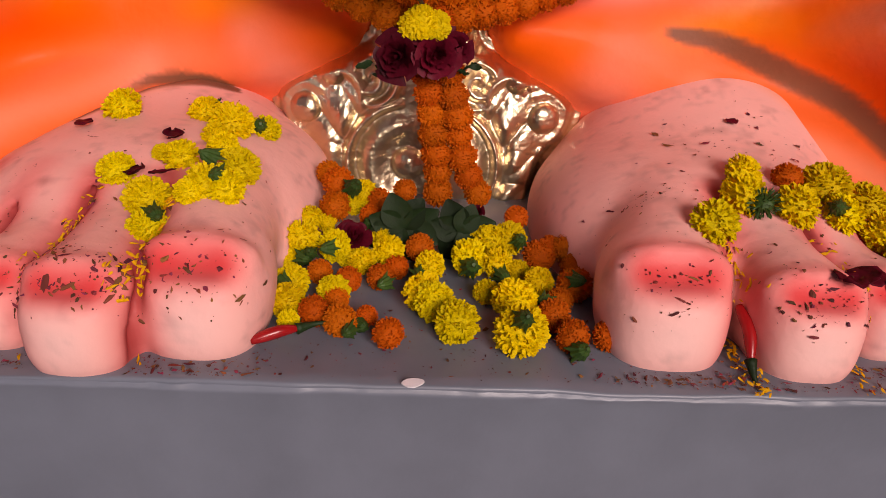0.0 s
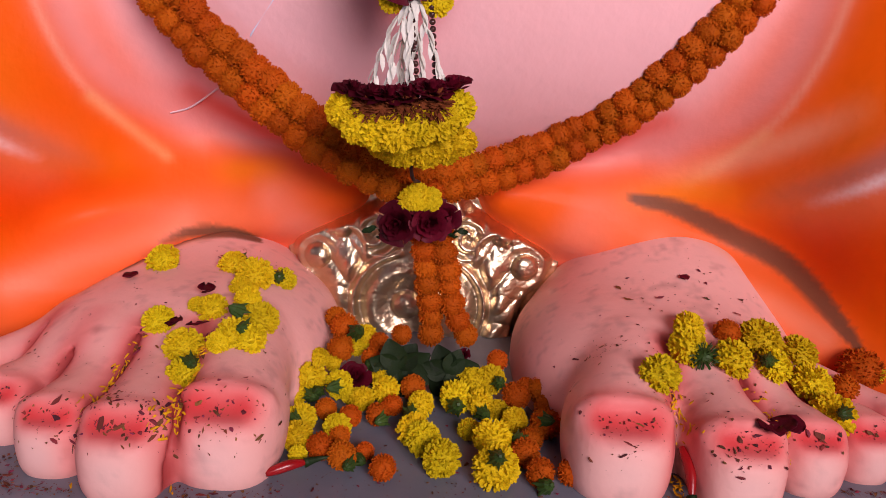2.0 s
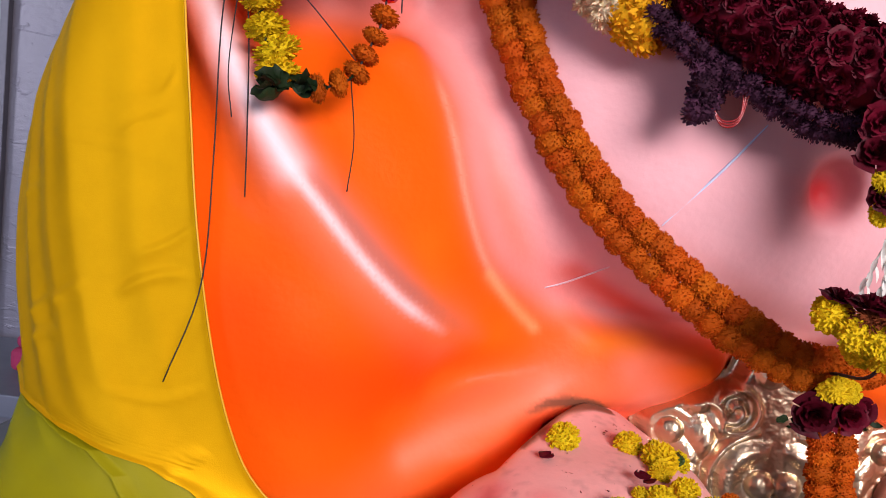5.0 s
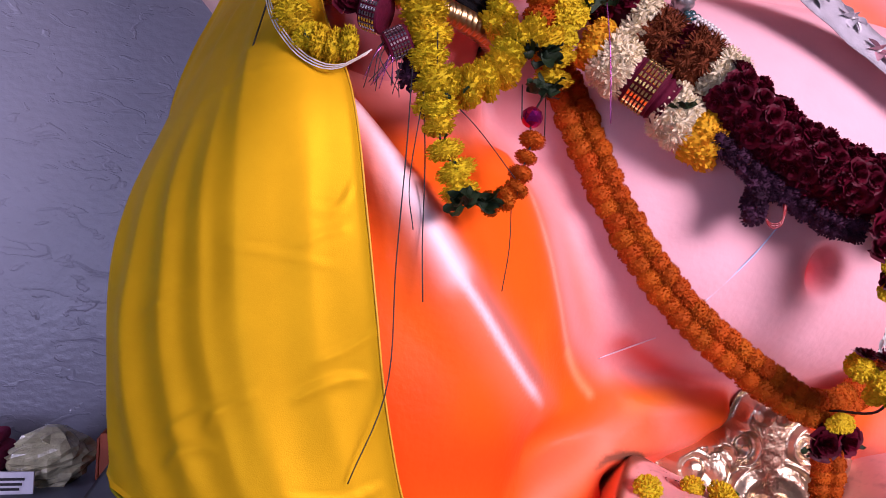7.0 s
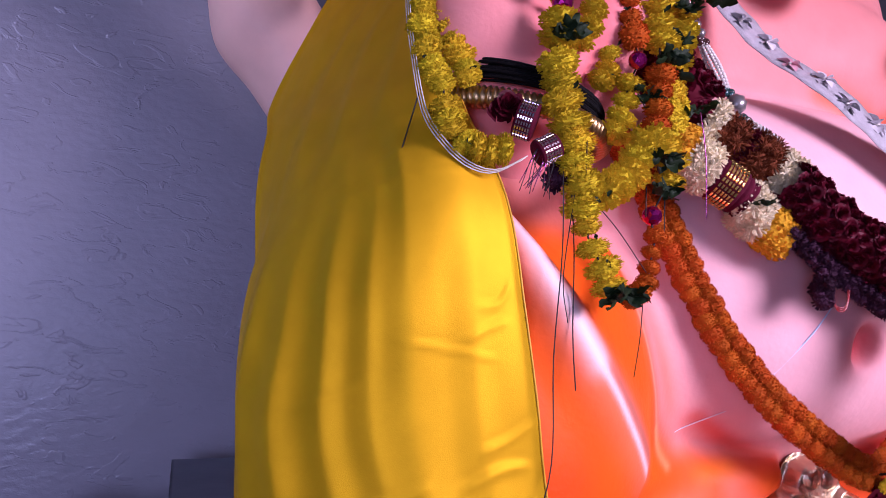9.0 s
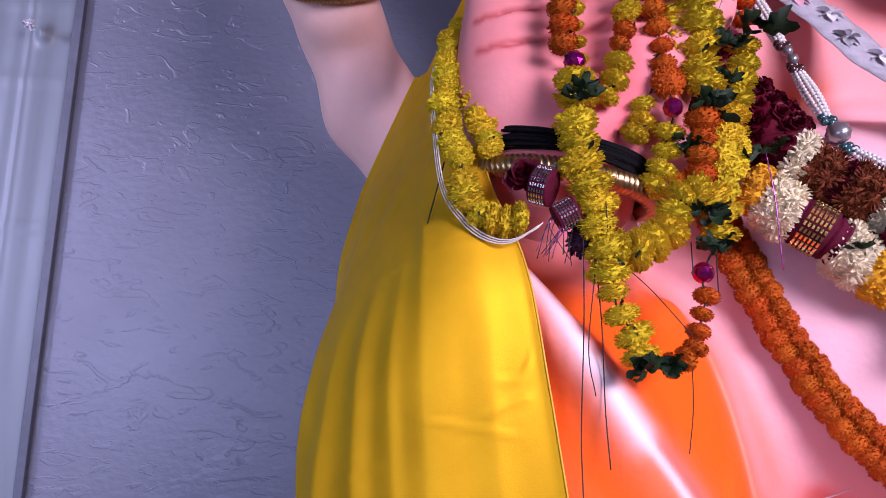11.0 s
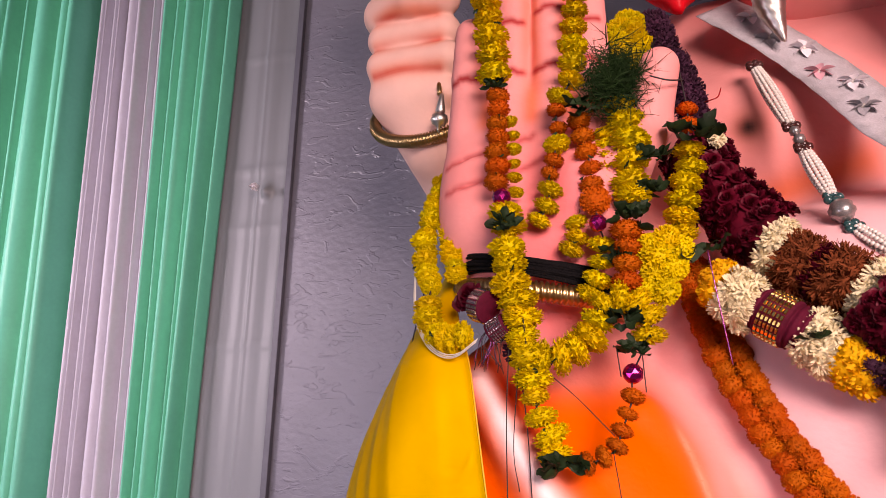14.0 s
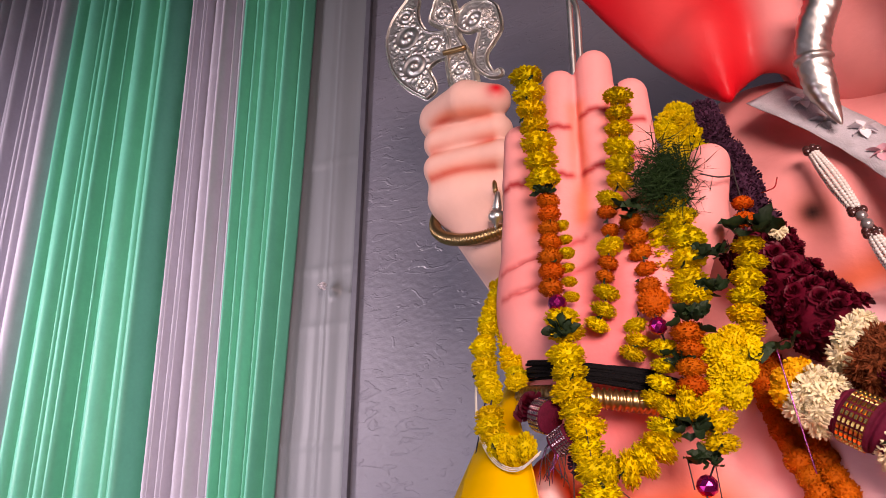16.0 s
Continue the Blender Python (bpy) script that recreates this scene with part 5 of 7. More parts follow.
def wrist_bands():
    # a bracelet coiled from brass wire, and black thread wound above it
    def ring(cx, cy, rx, ry, z, slope, n=64):
        return [(cx + rx * math.cos(a), cy + ry * math.sin(a), z + slope * math.cos(a)) for a in np.linspace(0, 2 * math.pi, n)]
    br = thing("bracelet", "coiled brass wire bracelet round the raised wrist", "bracelet")
    c = ring(-1.075, 1.20, 0.185, 0.192, 2.118, -0.030, 300)
    verts, faces, sides = [], [], 9
    for i, p in enumerate(c):
        a = 2 * math.pi * i / 299
        u, w = Vector((math.cos(a), math.sin(a), 0)), Vector((0, 0, 1))
        r = 0.019 + 0.0042 * (1 if i % 3 else -0.6)
        for k in range(sides):
            b = 2 * math.pi * k / sides
            verts.append(Vector(p) + r * (math.cos(b) * u + math.sin(b) * w))
    for i in range(299):
        for k in range(sides):
            a, b = i * sides + k, i * sides + (k + 1) % sides
            faces.append((a, a + sides, b + sides, b))
    part("coil", mesh_of("coil", verts, faces, M_BRASS), br)
    th = thing("thread_band", "black thread wound many times round the raised wrist", "thread")
    rnd = random.Random(9)
    for k in range(22):
        rr = 0.180 + rnd.uniform(-0.004, 0.008)
        cc = ring(-1.075, 1.20, rr, rr + 0.006, 2.156 + 0.0015 * k + rnd.uniform(-0.004, 0.004), -0.034 + rnd.uniform(-0.012, 0.010), 40)
        part("winding", tube_mesh("winding", cc, rnd.uniform(0.0026, 0.0042), M_BLACK, 70, 6, False), th)
    bg = thing("bangle", "coiled dull brass bangle on the raised rear arm", "bangle")
    mid, right, down = Vector((-1.67, 2.05, 3.07)), Vector((1, 0, 0)), Vector((0, -0.60, -0.80))
    verts, faces = [], []
    for i in range(360):
        a = 2 * math.pi * i / 359
        out = right * math.cos(a) + down * math.sin(a)
        w = right.cross(down)
        r = 0.022 + 0.0042 * (1 if i % 3 else -0.6)
        for k in range(sides):
            b = 2 * math.pi * k / sides
            verts.append(mid + out * 0.236 + r * (math.cos(b) * out + math.sin(b) * w))
    for i in range(359):
        for k in range(sides):
            a, b = i * sides + k, i * sides + (k + 1) % sides
            faces.append((a, a + sides, b + sides, b))
    part("coil", mesh_of("coil", verts, faces, M_BRASS), bg)


wrist_bands()


def cuff(parent, p, d, r, h, material, name="sequin_cuff", label=""):
    """A short sleeve of small raised squares over a ribbon."""
    verts, faces = [], []
    n, m = 22, 6
    lathe_me = lathe("ribbon", [(r * 0.93, -h * 0.62), (r * 0.97, -h * 0.58), (r * 0.97, h * 0.58), (r * 0.93, h * 0.62)], M_MAROONCLOTH, 22)
    for i in range(n):
        for j in range(m):
            a0, a1 = 2 * math.pi * (i + 0.1) / n, 2 * math.pi * (i + 0.9) / n
            z0, z1 = -h / 2 + h * (j + 0.1) / m, -h / 2 + h * (j + 0.9) / m
            k = len(verts)
            for rr, s in ((r * 0.97, 0.0), (r * 1.03, 0.16)):
                da, dz = (a1 - a0) * s, (z1 - z0) * s
                for a, z in ((a0 + da, z0 + dz), (a1 - da, z0 + dz), (a1 - da, z1 - dz), (a0 + da, z1 - dz)):
                    verts.append((rr * math.cos(a), rr * math.sin(a), z))
            faces += [(k + 4, k + 5, k + 6, k + 7)] + [(k + q, k + (q + 1) % 4, k + 4 + (q + 1) % 4, k + 4 + q) for q in range(4)]
    m4 = aim(p, d)
    c = part(name, mesh_of(name, verts, faces, material, False), parent, label, m4)
    part("ribbon", lathe_me, c)
    return c


def wrist_cuffs():
    g = thing("ribbon_bunch", "maroon ribbon bunch with sequin cuffs tied below the wrist", "ornament")
    cuff(g, (-1.152, 0.985, 2.085), (0.85, -0.45, -0.3), 0.036, 0.030, M_PINKSEQ, label="pale gold sequin cuff")
    cuff(g, (-1.115, 0.968, 2.032), (0.9, -0.1, 0.5), 0.026, 0.034, M_PINKSEQ, label="silvery sequin cuff")
    for p, r in (((-1.185, 0.99, 2.112), 0.030), ((-1.20, 1.0, 2.10), 0.026), ((-1.085, 0.975, 2.02), 0.026)):
        head("s", p, r, (RND.uniform(-0.6, 0.2), -1, 0.2), g)
    for p in ((-1.07, 0.99, 2.0), (-1.085, 0.985, 1.985)):
        head("p", p, 0.028, (0.2, -1, -0.4), g)
    for k in range(14):
        a = Vector((-1.125 + RND.uniform(-0.012, 0.012), 0.965, 2.04))
        cord_of(g, [a, a + Vector((RND.uniform(-0.03, 0.02), -0.01, -0.03)), a + Vector((RND.uniform(-0.05, 0.02), 0, -0.07 - RND.uniform(0, 0.03)))], 0.0008, M_STEM if k % 3 else M_TINSEL, "thread", 8)


wrist_cuffs()


def threads():
    """Loose thread and tinsel ends that hang from the garlands."""
    sets = [([(-1.325, 1.09, 2.15), (-1.369, 1.085, 1.964), (-1.390, 1.085, 1.79)], 0.0016, M_STEM), ([(-1.26, 1.0, 2.0), (-1.265, 1.02, 1.90), (-1.285, 1.03, 1.80)], 0.0012, M_TINSEL),
            ([(-1.09, 0.95, 2.0), (-1.095, 0.93, 1.85), (-1.10, 0.935, 1.66), (-1.105, 0.92, 1.46), (-1.16, 0.92, 1.30)], 0.0012, M_STEM), ([(-1.075, 0.95, 2.0), (-1.06, 0.95, 1.85), (-1.055, 0.95, 1.70), (-1.05, 0.94, 1.60)], 0.0012, M_STEM),
            ([(-1.07, 0.94, 1.95), (-1.085, 0.94, 1.80), (-1.075, 0.935, 1.72)], 0.0010, M_STEM), ([(-1.04, 0.955, 1.96), (-0.97, 0.955, 1.90), (-0.895, 0.96, 1.82)], 0.0010, M_STEM),
            ([(-0.90, 0.96, 1.79), (-0.893, 0.975, 1.70), (-0.90, 0.98, 1.62)], 0.0010, M_STEM), ([(-0.70, 1.06, 2.18), (-0.69, 1.05, 2.08), (-0.675, 1.06, 1.95)], 0.0014, M_TINSEL),
            ([(-0.88, 0.99, 1.93), (-0.885, 0.985, 1.99)], 0.0012, M_STEM), ([(-0.835, 0.99, 1.90), (-0.838, 0.99, 1.99)], 0.0012, M_STEM),
            ([(-1.055, 0.93, 2.05), (-1.05, 0.935, 1.98), (-1.04, 0.94, 1.90)], 0.0012, M_STEM), ([(-0.78, 1.01, 2.555), (-0.745, 1.012, 2.54), (-0.715, 1.05, 2.553)], 0.0018, M_STEM)]
    for pts, r, m in sets:
        ob = new("loose_thread", tube_mesh("loose_thread", pts, r, m, 24, 5))
        tagged(ob, "thin loose dark thread hanging from the garlands" if m is M_STEM else "thin shiny magenta tinsel strand hanging from the garlands", "thread", "loose threads")

    f = tagged(new("cream_flower", F_CREAM[0]), "small cream flower tucked beside the thumb garland", "flower", "offered flowers")
    f.matrix_basis = aim((-0.652, 1.215, 2.47), (0.2, -1, 0.1), 0.4, 0.023)
    c = new("red_thread", tube_mesh("red_thread", [(-0.63, 1.25, 2.61), (-0.639, 1.235, 2.583), (-0.655, 1.23, 2.575), (-0.67, 1.25, 2.58)], 0.0016, M_CHILI, 20, 6))
    tagged(c, "short curled red thread end beside the shoulder garland", "thread", "loose threads")
    c = new("red_thread", tube_mesh("red_thread", [before_skin((x, y, z), 0.010) for x, y, z in ((0.181, 1.138, 1.844), (0.152, 1.136, 1.814), (0.148, 1.137, 1.781), (0.175, 1.14, 1.764), (0.209, 1.142, 1.794))], 0.0024, M_CHILI, 24, 6))
    tagged(c, "hooked red thread end lying on the belly", "thread", "loose threads")


threads()
# ---- the rose garland, its clusters and the hanging centre piece ----
def rose_tube(g, pts, r, step, rose=0.034, rings=6):
    n = max(2, int(length_of(pts) / step))
    c = spline(pts, n)
    part("core", tube_mesh("core", pts, r * 0.78, M_ROSE, 40, 10), g)
    for i, p in enumerate(c):
        d = Vector(c[min(i + 1, n - 1)] - c[max(i - 1, 0)]).normalized()
        u = d.cross(Vector((0, 1, 0))).normalized()
        w = d.cross(u).normalized()
        if w.y > 0:
            w = -w
        for k in range(rings):
            a = math.pi * (k + 0.5 * (i % 2) + RND.uniform(-0.35, 0.35)) / (rings - 1) - 0.2
            o = (u * math.cos(a) + w * math.sin(a)).normalized()
            head("s", Vector(p) + o * r * RND.uniform(0.72, 0.88) + d * step * RND.uniform(-0.5, 0.5), rose * RND.uniform(0.85, 1.15), (o + d * RND.uniform(-0.3, 0.3)).normalized(), g)


def rose_garland():
    g = thing("rose_garland", "heavy dark red rose garland with cream and rust flower clusters", "garland", "garlands")
    rose_tube(g, [(-0.70, 1.31, 2.47), (-0.672, 1.285, 2.38), (-0.63, 1.255, 2.30), (-0.58, 1.225, 2.235)], 0.095, 0.032, rose=0.025, rings=11)
    rose_tube(g, [(-0.42, 1.085, 2.045), (-0.36, 1.06, 1.985), (-0.29, 1.04, 1.93), (-0.20, 1.02, 1.885), (-0.10, 1.0, 1.86), (0.0, 1.0, 1.86), (0.10, 1.02, 1.89), (0.20, 1.05, 1.95), (0.30, 1.09, 2.05)], 0.078, 0.029, rose=0.022, rings=11)
    def ring(kind, p, d, R, count, r):
        """Heads standing close round a thick core."""
        d = Vector(d).normalized()
        u = d.cross(Vector((0, 1, 0))).normalized()
        w = d.cross(u)
        for k in range(count):
            a = 6.283 * (k + RND.uniform(-0.2, 0.2)) / count
            o = u * math.cos(a) + w * math.sin(a)
            head(kind, Vector(p) + o * (R - 0.6 * r) + d * RND.uniform(-0.006, 0.006), r, (o + d * RND.uniform(-0.25, 0.25)).normalized(), g)
    # the thick strand: cream, rust, rose, rust, cream
    way = (0.72, -0.3, -0.50)
    for kind, p, R, n, r in (("c", (-0.556, 1.20, 2.196), 0.072, 11, 0.031), ("r", (-0.532, 1.19, 2.168), 0.068, 10, 0.033), ("r", (-0.512, 1.18, 2.152), 0.070, 10, 0.033), ("s", (-0.488, 1.17, 2.139), 0.066, 9, 0.033),
                             ("r", (-0.462, 1.16, 2.122), 0.070, 10, 0.033), ("r", (-0.440, 1.15, 2.106), 0.070, 10, 0.033), ("c", (-0.410, 1.14, 2.088), 0.072, 11, 0.031), ("c", (-0.388, 1.13, 2.068), 0.070, 11, 0.031)):
        ring(kind, p, way, R, n, r)
    # the side strand: gold, cream, a sequin cuff, cream, gold
    for kind, p, R, n, r in (("g", (-0.682, 1.14, 2.122), 0.056, 8, 0.030), ("c", (-0.656, 1.13, 2.094), 0.062, 10, 0.030), ("c", (-0.632, 1.12, 2.072), 0.062, 10, 0.030), ("c", (-0.520, 1.11, 1.997), 0.064, 10, 0.031),
                             ("c", (-0.496, 1.105, 1.977), 0.062, 10, 0.031), ("g", (-0.458, 1.10, 1.952), 0.060, 8, 0.033), ("g", (-0.432, 1.095, 1.934), 0.056, 8, 0.033)):
        ring(kind, p, way, R, n, r)
    cuff(g, (-0.580, 1.112, 2.040), way, 0.052, 0.050, M_GOLDNET, label="gold sequin cuff on maroon velvet")
    part("velvet_roll", tube_mesh("velvet_roll", [(-0.625, 1.13, 2.072), (-0.58, 1.112, 2.04), (-0.535, 1.10, 2.008)], lambda u: 0.046 + 0.004 * math.sin(u * 40), M_MAROONCLOTH, 24, 12), g, "gathered maroon velvet")
    part("core", tube_mesh("core", [(-0.60, 1.22, 2.23), (-0.49, 1.17, 2.14), (-0.38, 1.12, 2.06)], 0.045, M_ROSE, 20, 10), g)
    leaf_tuft(g, (-0.535, 1.06, 1.995), 5, 0.035)

    f = thing("purple_flower_fringe", "dark purple dried flower fringe below the rose garland", "garland", "garlands")
    left = [(-0.44, 1.05, 1.945), (-0.407, 1.04, 1.916), (-0.362, 1.032, 1.883), (-0.309, 1.024, 1.851), (-0.249, 1.016, 1.82), (-0.191, 1.008, 1.794), (-0.133, 1.0, 1.785)]
    for row, dz in ((0, 0.0), (1, -0.018)):
        string_heads(f, "p", [(x, y + 0.012 * row, z + dz) for x, y, z in left], 0.017, 0.018, 0.3)
        string_heads(f, "p", [(-x - 0.10, y + 0.012 * row, z + dz) for x, y, z in left], 0.017, 0.018, 0.3)
    for base in ((-0.355, 1.045, 1.83), (0.285, 1.05, 1.845)):
        t = thing("flower_tassel", "dark purple flower tassel with a loop of red thread", "tassel", "tassels")
        for k in range(26):
            q = Vector(base) + Vector((RND.gauss(0, 0.011), RND.gauss(0, 0.010), RND.uniform(-0.045, 0.045)))
            head("p", q, 0.019, (RND.uniform(-1, 1), -0.8, RND.uniform(-1, 0.3)), t)
        b = Vector(base) + Vector((0.012, -0.01, -0.03))
        for k in range(3):
            e = 0.004 * k
            cord_of(t, [b, b + Vector((0.018, -0.004, -0.022 - e)), b + Vector((0.042, -0.006, -0.015 - e)), b + Vector((0.046 + e, -0.004, 0.022))], 0.0014, M_CHILI, "thread_loop", 20)


rose_garland()


def shoulder_garland():
    g = thing("shoulder_garland", "purple and yellow flower garland lying over the statue's shoulder", "garland", "garlands")
    c = [(-0.80, 1.56, 3.0), (-0.785, 1.46, 2.90), (-0.75, 1.40, 2.77), (-0.715, 1.35, 2.62), (-0.69, 1.31, 2.47)]
    for k in range(3):
        string_heads(g, "p", [(x + 0.022 * (k - 0.2), y - 0.012 * (k == 1), z) for x, y, z in c], 0.024, 0.02, 0.3)
    for k in range(2):
        string_heads(g, "Y", [(x - 0.045 - 0.035 * k, y - 0.01, z - 0.02 * k) for x, y, z in c[:3]], 0.034, 0.024, 0.3)


shoulder_garland()


def centre_piece():
    g = thing("flower_tassel", "hanging tassel of roses, white tuberose strings and yellow flowers", "tassel", "tassels")
    for p, k, r in (((-0.125, 0.95, 1.785), "s", 0.036), ((-0.075, 0.94, 1.79), "s", 0.037), ((-0.13, 0.945, 1.742), "s", 0.036), ((-0.081, 0.93, 1.745), "s", 0.038), ((-0.035, 0.95, 1.77), "s", 0.035),
                    ((-0.04, 0.95, 1.735), "s", 0.032), ((-0.095, 0.945, 1.83), "r", 0.036), ((-0.055, 0.945, 1.835), "r", 0.034),
                    ((-0.112, 0.95, 1.703), "Y", 0.026), ((-0.078, 0.945, 1.705), "Y", 0.026), ((-0.05, 0.955, 1.705), "Y", 0.024), ((-0.037, 0.955, 1.655), "Y", 0.026), ((-0.10, 0.96, 1.655), "Y", 0.022),
                    ((-0.109, 0.945, 1.68), "s", 0.030), ((-0.085, 0.935, 1.68), "s", 0.032), ((-0.052, 0.945, 1.68), "s", 0.028)):
        head(k, p, r, (RND.uniform(-0.5, 0.5), -1, RND.uniform(-0.2, 0.3)), g)
    cuff(g, (-0.045, 0.965, 1.712), (0.1, 0, 1), 0.030, 0.030, M_PINKSEQ, label="silver sequin cuff")
    buds = leaf_mesh("tuberose_bud", M_TUBEROSE, 5, 0.16, 3)
    tops = (-0.068, 0.955, 1.668)
    for x, y, z in ((-0.122, 0.945, 1.545), (-0.10, 0.94, 1.533), (-0.086, 0.955, 1.536), (-0.066, 0.935, 1.54), (-0.05, 0.95, 1.542), (-0.022, 0.945, 1.552), (-0.075, 0.97, 1.53)):
        line = [tops, (0.6 * x + 0.4 * tops[0] - 0.004, y, 0.55 * z + 0.45 * tops[2]), (x, y, z)]
        cord_of(g, line, 0.0018, M_TUBEROSE, "flower_string", 14)
        c = spline(line, 15)
        for i, p in enumerate(c[1:]):
            d = Vector(c[i] - c[i + 1]).normalized()
            side = Vector((RND.uniform(-1, 1), -0.6, RND.uniform(-0.2, 0.2)))
            v = (-d * 0.9 + side * 0.55).normalized()
            q = v.to_track_quat("Y", "Z").to_matrix().to_4x4()
            part("tuberose_bud", buds, g, at=Matrix.Translation(p) @ q @ Matrix.Scale(0.026, 4))
    for x in (-0.072, -0.045):
        for k in range(12):
            bead(g, B_DARK, (x + 0.001 * k, 0.95, 1.655 - 0.0095 * k), 0.0045)
    for i, (x, y, z) in enumerate(((-0.148, 0.945, 1.53), (-0.12, 0.92, 1.527), (-0.092, 0.91, 1.528), (-0.064, 0.905, 1.53), (-0.036, 0.915, 1.538), (-0.008, 0.935, 1.545), (-0.08, 0.95, 1.53))):
        head("s", (x, y, z), 0.034, (RND.uniform(-0.3, 0.3), -0.3, 1), g, 0.7)
    for x, y, z in ((-0.122, 0.915, 1.507), (-0.073, 0.90, 1.512), (-0.032, 0.905, 1.518), (-0.10, 0.905, 1.508), (-0.05, 0.90, 1.515)):
        head("r", (x, y, z), 0.028, (0, -0.5, 0.6), g, 0.7)
    for x, y, z in ((-0.163, 0.935, 1.495), (-0.135, 0.91, 1.478), (-0.108, 0.90, 1.474), (-0.082, 0.893, 1.476), (-0.052, 0.895, 1.486), (-0.024, 0.905, 1.492), (0.0, 0.93, 1.508), (-0.15, 0.96, 1.50), (-0.01, 0.965, 1.50)):
        head("y", (x, y + 0.006, z + 0.004), 0.031, (x * 4 + 0.3, -1, RND.uniform(-0.2, 0.3)), g)
    for x, y, z in ((-0.108, 0.95, 1.442), (-0.078, 0.94, 1.432), (-0.045, 0.94, 1.434), (-0.015, 0.945, 1.440), (0.008, 0.96, 1.45), (-0.09, 0.97, 1.43)):
        head("y", (x, y + 0.01, z + 0.012), 0.027, (x * 3, -1, -0.5), g)
    cord_of(g, [(-0.07, 0.97, 1.85), (-0.07, 0.965, 1.6), (-0.065, 0.98, 1.42), (-0.06, 1.13, 1.37)], 0.003)

    b = thing("rose_bunch", "two dark red roses with a yellow flower on the metal plate", "flowers")
    for p, k, r in (((-0.094, 1.10, 1.303), "s", 0.040), ((-0.038, 1.10, 1.307), "s", 0.040), ((-0.012, 1.115, 1.315), "s", 0.032), ((-0.066, 1.12, 1.32), "s", 0.034),
                    ((-0.061, 1.095, 1.352), "Y", 0.026), ((-0.04, 1.10, 1.347), "Y", 0.024), ((-0.075, 1.1, 1.345), "Y", 0.022)):
        head(k, p, r, (RND.uniform(-0.3, 0.3), -1, 0.1), b)
    leaf_tuft(b, (-0.125, 1.12, 1.285), 5, 0.03)
    leaf_tuft(b, (0.01, 1.13, 1.285), 4, 0.025)
    for n, col in enumerate(([(-0.055, 1.15, 1.275), (-0.044, 1.16, 1.22), (-0.037, 1.17, 1.165), (-0.030, 1.175, 1.115), (-0.026, 1.175, 1.075)],
                             [(-0.014, 1.15, 1.275), (-0.004, 1.16, 1.22), (0.004, 1.17, 1.165), (0.016, 1.175, 1.115), (0.036, 1.175, 1.075)])):
        g = garland("marigold_garland", "short orange marigold string hanging down the metal plate", col, "o", 0.027, 0.027, along=0.2)
    

centre_piece()
# ---- offerings on the platform and on the feet ----
def loose(kind, x, y, z, r, d=None):
    """One loose flower head lying where it fell; some show their green cup."""
    name = {"y": "yellow_marigold", "o": "orange_marigold", "s": "rose", "u": "marigold_bud"}[kind]
    label = {"y": "loose yellow marigold head among the offerings", "o": "loose orange marigold head among the offerings", "s": "dark red rose among the offerings", "u": "spiky green marigold bud lying on the statue's foot"}[kind]
    meshes = F_BUD if kind == "u" else KINDS[kind][1]
    d = d or (RND.uniform(-0.7, 0.7), -0.9 + RND.uniform(-0.3, 0.6), 0.5 + RND.uniform(-0.4, 0.6))
    ob = new(name, meshes[RND.randrange(len(meshes))])
    ob.matrix_basis = aim((x, y, z), d, RND.uniform(0, 6.28), 1.06 * r * RND.uniform(0.96, 1.08))
    return tagged(ob, label, "flower", "offered flowers")


# each: kind, place and radius
PILE = [('o', -0.248, 1.021, 1.076, 0.021), ('y', -0.213, 1.027, 1.078, 0.02), ('y', -0.216, 0.983, 1.061, 0.028), ('y', -0.234, 0.961, 1.037, 0.016), ('o', -0.18, 1.097, 1.11, 0.026), ('o', -0.2, 1.125, 1.116, 0.021), ('o', -0.177, 1.047, 1.09, 0.025), ('y', -0.14, 1.08, 1.102, 0.023), ('y', -0.152, 1.061, 1.089, 0.017), ('o', -0.113, 1.066, 1.095, 0.02),
        ('o', -0.124, 1.038, 1.081, 0.018), ('y', -0.186, 1.026, 1.072, 0.016), ('s', -0.143, 0.993, 1.066, 0.027), ('y', -0.167, 0.979, 1.056, 0.024), ('o', -0.177, 0.918, 1.044, 0.019), ('y', -0.207, 0.881, 1.046, 0.024), ('y', -0.202, 0.83, 1.047, 0.025), ('y', -0.127, 0.958, 1.044, 0.021), ('y', -0.147, 0.97, 1.043, 0.016), ('y', -0.091, 0.976, 1.054, 0.024)]
PILE += [('y', -0.106, 1.006, 1.063, 0.016), ('o', -0.047, 0.985, 1.057, 0.021), ('o', -0.077, 0.947, 1.042, 0.019), ('o', -0.097, 0.915, 1.042, 0.02), ('o', -0.138, 0.906, 1.04, 0.018), ('o', -0.166, 0.812, 1.043, 0.02), ('y', -0.15, 0.864, 1.044, 0.022), ('o', -0.144, 0.852, 1.039, 0.016), ('o', -0.131, 0.793, 1.042, 0.02), ('o', -0.102, 0.814, 1.038, 0.015),
         ('o', -0.072, 0.77, 1.042, 0.02), ('y', -0.193, 0.796, 1.037, 0.014), ('y', -0.031, 0.948, 1.046, 0.024), ('y', -0.038, 0.867, 1.047, 0.025), ('y', -0.021, 0.84, 1.048, 0.027), ('y', 0.007, 0.792, 1.049, 0.029), ('y', 0.024, 0.968, 1.053, 0.029), ('y', 0.064, 0.962, 1.048, 0.024), ('y', 0.054, 0.999, 1.067, 0.024), ('y', 0.08, 1.004, 1.071, 0.026)]
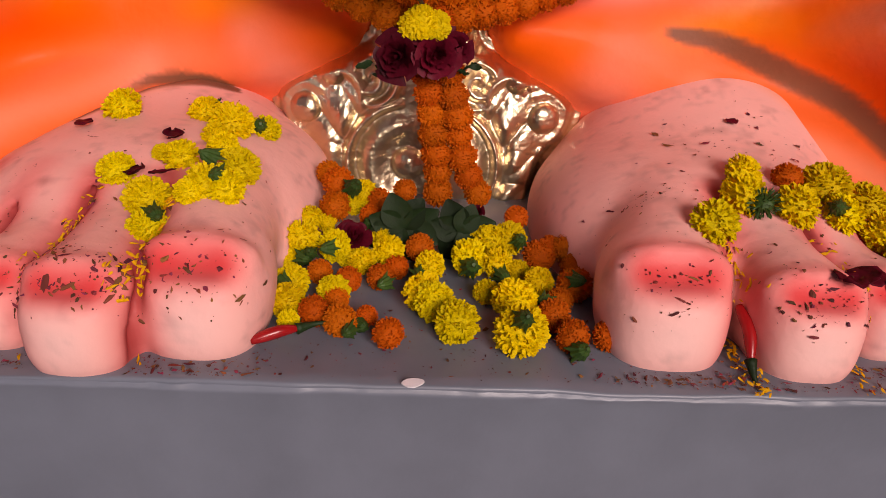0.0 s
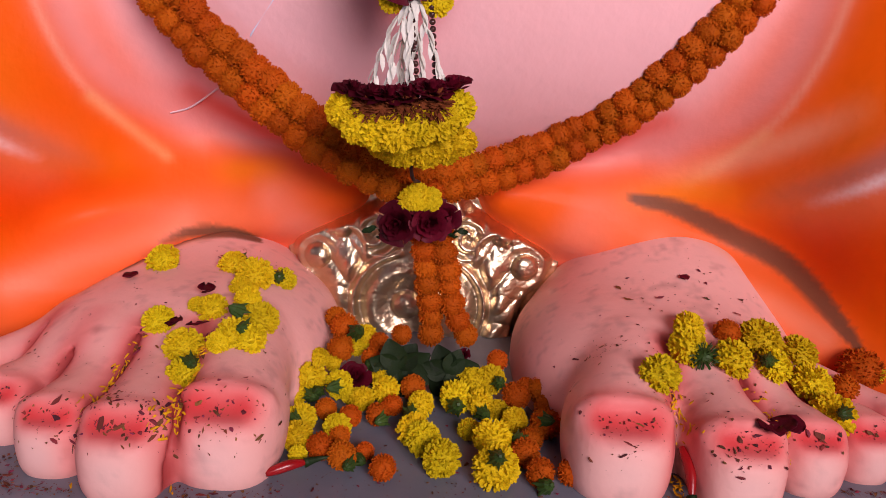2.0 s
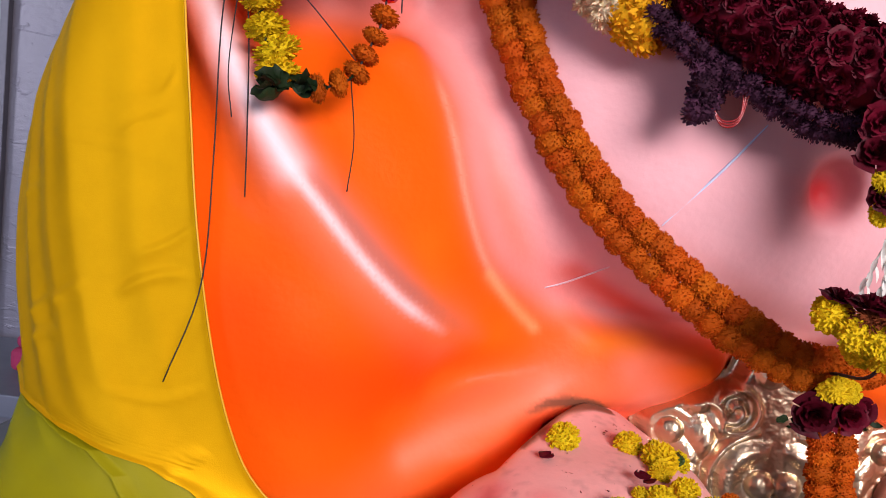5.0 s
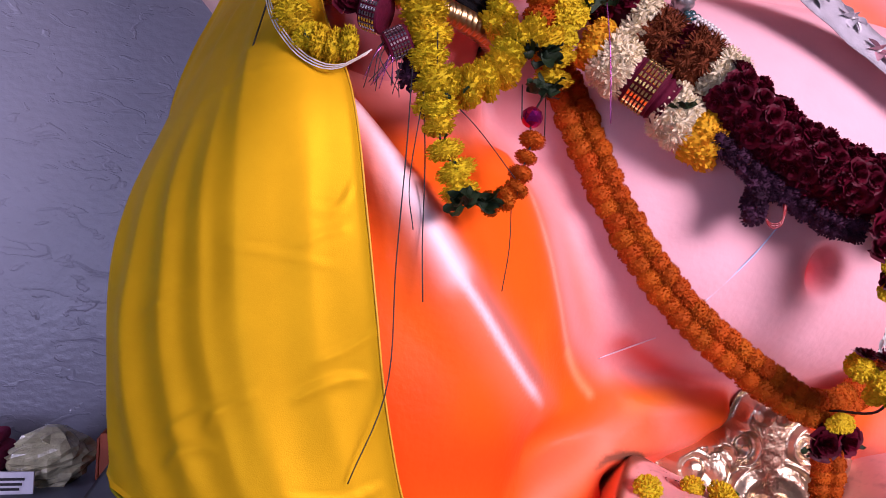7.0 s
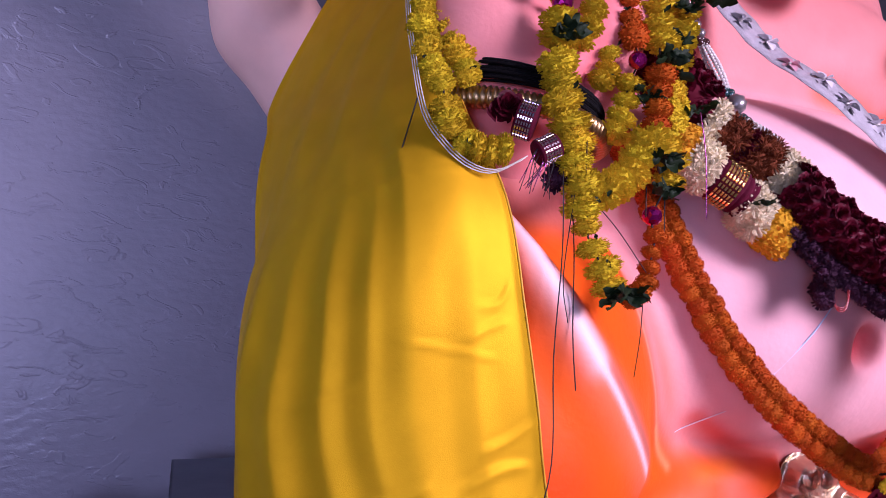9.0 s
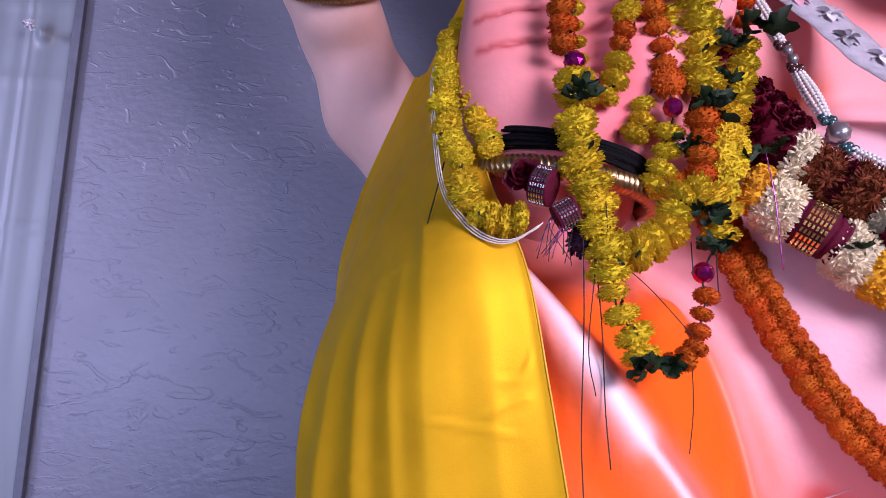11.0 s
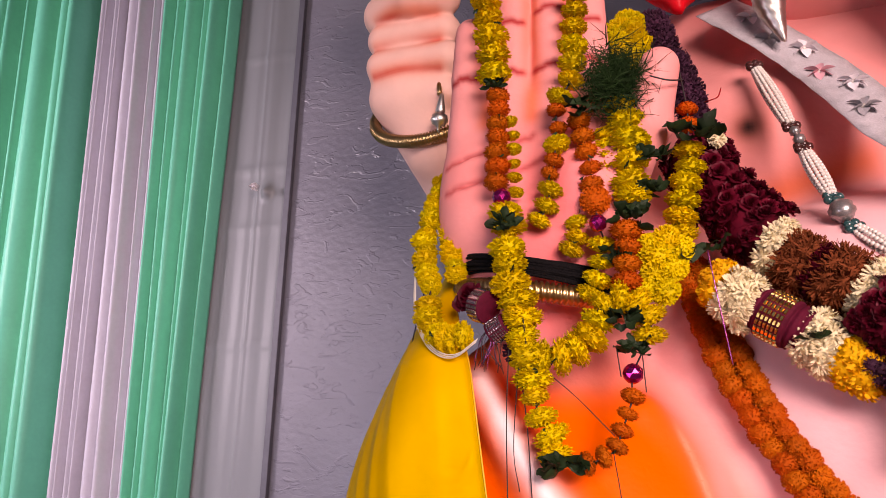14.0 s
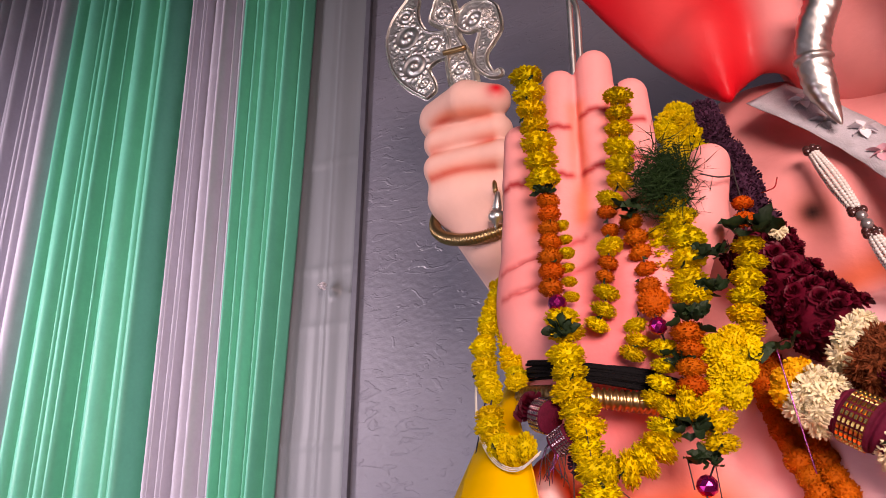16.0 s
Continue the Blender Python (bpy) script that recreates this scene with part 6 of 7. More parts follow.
PILE += [('y', 0.033, 1.019, 1.073, 0.019), ('o', 0.092, 1.048, 1.086, 0.018), ('y', 0.092, 0.96, 1.039, 0.017), ('o', 0.122, 0.981, 1.056, 0.023), ('o', 0.139, 1.003, 1.062, 0.016), ('o', 0.161, 0.994, 1.062, 0.022), ('o', 0.19, 0.993, 1.064, 0.024), ('o', 0.171, 0.965, 1.047, 0.021), ('o', 0.163, 0.911, 1.047, 0.026), ('y', 0.116, 0.922, 1.044, 0.021),
         ('y', 0.079, 0.851, 1.051, 0.031), ('y', 0.045, 0.89, 1.04, 0.017), ('o', 0.139, 0.874, 1.041, 0.018), ('o', 0.125, 0.83, 1.043, 0.021), ('y', 0.081, 0.772, 1.052, 0.033), ('o', 0.142, 0.781, 1.044, 0.022), ('o', 0.185, 0.789, 1.042, 0.02), ('o', 0.123, 0.865, 1.037, 0.014), ('s', 0.033, 1.06, 1.086, 0.013), ('o', -0.077, 1.092, 1.104, 0.02), ('o', -0.933, 0.98, 1.045, 0.026)]
LEFT_FOOT = [('y', -0.508, 1.116, 1.207, 0.03), ('y', -0.39, 1.135, 1.201, 0.026), ('y', -0.339, 1.102, 1.194, 0.033), ('y', -0.298, 1.137, 1.177, 0.024), ('y', -0.349, 1.051, 1.188, 0.021), ('y', -0.321, 0.995, 1.186, 0.024), ('y', -0.366, 0.962, 1.182, 0.025), ('y', -0.395, 0.974, 1.181, 0.015), ('y', -0.435, 0.922, 1.172, 0.025), ('y', -0.307, 0.882, 1.175, 0.028),
             ('y', -0.285, 0.947, 1.174, 0.028), ('y', -0.283, 0.877, 1.17, 0.026), ('y', -0.32, 0.862, 1.169, 0.021), ('y', -0.378, 0.874, 1.153, 0.031), ('y', -0.359, 0.821, 1.137, 0.025)]
RIGHT_FOOT = [('y', 0.387, 0.992, 1.189, 0.028), ('y', 0.372, 0.94, 1.175, 0.032), ('u', 0.388, 0.917, 1.172, 0.023), ('y', 0.436, 0.925, 1.167, 0.032), ('o', 0.447, 0.992, 1.184, 0.023), ('y', 0.496, 0.986, 1.178, 0.034), ('y', 0.503, 0.935, 1.156, 0.031), ('y', 0.573, 1.008, 1.15, 0.033), ('y', 0.564, 0.933, 1.132, 0.034),
              ('y', 0.566, 0.869, 1.112, 0.034), ('y', 0.31, 0.86, 1.165, 0.032), ('o', 0.708, 1.057, 1.108, 0.036), ('o', 0.64, 0.976, 1.109, 0.024), ('y', 0.724, 1.05, 1.108, 0.023)]
for k, x, y, z, r in PILE:
    loose(k, x, y, z, r)
for k, x, y, z, r in LEFT_FOOT + RIGHT_FOOT:
    loose(k, x, y, z, r, (RND.uniform(-0.5, 0.5), -0.6, 0.8))


def calyx_mesh(name, seed):
    """The green cup under a flower head, of length 1: a ribbed cup that ends in five pointed sepals."""
    rnd = random.Random(seed)
    verts, faces, n = [], [], 20
    for r, z in ((0.10, 0.95), (0.16, 0.80), (0.34, 0.62), (0.42, 0.30), (0.50, 0.05)):
        for k in range(n):
            a = 2 * math.pi * k / n
            point = max(0.0, math.cos(5 * a))
            rr = r * (1 + 0.08 * math.cos(10 * a)) + (0.22 * point if z < 0.1 else 0)
            verts.append((rr * math.cos(a), rr * math.sin(a), z - (0.30 * point + 0.1 * rnd.random() if z < 0.1 else 0)))
    for i in range(4):
        for k in range(n):
            a, b = i * n + k, i * n + (k + 1) % n
            faces.append((a, b, b + n, a + n))
    faces.append(tuple(range(n)))
    return mesh_of(name, verts, faces, M_CALYX, smooth=False)


def sepals():
    """Green cups of flower heads that lie face down."""
    rnd = random.Random(23)
    cups = [calyx_mesh("green_calyx", s) for s in (1, 2)]
    pile = [(-0.216, 0.858, 1.053), (-0.17, 0.957, 1.06), (-0.21, 0.955, 1.044), (-0.198, 0.954, 1.051), (0.024, 0.937, 1.05), (0.092, 0.979, 1.075), (0.08, 0.751, 1.076), (0.067, 0.935, 1.041), (-0.046, 0.922, 1.041),
            (0.194, 0.944, 1.058), (0.16, 0.892, 1.06), (0.146, 0.754, 1.037), (-0.11, 0.794, 1.034), (-0.118, 0.774, 1.038), (-0.154, 1.06, 1.113), (-0.122, 1.018, 1.073), (0.119, 0.857, 1.044), (-0.086, 0.896, 1.041)]
    feet = [(-0.377, 1.15, 1.203), (-0.304, 1.118, 1.186), (-0.313, 0.929, 1.189), (-0.291, 0.88, 1.183), (-0.352, 0.821, 1.153), (0.623, 1.081, 1.126), (0.487, 0.918, 1.168), (0.567, 0.836, 1.131)]
    for x, y, z in pile + feet:
        ob = new("green_calyx", cups[rnd.randrange(2)])
        d = Vector((rnd.uniform(-0.8, 0.8), -0.7, rnd.uniform(0.0, 0.7)))
        ob.matrix_basis = aim((x, y + 0.006, z), d, rnd.uniform(0, 6), rnd.uniform(0.018, 0.026))
        tagged(ob, "green sepal cup of an upturned marigold head", "flower cup", "green cups")


sepals()


def big_leaves():
    """Leaves folded and pinned into two round fans."""
    g = thing("leaf_pair", "two fans of folded dark green leaves among the flowers", "leaves")
    blade = leaf_mesh("fan_leaf", M_LEAF, 9, 0.44, 12)
    rnd = random.Random(8)
    for cx, cz, s, y, first, last in ((-0.073, 1.076, 0.054, 1.015, 20, 340), (0.010, 1.072, 0.048, 1.020, -160, 160)):
        for k in range(8):
            a = radians(first + (last - first) * k / 7)
            v = Vector((math.cos(a), -0.22 + rnd.uniform(-0.12, 0.12), math.sin(a))).normalized()
            z = (Vector((rnd.uniform(-0.3, 0.3), -1, rnd.uniform(-0.1, 0.4))) - v * v.dot(Vector((0, -1, 0)))).normalized()
            q = Matrix((v.cross(z), v, z)).transposed().to_4x4()
            m = Matrix.Translation((cx, y - 0.0035 * (k % 3), cz)) @ q @ Matrix.Scale(s * rnd.uniform(0.9, 1.08), 4)
            part("leaf", blade, g, at=m)


big_leaves()


def chilli(name, a, b, label):
    g = thing(name, label, "chilli", "chillies")
    a, b = Vector(a), Vector(b)
    mid = (a + b) / 2 + Vector((0.004, 0, 0.004))
    part("pod", tube_mesh("pod", [a, mid, b], lambda u: 0.0065 * math.sin(math.pi * min(1, 0.12 + 0.86 * u)) ** 0.6 + 0.001, M_CHILI, 20, 10), g)
    d = (b - a).normalized()
    part("stalk", tube_mesh("stalk", [b - d * 0.004, b + d * 0.02, b + d * 0.04 + Vector((0.008, -0.004, 0.0))], lambda u: 0.006 * (1 - u) ** 2 + 0.0014, M_LEAF, 10, 6), g)


chilli("red_chilli", (0.333, 0.80, 1.085), (0.338, 0.748, 1.040), "ripe red chilli with a green stalk between the toes")
chilli("red_chilli", (-0.225, 0.748, 1.036), (-0.175, 0.775, 1.040), "small red chilli lying beside the big toe")


def scraps():
    """Dry petal crumbs, thread ends and straw strewn over the platform and feet."""
    rnd = random.Random(17)
    sv = bpy.data.objects["statue"]
    me = sv.data
    tree = BVHTree.FromPolygons([v.co for v in me.vertices], [p.vertices for p in me.polygons])
    verts, faces = [], []

    def scrap(p, n, s, long):
        t = n.orthogonal().normalized()
        t.rotate(Matrix.Rotation(rnd.uniform(0, 6.28), 3, n))
        o = n.cross(t)
        k, m = len(verts), 7
        c = p + n * 0.0010
        bow = rnd.uniform(-0.5, 0.5) * s
        for i in range(m):
            a = 6.283 * (i + rnd.uniform(-0.3, 0.3)) / m
            r = s * rnd.uniform(0.55, 1.1)
            x = math.cos(a) * r * long
            verts.append(c + t * x + o * (math.sin(a) * r * 0.7 + bow * (x / (s * long)) ** 2) + n * rnd.uniform(0.0, 0.55) * s)
        verts.append(c + n * (0.35 * s + 0.0005))
        faces.extend([(k + i, k + (i + 1) % m, k + m) for i in range(m)])
    spots = []
    for i in range(420):
        spots.append((rnd.uniform(-0.62, 0.62), rnd.gauss(0.735, 0.03), 1.3, 0.0022))
    for i in range(240):
        spots.append((rnd.gauss(0.0, 0.2), rnd.uniform(0.72, 1.0), 1.3, 0.0026))
    for i in range(200):
        spots.append((rnd.choice((-0.345, -0.45, 0.335, 0.465, -0.56)) + rnd.gauss(0, 0.006), rnd.uniform(0.70, 0.95), 1.4, 0.004))
    for i in range(70):
        spots.append((rnd.uniform(-0.7, -0.25), rnd.uniform(0.85, 1.2), 1.4, 0.0017))
        spots.append((rnd.gauss(0.40, 0.10), rnd.gauss(1.05, 0.10), 1.4, 0.0017))
    for i in range(45):
        spots.append((rnd.gauss(0.43, 0.07), rnd.gauss(1.13, 0.05), 1.4, 0.0045))
        spots.append((rnd.gauss(0.25, 0.03), rnd.gauss(0.95, 0.012), 1.4, 0.0028))
        spots.append((rnd.gauss(-0.38, 0.03), rnd.gauss(1.20, 0.02), 1.45, 0.003))
        spots.append((rnd.uniform(-0.95, -0.7), rnd.uniform(0.72, 1.0), 1.4, 0.003))
    for t in TOES[0] + TOES[1]:
        b, rb = t[1], t[3]
        for i in range(36):
            u = rnd.gauss(0, 0.5)
            spots.append((b[0] + rb * u, b[1] - rb * (0.62 - 0.25 * u * u) + rnd.gauss(0, 0.006), 1.4, rnd.choice((0.0012, 0.0018, 0.0026, 0.0048))))
        for i in range(16):
            spots.append((b[0] + rnd.gauss(0, rb * 0.6), b[1] + rnd.uniform(-0.02, 0.12), 1.4, 0.002))
        for i in range(90):
            spots.append((b[0] + rnd.gauss(0, rb * 0.8), b[1] - rb * 1.3 - abs(rnd.gauss(0, 0.012)), 1.4, 0.003))
    for i in range(420):
        spots.append((rnd.uniform(-0.7, -0.2), rnd.gauss(0.715, 0.016), 1.3, 0.0032))
        spots.append((rnd.uniform(0.2, 0.6), rnd.gauss(0.735, 0.02), 1.3, 0.0026))
    for x, y, z, s in spots:
        hit = tree.ray_cast(Vector((x, y, z)), Vector((0, 0, -1)))
        if hit[0] is not None and hit[0].z > 1.026:
            p, n = hit[0], hit[1] if hit[1].z > 0 else -hit[1]
        elif y > 0.70 + 0.042 * x:
            p, n = Vector((x, y, 1.0255)), Vector((0, 0, 1))
        else:
            continue
        scrap(p, n, s * 0.55 * rnd.choice((0.35, 0.45, 0.6, 0.8, 1.2, 2.2)), rnd.choice((0.9, 1.2, 2.2)))
    ob = new("petal_scraps", mesh_of("petal_scraps", verts, faces, M_DEBRIS, False))
    tagged(ob, "dry brown and red petal scraps over platform and feet", "petals", kind="stuff")
    # yellow petals between the toes
    verts, faces = [], []
    for i in range(330):
        x = rnd.choice((-0.345, -0.345, -0.455, 0.335, 0.335, 0.465)) + rnd.gauss(0, 0.008)
        y = rnd.uniform(0.70, 0.90)
        hit = tree.ray_cast(Vector((x, y, 1.4)), Vector((0, 0, -1)))
        p, n = (hit[0], hit[1]) if hit[0] is not None and hit[0].z > 1.026 else (Vector((x, y, 1.0255)), Vector((0, 0, 1)))
        n = (n + Vector((rnd.uniform(-0.7, 0.7), rnd.uniform(-0.9, 0.2), 0))).normalized()
        scrap(p + Vector((0, 0, 0.003)), n, 0.0024 * rnd.uniform(0.6, 1.4), rnd.choice((1.6, 2.6)))
    ob = new("yellow_petals", mesh_of("yellow_petals", verts, faces, M_GOLD, False))
    tagged(ob, "loose yellow petals caught between the statue's toes", "petals", kind="stuff")


scraps()


def dark_petals():
    rnd = random.Random(3)
    sp = [(-0.54, 1.059, 1.194, 0.019), (-0.389, 1.003, 1.20, 0.018), (-0.380, 0.985, 1.20, 0.016), (-0.407, 0.912, 1.175, 0.019), (-0.367, 0.902, 1.178, 0.022), (0.43, 0.767, 1.140, 0.024), (0.455, 0.785, 1.136, 0.026), (0.475, 0.80, 1.128, 0.024), (0.207, 0.958, 1.135, 0.008), (0.426, 1.167, 1.219, 0.013)]
    for x, y, z, s in sp:
        verts, faces = [], []
        n = 6
        for j in range(n):
            for i in range(n):
                u, v = i / (n - 1) - 0.5, j / (n - 1) - 0.5
                w = math.sqrt(max(0.05, 1 - (2 * v) ** 2))
                verts.append((u * w * 1.6, v * 1.3, 0.5 * u * u + 0.25 * noise.noise((u * 3 + x * 40, v * 3, 0)) + 0.3 * v * v))
        for j in range(n - 1):
            for i in range(n - 1):
                a = j * n + i
                faces.append((a, a + 1, a + n + 1, a + n))
        ob = new("rose_petal", mesh_of("rose_petal", verts, faces, M_ROSE))
        ob.matrix_basis = Matrix.Translation((x, y, z)) @ Euler((rnd.uniform(-0.3, 0.5), rnd.uniform(-0.3, 0.3), rnd.uniform(0, 6))).to_matrix().to_4x4() @ Matrix.Scale(s, 4)
        ob.modifiers.new("thickness", "SOLIDIFY").thickness = 0.03
        tagged(ob, "fallen dark red rose petal lying on the statue's foot", "petal", "fallen petals")


dark_petals()


def chip():
    verts = [(math.cos(a) * 0.012 * (1 + 0.35 * noise.noise((a, 3, 0))), math.sin(a) * 0.0065 * (1 + 0.4 * noise.noise((a, 8, 0))), z) for z in (0, 0.0016) for a in np.linspace(0, 6.283, 12, endpoint=False)]
    faces = [tuple(range(11, -1, -1)), tuple(range(12, 24))] + [(i, (i + 1) % 12, 12 + (i + 1) % 12, 12 + i) for i in range(12)]
    ob = new("paint_chip", mesh_of("paint_chip", verts, faces, M_WHITEPETAL, False))
    ob.matrix_basis = pose(-0.038, 0.694, 1.0275, 8, 0, 10)
    tagged(ob, "small white flake of chipped paint on the platform lip", "paint flake")


chip()
# ---- metal ornaments ----
def plate():
    """The repousse sheet between the feet: bosses, scrolls and leaves beaten up from behind."""
    nx, nz = 230, 170
    cx, x0, x1, z0, z1 = -0.06, -0.350, 0.230, 1.015, 1.39
    xs, zs = np.linspace(x0, x1, nx), np.linspace(z0, z1, nz)
    X, Z = np.meshgrid(xs, zs)
    S = np.abs(X - cx)
    H = np.zeros_like(X)

    def bump(cs, cz, r, h, p=2.0):
        d = np.hypot(S - cs, Z - cz) / r
        return h * np.sqrt(np.clip(1 - d ** p, 0, 1))

    def arc(cs, cz, r, w, h, a0, a1):
        dx, dz = S - cs, Z - cz
        d = np.hypot(dx, dz)
        a = np.degrees(np.arctan2(dz, dx)) % 360
        span = (a1 - a0) % 360 or 360
        t = ((a - a0) % 360) / span
        taper = np.where(t <= 1, np.sin(np.pi * np.clip(t, 0, 1)) ** 0.45, 0)
        return h * taper * np.exp(-((d - r) / (w * (0.5 + 0.5 * taper))) ** 2)

    def spiral(cs, cz, r, w, h, turns, sign=1):
        dx, dz = S - cs, Z - cz
        d = np.hypot(dx, dz)
        a = np.arctan2(dz, dx) * sign
        ph = d / r * turns - a / (2 * np.pi)
        return h * np.where(d < r, np.cos(np.pi * (ph - np.round(ph))) ** 2, 0) * np.clip((r - d) / (0.2 * r), 0, 1)
    H = np.maximum(H, bump(0.212, 1.175, 0.027, 0.020))
    H = np.maximum(H, arc(0.212, 1.175, 0.044, 0.008, 0.004, 0, 360))
    ang = np.arctan2(Z - 1.175, S - 0.212)
    ring = np.exp(-((np.hypot(S - 0.212, Z - 1.175) - 0.062) / 0.009) ** 2)
    H = np.maximum(H, 0.006 * ring * (0.35 + 0.65 * np.abs(np.sin(ang * 13)) ** 0.7))
    H = np.maximum(H, spiral(0.094, 1.234, 0.038, 0.01, 0.014, 1.15))
    H = np.maximum(H, arc(0.094, 1.234, 0.047, 0.008, 0.020, 20, 300))
    H = np.maximum(H, bump(0.162, 1.240, 0.022, 0.020, 1.6))
    H = np.maximum(H, bump(0.026, 1.085, 0.030, 0.026))
    for r, w, h, a0, a1 in ((0.070, 0.024, 0.024, -105, 100), (0.108, 0.011, 0.028, -80, 85)):
        H = np.maximum(H, arc(0.026, 1.085, r, w, h, a0, a1))
    fa, fr = np.degrees(np.arctan2(Z - 1.085, S - 0.026)), np.hypot(S - 0.026, Z - 1.085)
    H = np.maximum(H, 0.022 * np.exp(-((fr - 0.140) / 0.022) ** 2) * np.clip((62 - fa) / 14, 0, 1) * np.clip((fa + 40) / 14, 0, 1) * np.abs(np.cos(np.radians(fa * 6.5 - fr * 1500))) ** 0.8)
    H = np.maximum(H, arc(0.150, 1.205, 0.040, 0.010, 0.018, 60, 215))
    H = np.maximum(H, arc(0.205, 1.105, 0.05, 0.007, 0.012, 100, 190))
    H = np.maximum(H, bump(0.03, 1.315, 0.030, 0.016))
    H = np.maximum(H, arc(0.05, 1.315, 0.052, 0.008, 0.014, -20, 170))
    # ribs of a leaf that spread outwards from the ring
    leaf = np.clip((58 - fa) / 10, 0, 1) * np.clip((fa + 42) / 10, 0, 1)
    H = np.maximum(H, 0.016 * leaf * np.exp(-((fr - 0.150) / 0.030) ** 2) * np.abs(np.cos(np.radians(fa * 9 - fr * 900))) ** 0.6)
    # the field reaches the painted folds behind the feet and sinks into them at its edge
    fan = spline([(s, z, 0) for s, z in ((-0.06, 1.37), (0.06, 1.36), (0.10, 1.295), (0.15, 1.27), (0.23, 1.238), (0.272, 1.197), (0.264, 1.14), (0.222, 1.09), (0.21, 1.0))], 90)[:, :2]
    out = np.full(X.shape, 9.0)
    for s, z in fan:
        out = np.minimum(out, np.hypot(S - s, Z - z))
    edge = np.interp(Z, fan[::-1, 1], fan[::-1, 0])
    out = np.where(S < edge, -out, out)
    body = np.clip(-out / 0.024, 0, 1)
    body = body * body * (3 - 2 * body)
    Y = 1.315 - 0.012 * body - H * (0.25 + 0.75 * body) * 0.95 + 0.025 * (S / 0.28) ** 2 + 0.030 * (1 - body)
    Y += np.array([[0.0016 * noise.noise((x * 60, z * 60, 0)) + 0.0010 * noise.noise((x * 170, z * 170, 5)) for x in xs] for z in zs])
    verts = np.stack([X, Y, Z], -1).reshape(-1, 3)
    faces = []
    keep = (out < 0.012)
    for j in range(nz - 1):
        for i in range(nx - 1):
            if keep[j, i]:
                a = j * nx + i
                faces.append((a, a + 1, a + nx + 1, a + nx))
    used = sorted({v for f in faces for v in f})
    at = {v: n for n, v in enumerate(used)}
    ob = new("metal_plate", mesh_of("metal_plate", [verts[v] for v in used], [tuple(at[v] for v in f) for f in faces], M_BRONZE))
    ob.modifiers.new("thickness", "SOLIDIFY").thickness = 0.002
    tagged(ob, "embossed silvery metal plate with scrolls and bosses between the feet", "ornament")


plate()


def relief_sheet(name, outline, eyes, y, n=150, h=0.010):
    """A cut metal sheet in chased scrollwork with a raised rim. outline: its corners in turn; eyes: centre and radius of each scroll."""
    c = spline([(x, z, 0) for x, z in outline + outline[:1]], 160)[:, :2]
    lo, hi = c.min(0), c.max(0)
    xs, zs = np.linspace(lo[0], hi[0], n), np.linspace(lo[1], hi[1], int(n * (hi[1] - lo[1]) / (hi[0] - lo[0])))
    X, Z = np.meshgrid(xs, zs)
    away, odd = np.full(X.shape, 9.0), np.zeros(X.shape, bool)
    for (ax, az), (bx, bz) in zip(c, np.roll(c, -1, 0)):
        f = np.clip(((X - ax) * (bx - ax) + (Z - az) * (bz - az)) / ((bx - ax) ** 2 + (bz - az) ** 2 + 1e-12), 0, 1)
        away = np.minimum(away, np.hypot(X - ax - f * (bx - ax), Z - az - f * (bz - az)))
        odd ^= ((az > Z) != (bz > Z)) & (X < (bx - ax) * (Z - az) / (bz - az + 1e-12) + ax)
    away = np.where(odd, away, -away)
    H = np.array([[0.55 * abs(noise.noise((x * 55, z * 55, 3.1))) + 0.35 * abs(noise.noise((x * 120, z * 120, 1.7))) for x in xs] for z in zs])
    for k, (ex, ez, r) in enumerate(eyes):
        rad, ang = np.hypot(X - ex, Z - ez) / r, np.arctan2(Z - ez, X - ex) * (1 if k % 2 else -1)
        curl = 0.5 + 0.5 * np.cos(2 * np.pi * 1.6 * rad - ang)
        leaf = np.abs(np.sin(ang * 7 + rad * 3)) * np.exp(-((rad - 1.05) / 0.16) ** 2)
        H = np.where(rad < 0.95, curl * (1.15 - 0.5 * rad), np.maximum(H, leaf))
    inner = np.clip((away - 0.012) / 0.004, 0, 1)
    Y = y - h * (0.9 * np.exp(-((away - 0.006) / 0.0045) ** 2) + 0.75 * H * inner)
    keep = away > -0.0015
    index = -np.ones(X.shape, int)
    index[keep] = np.arange(keep.sum())
    verts = np.stack([X[keep], Y[keep], Z[keep]], -1)
    q = np.stack([index[:-1, :-1], index[:-1, 1:], index[1:, 1:], index[1:, :-1]], -1).reshape(-1, 4)
    return mesh_of(name, verts, q[(q >= 0).all(1)], M_SILVER)


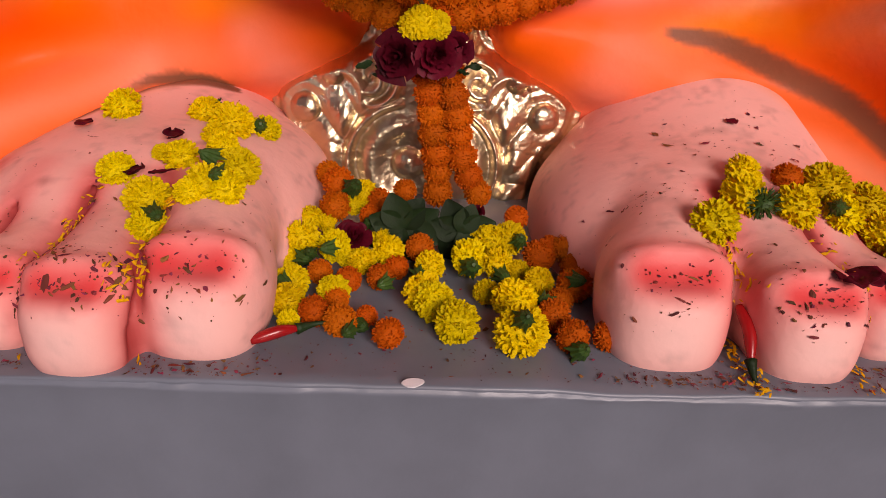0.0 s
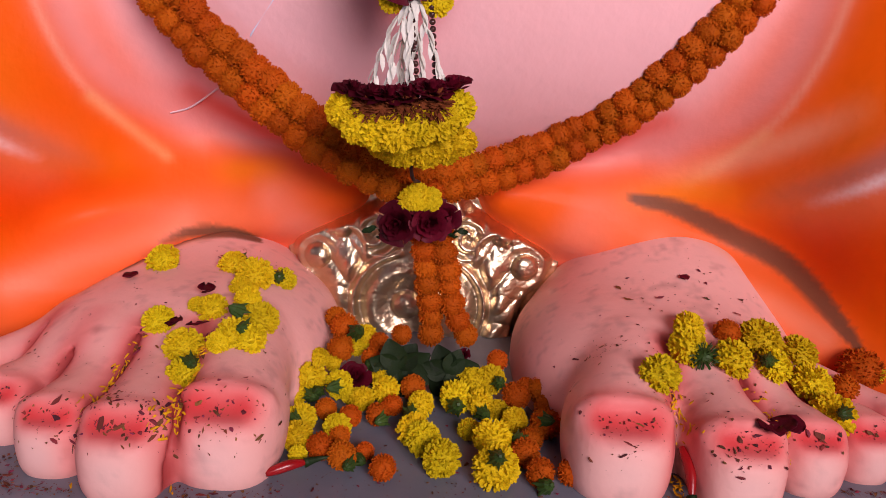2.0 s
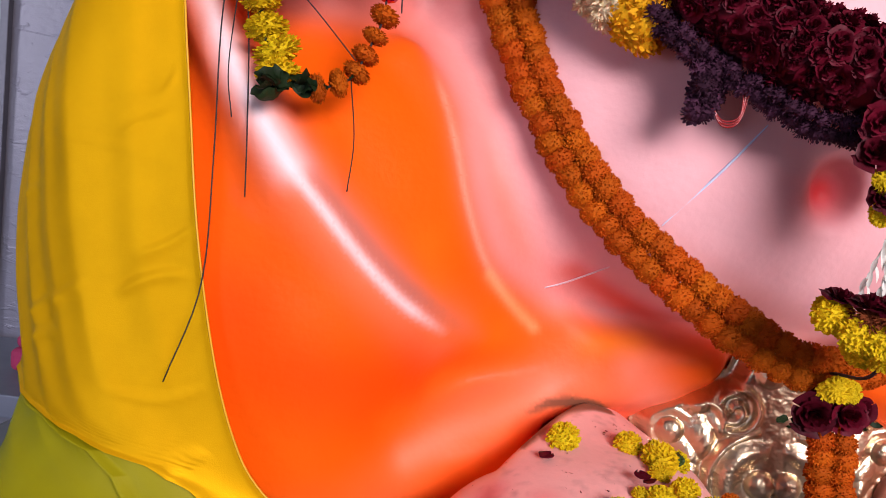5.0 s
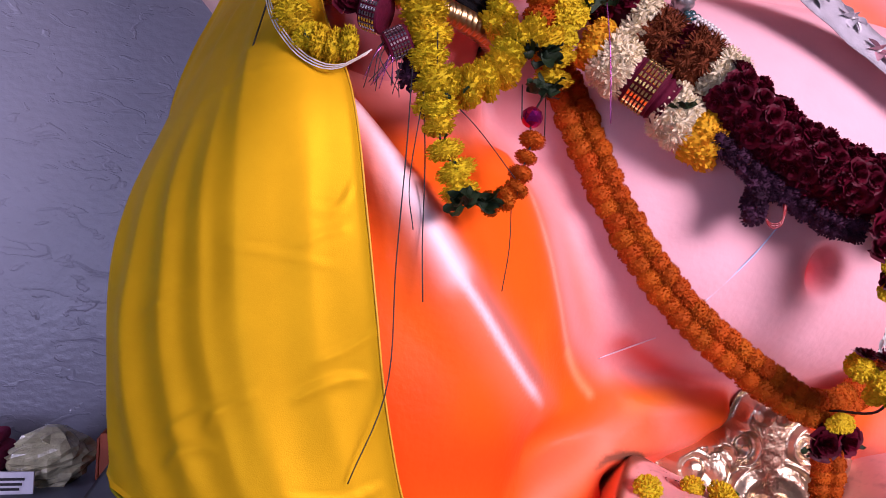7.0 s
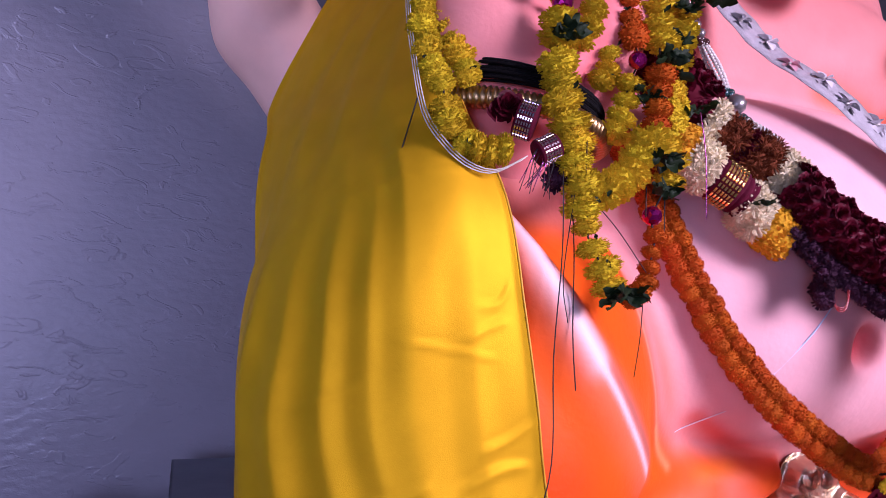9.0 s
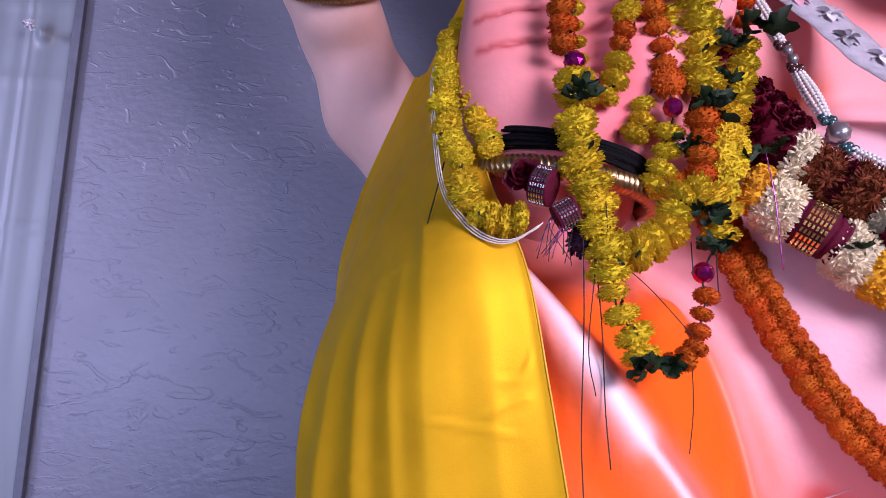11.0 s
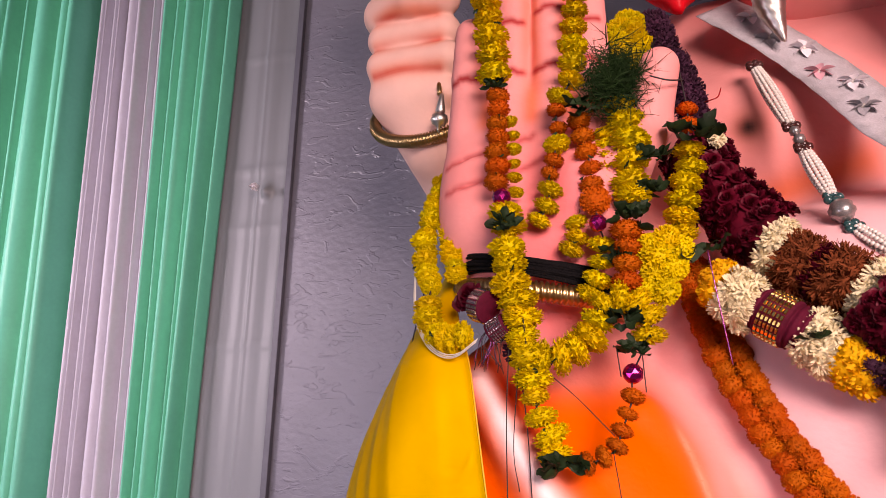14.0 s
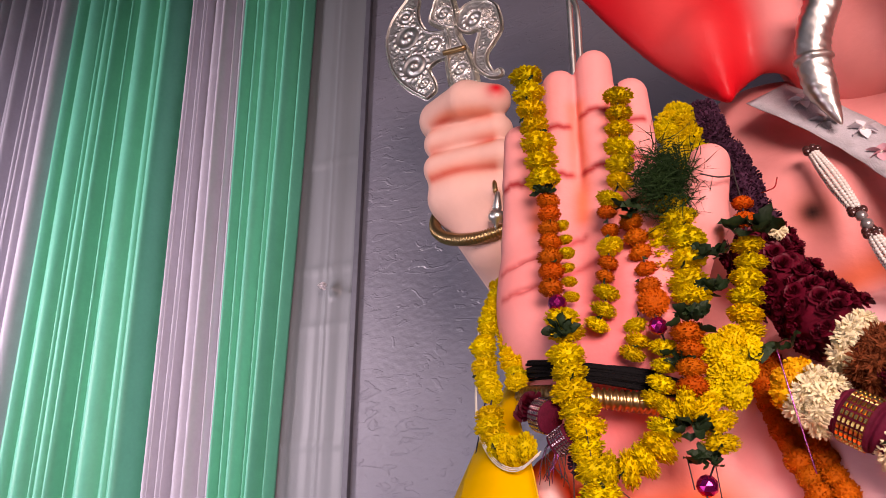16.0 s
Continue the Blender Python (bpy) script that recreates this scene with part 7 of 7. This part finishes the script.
def axe():
    g = thing("ceremonial_axe", "chased silver ceremonial axe held above the raised fist", "axe")
    blade = [(-1.915, 3.622), (-2.011, 3.708), (-2.078, 3.802), (-2.114, 3.916), (-2.12, 4.029), (-2.088, 4.114), (-2.035, 4.175), (-1.965, 4.235), (-1.937, 4.169), (-1.944, 4.124), (-1.939, 4.058), (-1.903, 3.987), (-1.835, 3.958),
             (-1.80, 3.955), (-1.79, 3.88), (-1.80, 3.807), (-1.856, 3.803), (-1.894, 3.771), (-1.868, 3.697), (-1.868, 3.65)]
    shaft = [(-1.80, 3.807), (-1.795, 3.731), (-1.772, 3.64), (-1.671, 3.61), (-1.682, 3.723), (-1.706, 3.804), (-1.74, 3.891), (-1.752, 3.945), (-1.802, 3.959), (-1.785, 3.88)]
    upper = [(-1.808, 3.962), (-1.872, 4.023), (-1.856, 4.089), (-1.84, 4.13), (-1.79, 4.15), (-1.755, 4.066), (-1.751, 3.956)]
    back = [(-1.743, 4.014), (-1.744, 3.938), (-1.693, 3.892), (-1.644, 3.886), (-1.661, 3.818), (-1.672, 3.719), (-1.618, 3.644), (-1.567, 3.619), (-1.543, 3.634), (-1.559, 3.664), (-1.586, 3.656), (-1.609, 3.704), (-1.606, 3.755), (-1.571, 3.8), (-1.533, 3.86), (-1.541, 3.952), (-1.564, 4.006), (-1.63, 4.05), (-1.70, 4.05)]
    for name, way, eyes, y, thick in (("blade", blade, [(-2.004, 3.981, 0.068), (-1.971, 3.815, 0.066), (-1.868, 3.896, 0.045), (-2.011, 4.101, 0.045), (-1.922, 3.707, 0.036)], 2.0, 0.02),
                                      ("shaft", shaft, [(-1.735, 3.712, 0.040), (-1.72, 3.655, 0.022)], 1.985, 0.03), ("upper_shaft", upper, [(-1.805, 4.035, 0.040), (-1.79, 3.985, 0.02)], 1.985, 0.03),
                                      ("scrolled_back", back, [(-1.66, 3.952, 0.048), (-1.580, 3.900, 0.030), (-1.575, 3.845, 0.022), (-1.60, 3.96, 0.022)], 1.99, 0.02)):
        ob = part(name, relief_sheet(name, way, eyes, y), g)
        ob.modifiers.new("thickness", "SOLIDIFY").thickness = thick
    part("lower_collar", tube_mesh("lower_collar", [(-1.808, 1.97, 3.812), (-1.70, 1.97, 3.805)], 0.012, M_BRASS, 6, 10), g)
    part("pole", tube_mesh("pole", [(-1.73, 2.0, 3.65), (-1.70, 2.02, 3.2)], 0.03, M_SILVER, 8, 12), g)


axe()


def bell_pendant():
    g = thing("pendant", "small tarnished silver bell pendant hanging at the raised fist", "pendant")
    me = lathe("drop", [(0.004, 0.10), (0.012, 0.09), (0.016, 0.06), (0.024, 0.01), (0.020, 0.0), (0.036, -0.012), (0.042, -0.035), (0.034, -0.055), (0.014, -0.066), (0.008, -0.085), (0.002, -0.095)], M_SILVER, 18)
    part("drop", me, g, at=pose(-1.565, 1.87, 2.96, 0, 6, 0) @ Matrix.Scale(0.8, 4))
    part("hook", tube_mesh("hook", [(-1.565, 1.87, 3.035), (-1.57, 1.88, 3.085), (-1.58, 1.95, 3.12)], 0.010, M_BRASS, 10, 8), g)


bell_pendant()


def horn_pendant():
    g = thing("horn_pendant", "chased silver horn-shaped pendant lying on the chest", "pendant")
    c = [(-0.405, 1.44, 3.22), (-0.43, 1.435, 3.15), (-0.463, 1.44, 3.079), (-0.478, 1.45, 3.002), (-0.472, 1.46, 2.909), (-0.449, 1.465, 2.808)]
    n, sides = 90, 22
    p = spline(c, n)
    verts, faces = [], []
    for i in range(n):
        u = i / (n - 1)
        d = Vector(p[min(i + 1, n - 1)] - p[max(i - 1, 0)]).normalized()
        a0 = d.cross(Vector((0, 1, 0))).normalized()
        b0 = d.cross(a0)
        r = 0.046 * (1 - 0.25 * u) * min(1, (1 - u) / 0.28) ** 0.8 + 0.003
        if 0.52 < u < 0.56:
            r *= 1.14
        for k in range(sides):
            t = 2 * math.pi * k / sides
            rr = r * (1 + 0.07 * math.sin(t * 5 + u * 40) * math.sin(u * 55) + 0.03 * math.sin(t * 11))
            verts.append(Vector(p[i]) + rr * (math.cos(t) * a0 + math.sin(t) * b0))
    for i in range(n - 1):
        for k in range(sides):
            a, b = i * sides + k, i * sides + (k + 1) % sides
            faces.append((a, b, b + sides, a + sides))
    faces += [tuple(range(sides))[::-1], tuple(range((n - 1) * sides, n * sides))]
    part("horn", mesh_of("horn", verts, faces, M_SILVER), g)
    part("collar", tube_mesh("collar", [(-0.40, 1.44, 3.235), (-0.405, 1.44, 3.21)], 0.05, M_SILVER, 6, 20), g)


horn_pendant()


def pearl_string():
    g = thing("pearl_string", "bundled pearl strings with dark beads hanging over the chest", "necklace")
    c = [(-0.535, 1.48, 2.775), (-0.505, 1.43, 2.66), (-0.474, 1.385, 2.54), (-0.443, 1.335, 2.41), (-0.408, 1.28, 2.278), (-0.385, 1.255, 2.232), (-0.349, 1.20, 2.178)]
    p = spline(c, 120)
    L = np.r_[0, np.cumsum(np.linalg.norm(np.diff(p, axis=0), axis=1))]
    total = L[-1]

    def at(u):
        return Vector([float(np.interp(u * total, L, p[:, k])) for k in range(3)])

    def bundle(u0, u1, rows, r):
        m = int((u1 - u0) * total / (r * 1.9))
        for k in range(rows):
            for i in range(m + 1):
                u = u0 + (u1 - u0) * i / m
                d = (at(min(1, u + 0.01)) - at(max(0, u - 0.01))).normalized()
                s = d.cross(Vector((0, 1, 0))).normalized()
                w = d.cross(s)
                a = math.pi * k / (rows - 1)
                bulge = 0.011 + 0.006 * math.sin(math.pi * i / m)
                bead(g, B_PEARL, at(u) + s * math.cos(a) * bulge - w * math.sin(a) * bulge * (1 if w.y > 0 else -1), r, "pearl")
    bundle(0.06, 0.36, 6, 0.0052)
    bundle(0.50, 0.70, 6, 0.0052)
    bundle(0.86, 1.0, 5, 0.0056)
    for u, me in ((0.03, B_DARK), (0.375, B_DARK), (0.48, B_DARK), (0.715, B_TEAL), (0.845, B_TEAL)):
        for k in range(5):
            a = 6.283 * k / 5
            bead(g, me, at(u) + Vector((0.013 * math.cos(a), -0.004 + 0.008 * math.sin(a), 0.010 * math.sin(a))), 0.0105)
    ribbed = bead_mesh(M_RIBBED, 1, "ribbed_bead")
    for u, r in ((0.405, 0.013), (0.445, 0.014), (0.775, 0.027)):
        d = (at(min(1, u + 0.01)) - at(u - 0.01)).normalized()
        part("ribbed_bead", ribbed, g, "silver beaded ball", aim(at(u) + Vector((0, -0.01, 0)), d, 0, r))


pearl_string()


def sash():
    g = thing("net_sash", "grey net ribbon sash with white and pink fabric flowers", "sash")
    c = [(-0.60, 1.60, 3.02), (-0.50, 1.545, 2.90), (-0.385, 1.50, 2.75), (-0.32, 1.41, 2.61), (-0.26, 1.32, 2.47), (-0.17, 1.195, 2.337), (-0.03, 1.15, 2.215), (0.12, 1.11, 2.11)]
    n = 90
    p = spline(c, n)
    verts, faces = [], []
    for i in range(n):
        d = Vector(p[min(i + 1, n - 1)] - p[max(i - 1, 0)]).normalized()
        s = d.cross(Vector((0.1, -0.8, 0.55))).normalized()
        for k in range(5):
            verts.append(Vector(p[i]) + s * 0.072 * (k / 2 - 1) + Vector((0, -0.004 + 0.002 * math.sin(i * 0.9 + k), 0)))
    for i in range(n - 1):
        for k in range(4):
            a = i * 5 + k
            faces.append((a, a + 1, a + 6, a + 5))
    r = part("ribbon", mesh_of("ribbon", verts, faces, M_LACE), g)
    r.modifiers.new("thickness", "SOLIDIFY").thickness = 0.002
    petal = leaf_mesh("fabric_petal", M_WHITEPETAL, 6, 0.36, 5)
    pink = leaf_mesh("fabric_petal", M_PINKPETAL, 6, 0.34, 6)
    dusk = leaf_mesh("fabric_petal", M_LACE, 6, 0.36, 7)
    for i, u in enumerate(np.linspace(0.10, 0.97, 13)):
        k = int(u * (n - 1))
        d = Vector(p[min(k + 1, n - 1)] - p[max(k - 1, 0)]).normalized()
        out = Vector((0.05, -0.85, 0.5)).normalized()
        side = d.cross(out).normalized()
        q = Vector(p[k]) + out * 0.008 + side * 0.018 * (1 if i % 2 else -1)
        f = part("fabric_flower", bead_mesh(M_PEARL), g, "fabric flower with a beaded centre", Matrix.Translation(q) @ Matrix.Scale(0.007, 4))
        me = (petal, dusk, petal, pink)[i % 4]
        for j in range(6):
            a = 6.283 * j / 6
            v = (side * math.cos(a) + d * math.sin(a) + out * 0.25).normalized()
            m = v.to_track_quat("Y", "Z").to_matrix().to_4x4()
            pt = part("fabric_petal", me, f)
            pt.matrix_parent_inverse = (Matrix.Translation(q) @ Matrix.Scale(0.007, 4)).inverted()
            pt.matrix_basis = Matrix.Translation(q) @ m @ Matrix.Scale(0.037, 4)


sash()


def hook():
    g = thing("metal_hook", "flat polished steel hook behind the raised fingers", "hook")
    part("strap", tube_mesh("strap", [(-1.085, 1.28, 2.95), (-1.08, 1.28, 3.1), (-1.072, 1.28, 3.30), (-1.075, 1.30, 3.38)], 0.010, M_SILVER, 20, 6), g)
    part("strap", tube_mesh("strap", [(-1.062, 1.27, 2.95), (-1.055, 1.27, 3.12), (-1.05, 1.27, 3.26), (-1.075, 1.29, 3.36)], 0.009, M_SILVER, 20, 6), g)


hook()
# ---- plastic sheet beside the curtains, bags behind the cloth ----
def plastic_sheet():
    verts, faces = [], []
    nx, nz = 90, 260
    for i in range(nx + 1):
        u = i / nx
        x = -3.47 + 0.47 * u
        for j in range(nz + 1):
            z = 7.5 * j / nz
            fold = 0.03 * noise.noise((u * 2.2, z * 0.25, 1)) + 0.006 * noise.noise((u * 7, z * 0.15, 4)) + 0.005 * math.exp(-((u - 0.56) / 0.03) ** 2)
            pinch = 0.05 * math.exp(-((x + 3.135) / 0.03) ** 2 - ((z - 3.2) / 0.03) ** 2)
            fold += sum(0.008 * math.exp(-((z - zc) / 0.02) ** 2) for zc in (2.28, 2.98, 3.35, 4.1))
            verts.append((x + 0.045 * (z - 2.8), 3.03 - fold - pinch + 0.04 * u, z))
    for i in range(nx):
        for j in range(nz):
            a = i * (nz + 1) + j
            faces.append((a, a + nz + 1, a + nz + 2, a + 1))
    ob = new("plastic_sheet", mesh_of("plastic_sheet", verts, faces, M_PLASTIC))
    ob.modifiers.new("thickness", "SOLIDIFY").thickness = 0.002
    tagged(ob, "milky plastic sheet with upright folds beside the curtains", "sheet")
    part("knot", flower_mesh("twist", 26, M_WHITEPETAL, 0.9, width=0.4, length=0.5, core=0.5, seed=31), ob, "small crumpled knot", Matrix.Translation((-3.135, 2.945, 3.2)) @ Matrix.Scale(0.030, 4))


plastic_sheet()
TRIM = bar("wall_trim", -3.010, -2.970, 3.045, 3.078, 0, 7.5, M_TRIM, 0.004)
TRIM.transform(Matrix(((1, 0, 0.045, -0.045 * 2.8), (0, 1, 0, 0), (0, 0, 1, 0), (0, 0, 0, 1))))
tagged(new("trim", TRIM), "dark upright strip where sheet meets wall", "trim", kind="structure")


def bags():
    tagged(new("low_shelf", bar("low_shelf", -3.1, -1.75, 2.3, 3.02, 0.60, 0.69, M_PLATFORM, 0.006)), "low grey shelf behind the platform", "shelf", kind="structure")
    g = thing("plastic_bag", "clear plastic bag filled with pale packets", "bag")
    verts, faces = [], []
    for j in range(15):
        for i in range(22):
            a, v = 2 * math.pi * i / 22, j / 14
            r = 0.15 * (math.sin(math.pi * (0.12 + 0.86 * v)) ** 0.6) * (1 + 0.22 * noise.noise((math.cos(a) * 2, math.sin(a) * 2, v * 5)) + 0.28 * noise.noise((math.cos(a) * 6, math.sin(a) * 6, v * 11)))
            verts.append((-2.09 + 0.95 * r * math.cos(a), 2.66 + 0.8 * r * math.sin(a), 0.69 + 0.21 * v))
    for j in range(14):
        for i in range(22):
            a, b = j * 22 + i, j * 22 + (i + 1) % 22
            faces.append((a, b, b + 22, a + 22))
    faces += [tuple(range(22))[::-1], tuple(range(14 * 22, 15 * 22))]
    part("film", mesh_of("film", verts, faces, M_BAG, False), g)
    part("label", bar("label", -2.22, -2.10, 2.50, 2.51, 0.70, 0.78, M_WHITEPETAL, 0.002), g, "white printed label")
    for k in range(3):
        part("print", bar("print", -2.21, -2.145 + 0.008 * k, 2.496, 2.4985, 0.715 + 0.018 * k, 0.724 + 0.018 * k, M_STEM), g, "dark print line")
    c = thing("carton", "open orange cardboard carton standing on the shelf", "carton")
    part("front", bar("front", -1.925, -1.745, 2.66, 2.668, 0.69, 0.87, M_CARTON, 0.003), c)
    part("side", bar("side", -1.937, -1.927, 2.66, 2.82, 0.69, 0.85, M_CARTON, 0.003), c)
    part("back", bar("back", -1.925, -1.745, 2.812, 2.82, 0.69, 0.84, M_CARTON, 0.003), c)
    part("printed_line", bar("printed_line", -1.87, -1.80, 2.654, 2.6575, 0.77, 0.795, M_STEM), c, "dark printed bar of lettering")
    p = thing("cloth_bundle", "folded magenta cloth lying on the shelf", "cloth")
    part("folds", bar("folds", -2.62, -2.28, 2.55, 2.9, 0.69, 0.79, M_MAGENTA, 0.03), p)
    part("top_fold", bar("top_fold", -2.60, -2.30, 2.57, 2.88, 0.79, 0.84, M_MAGENTA, 0.018), p)


M_BAG = mat("clear_plastic_over_packets", (0.42, 0.38, 0.22), rough=0.25, vary=0.5, scale=26, bump=0.8, bump_scale=30, coat=0.5)
M_CARTON = mat("orange_card", (0.38, 0.06, 0.015), rough=0.65, vary=0.12, scale=12)
M_MAGENTA = mat("magenta_cloth", (0.35, 0.02, 0.08), rough=0.8, vary=0.15, scale=20, bump=0.3, bump_scale=60)
bags()
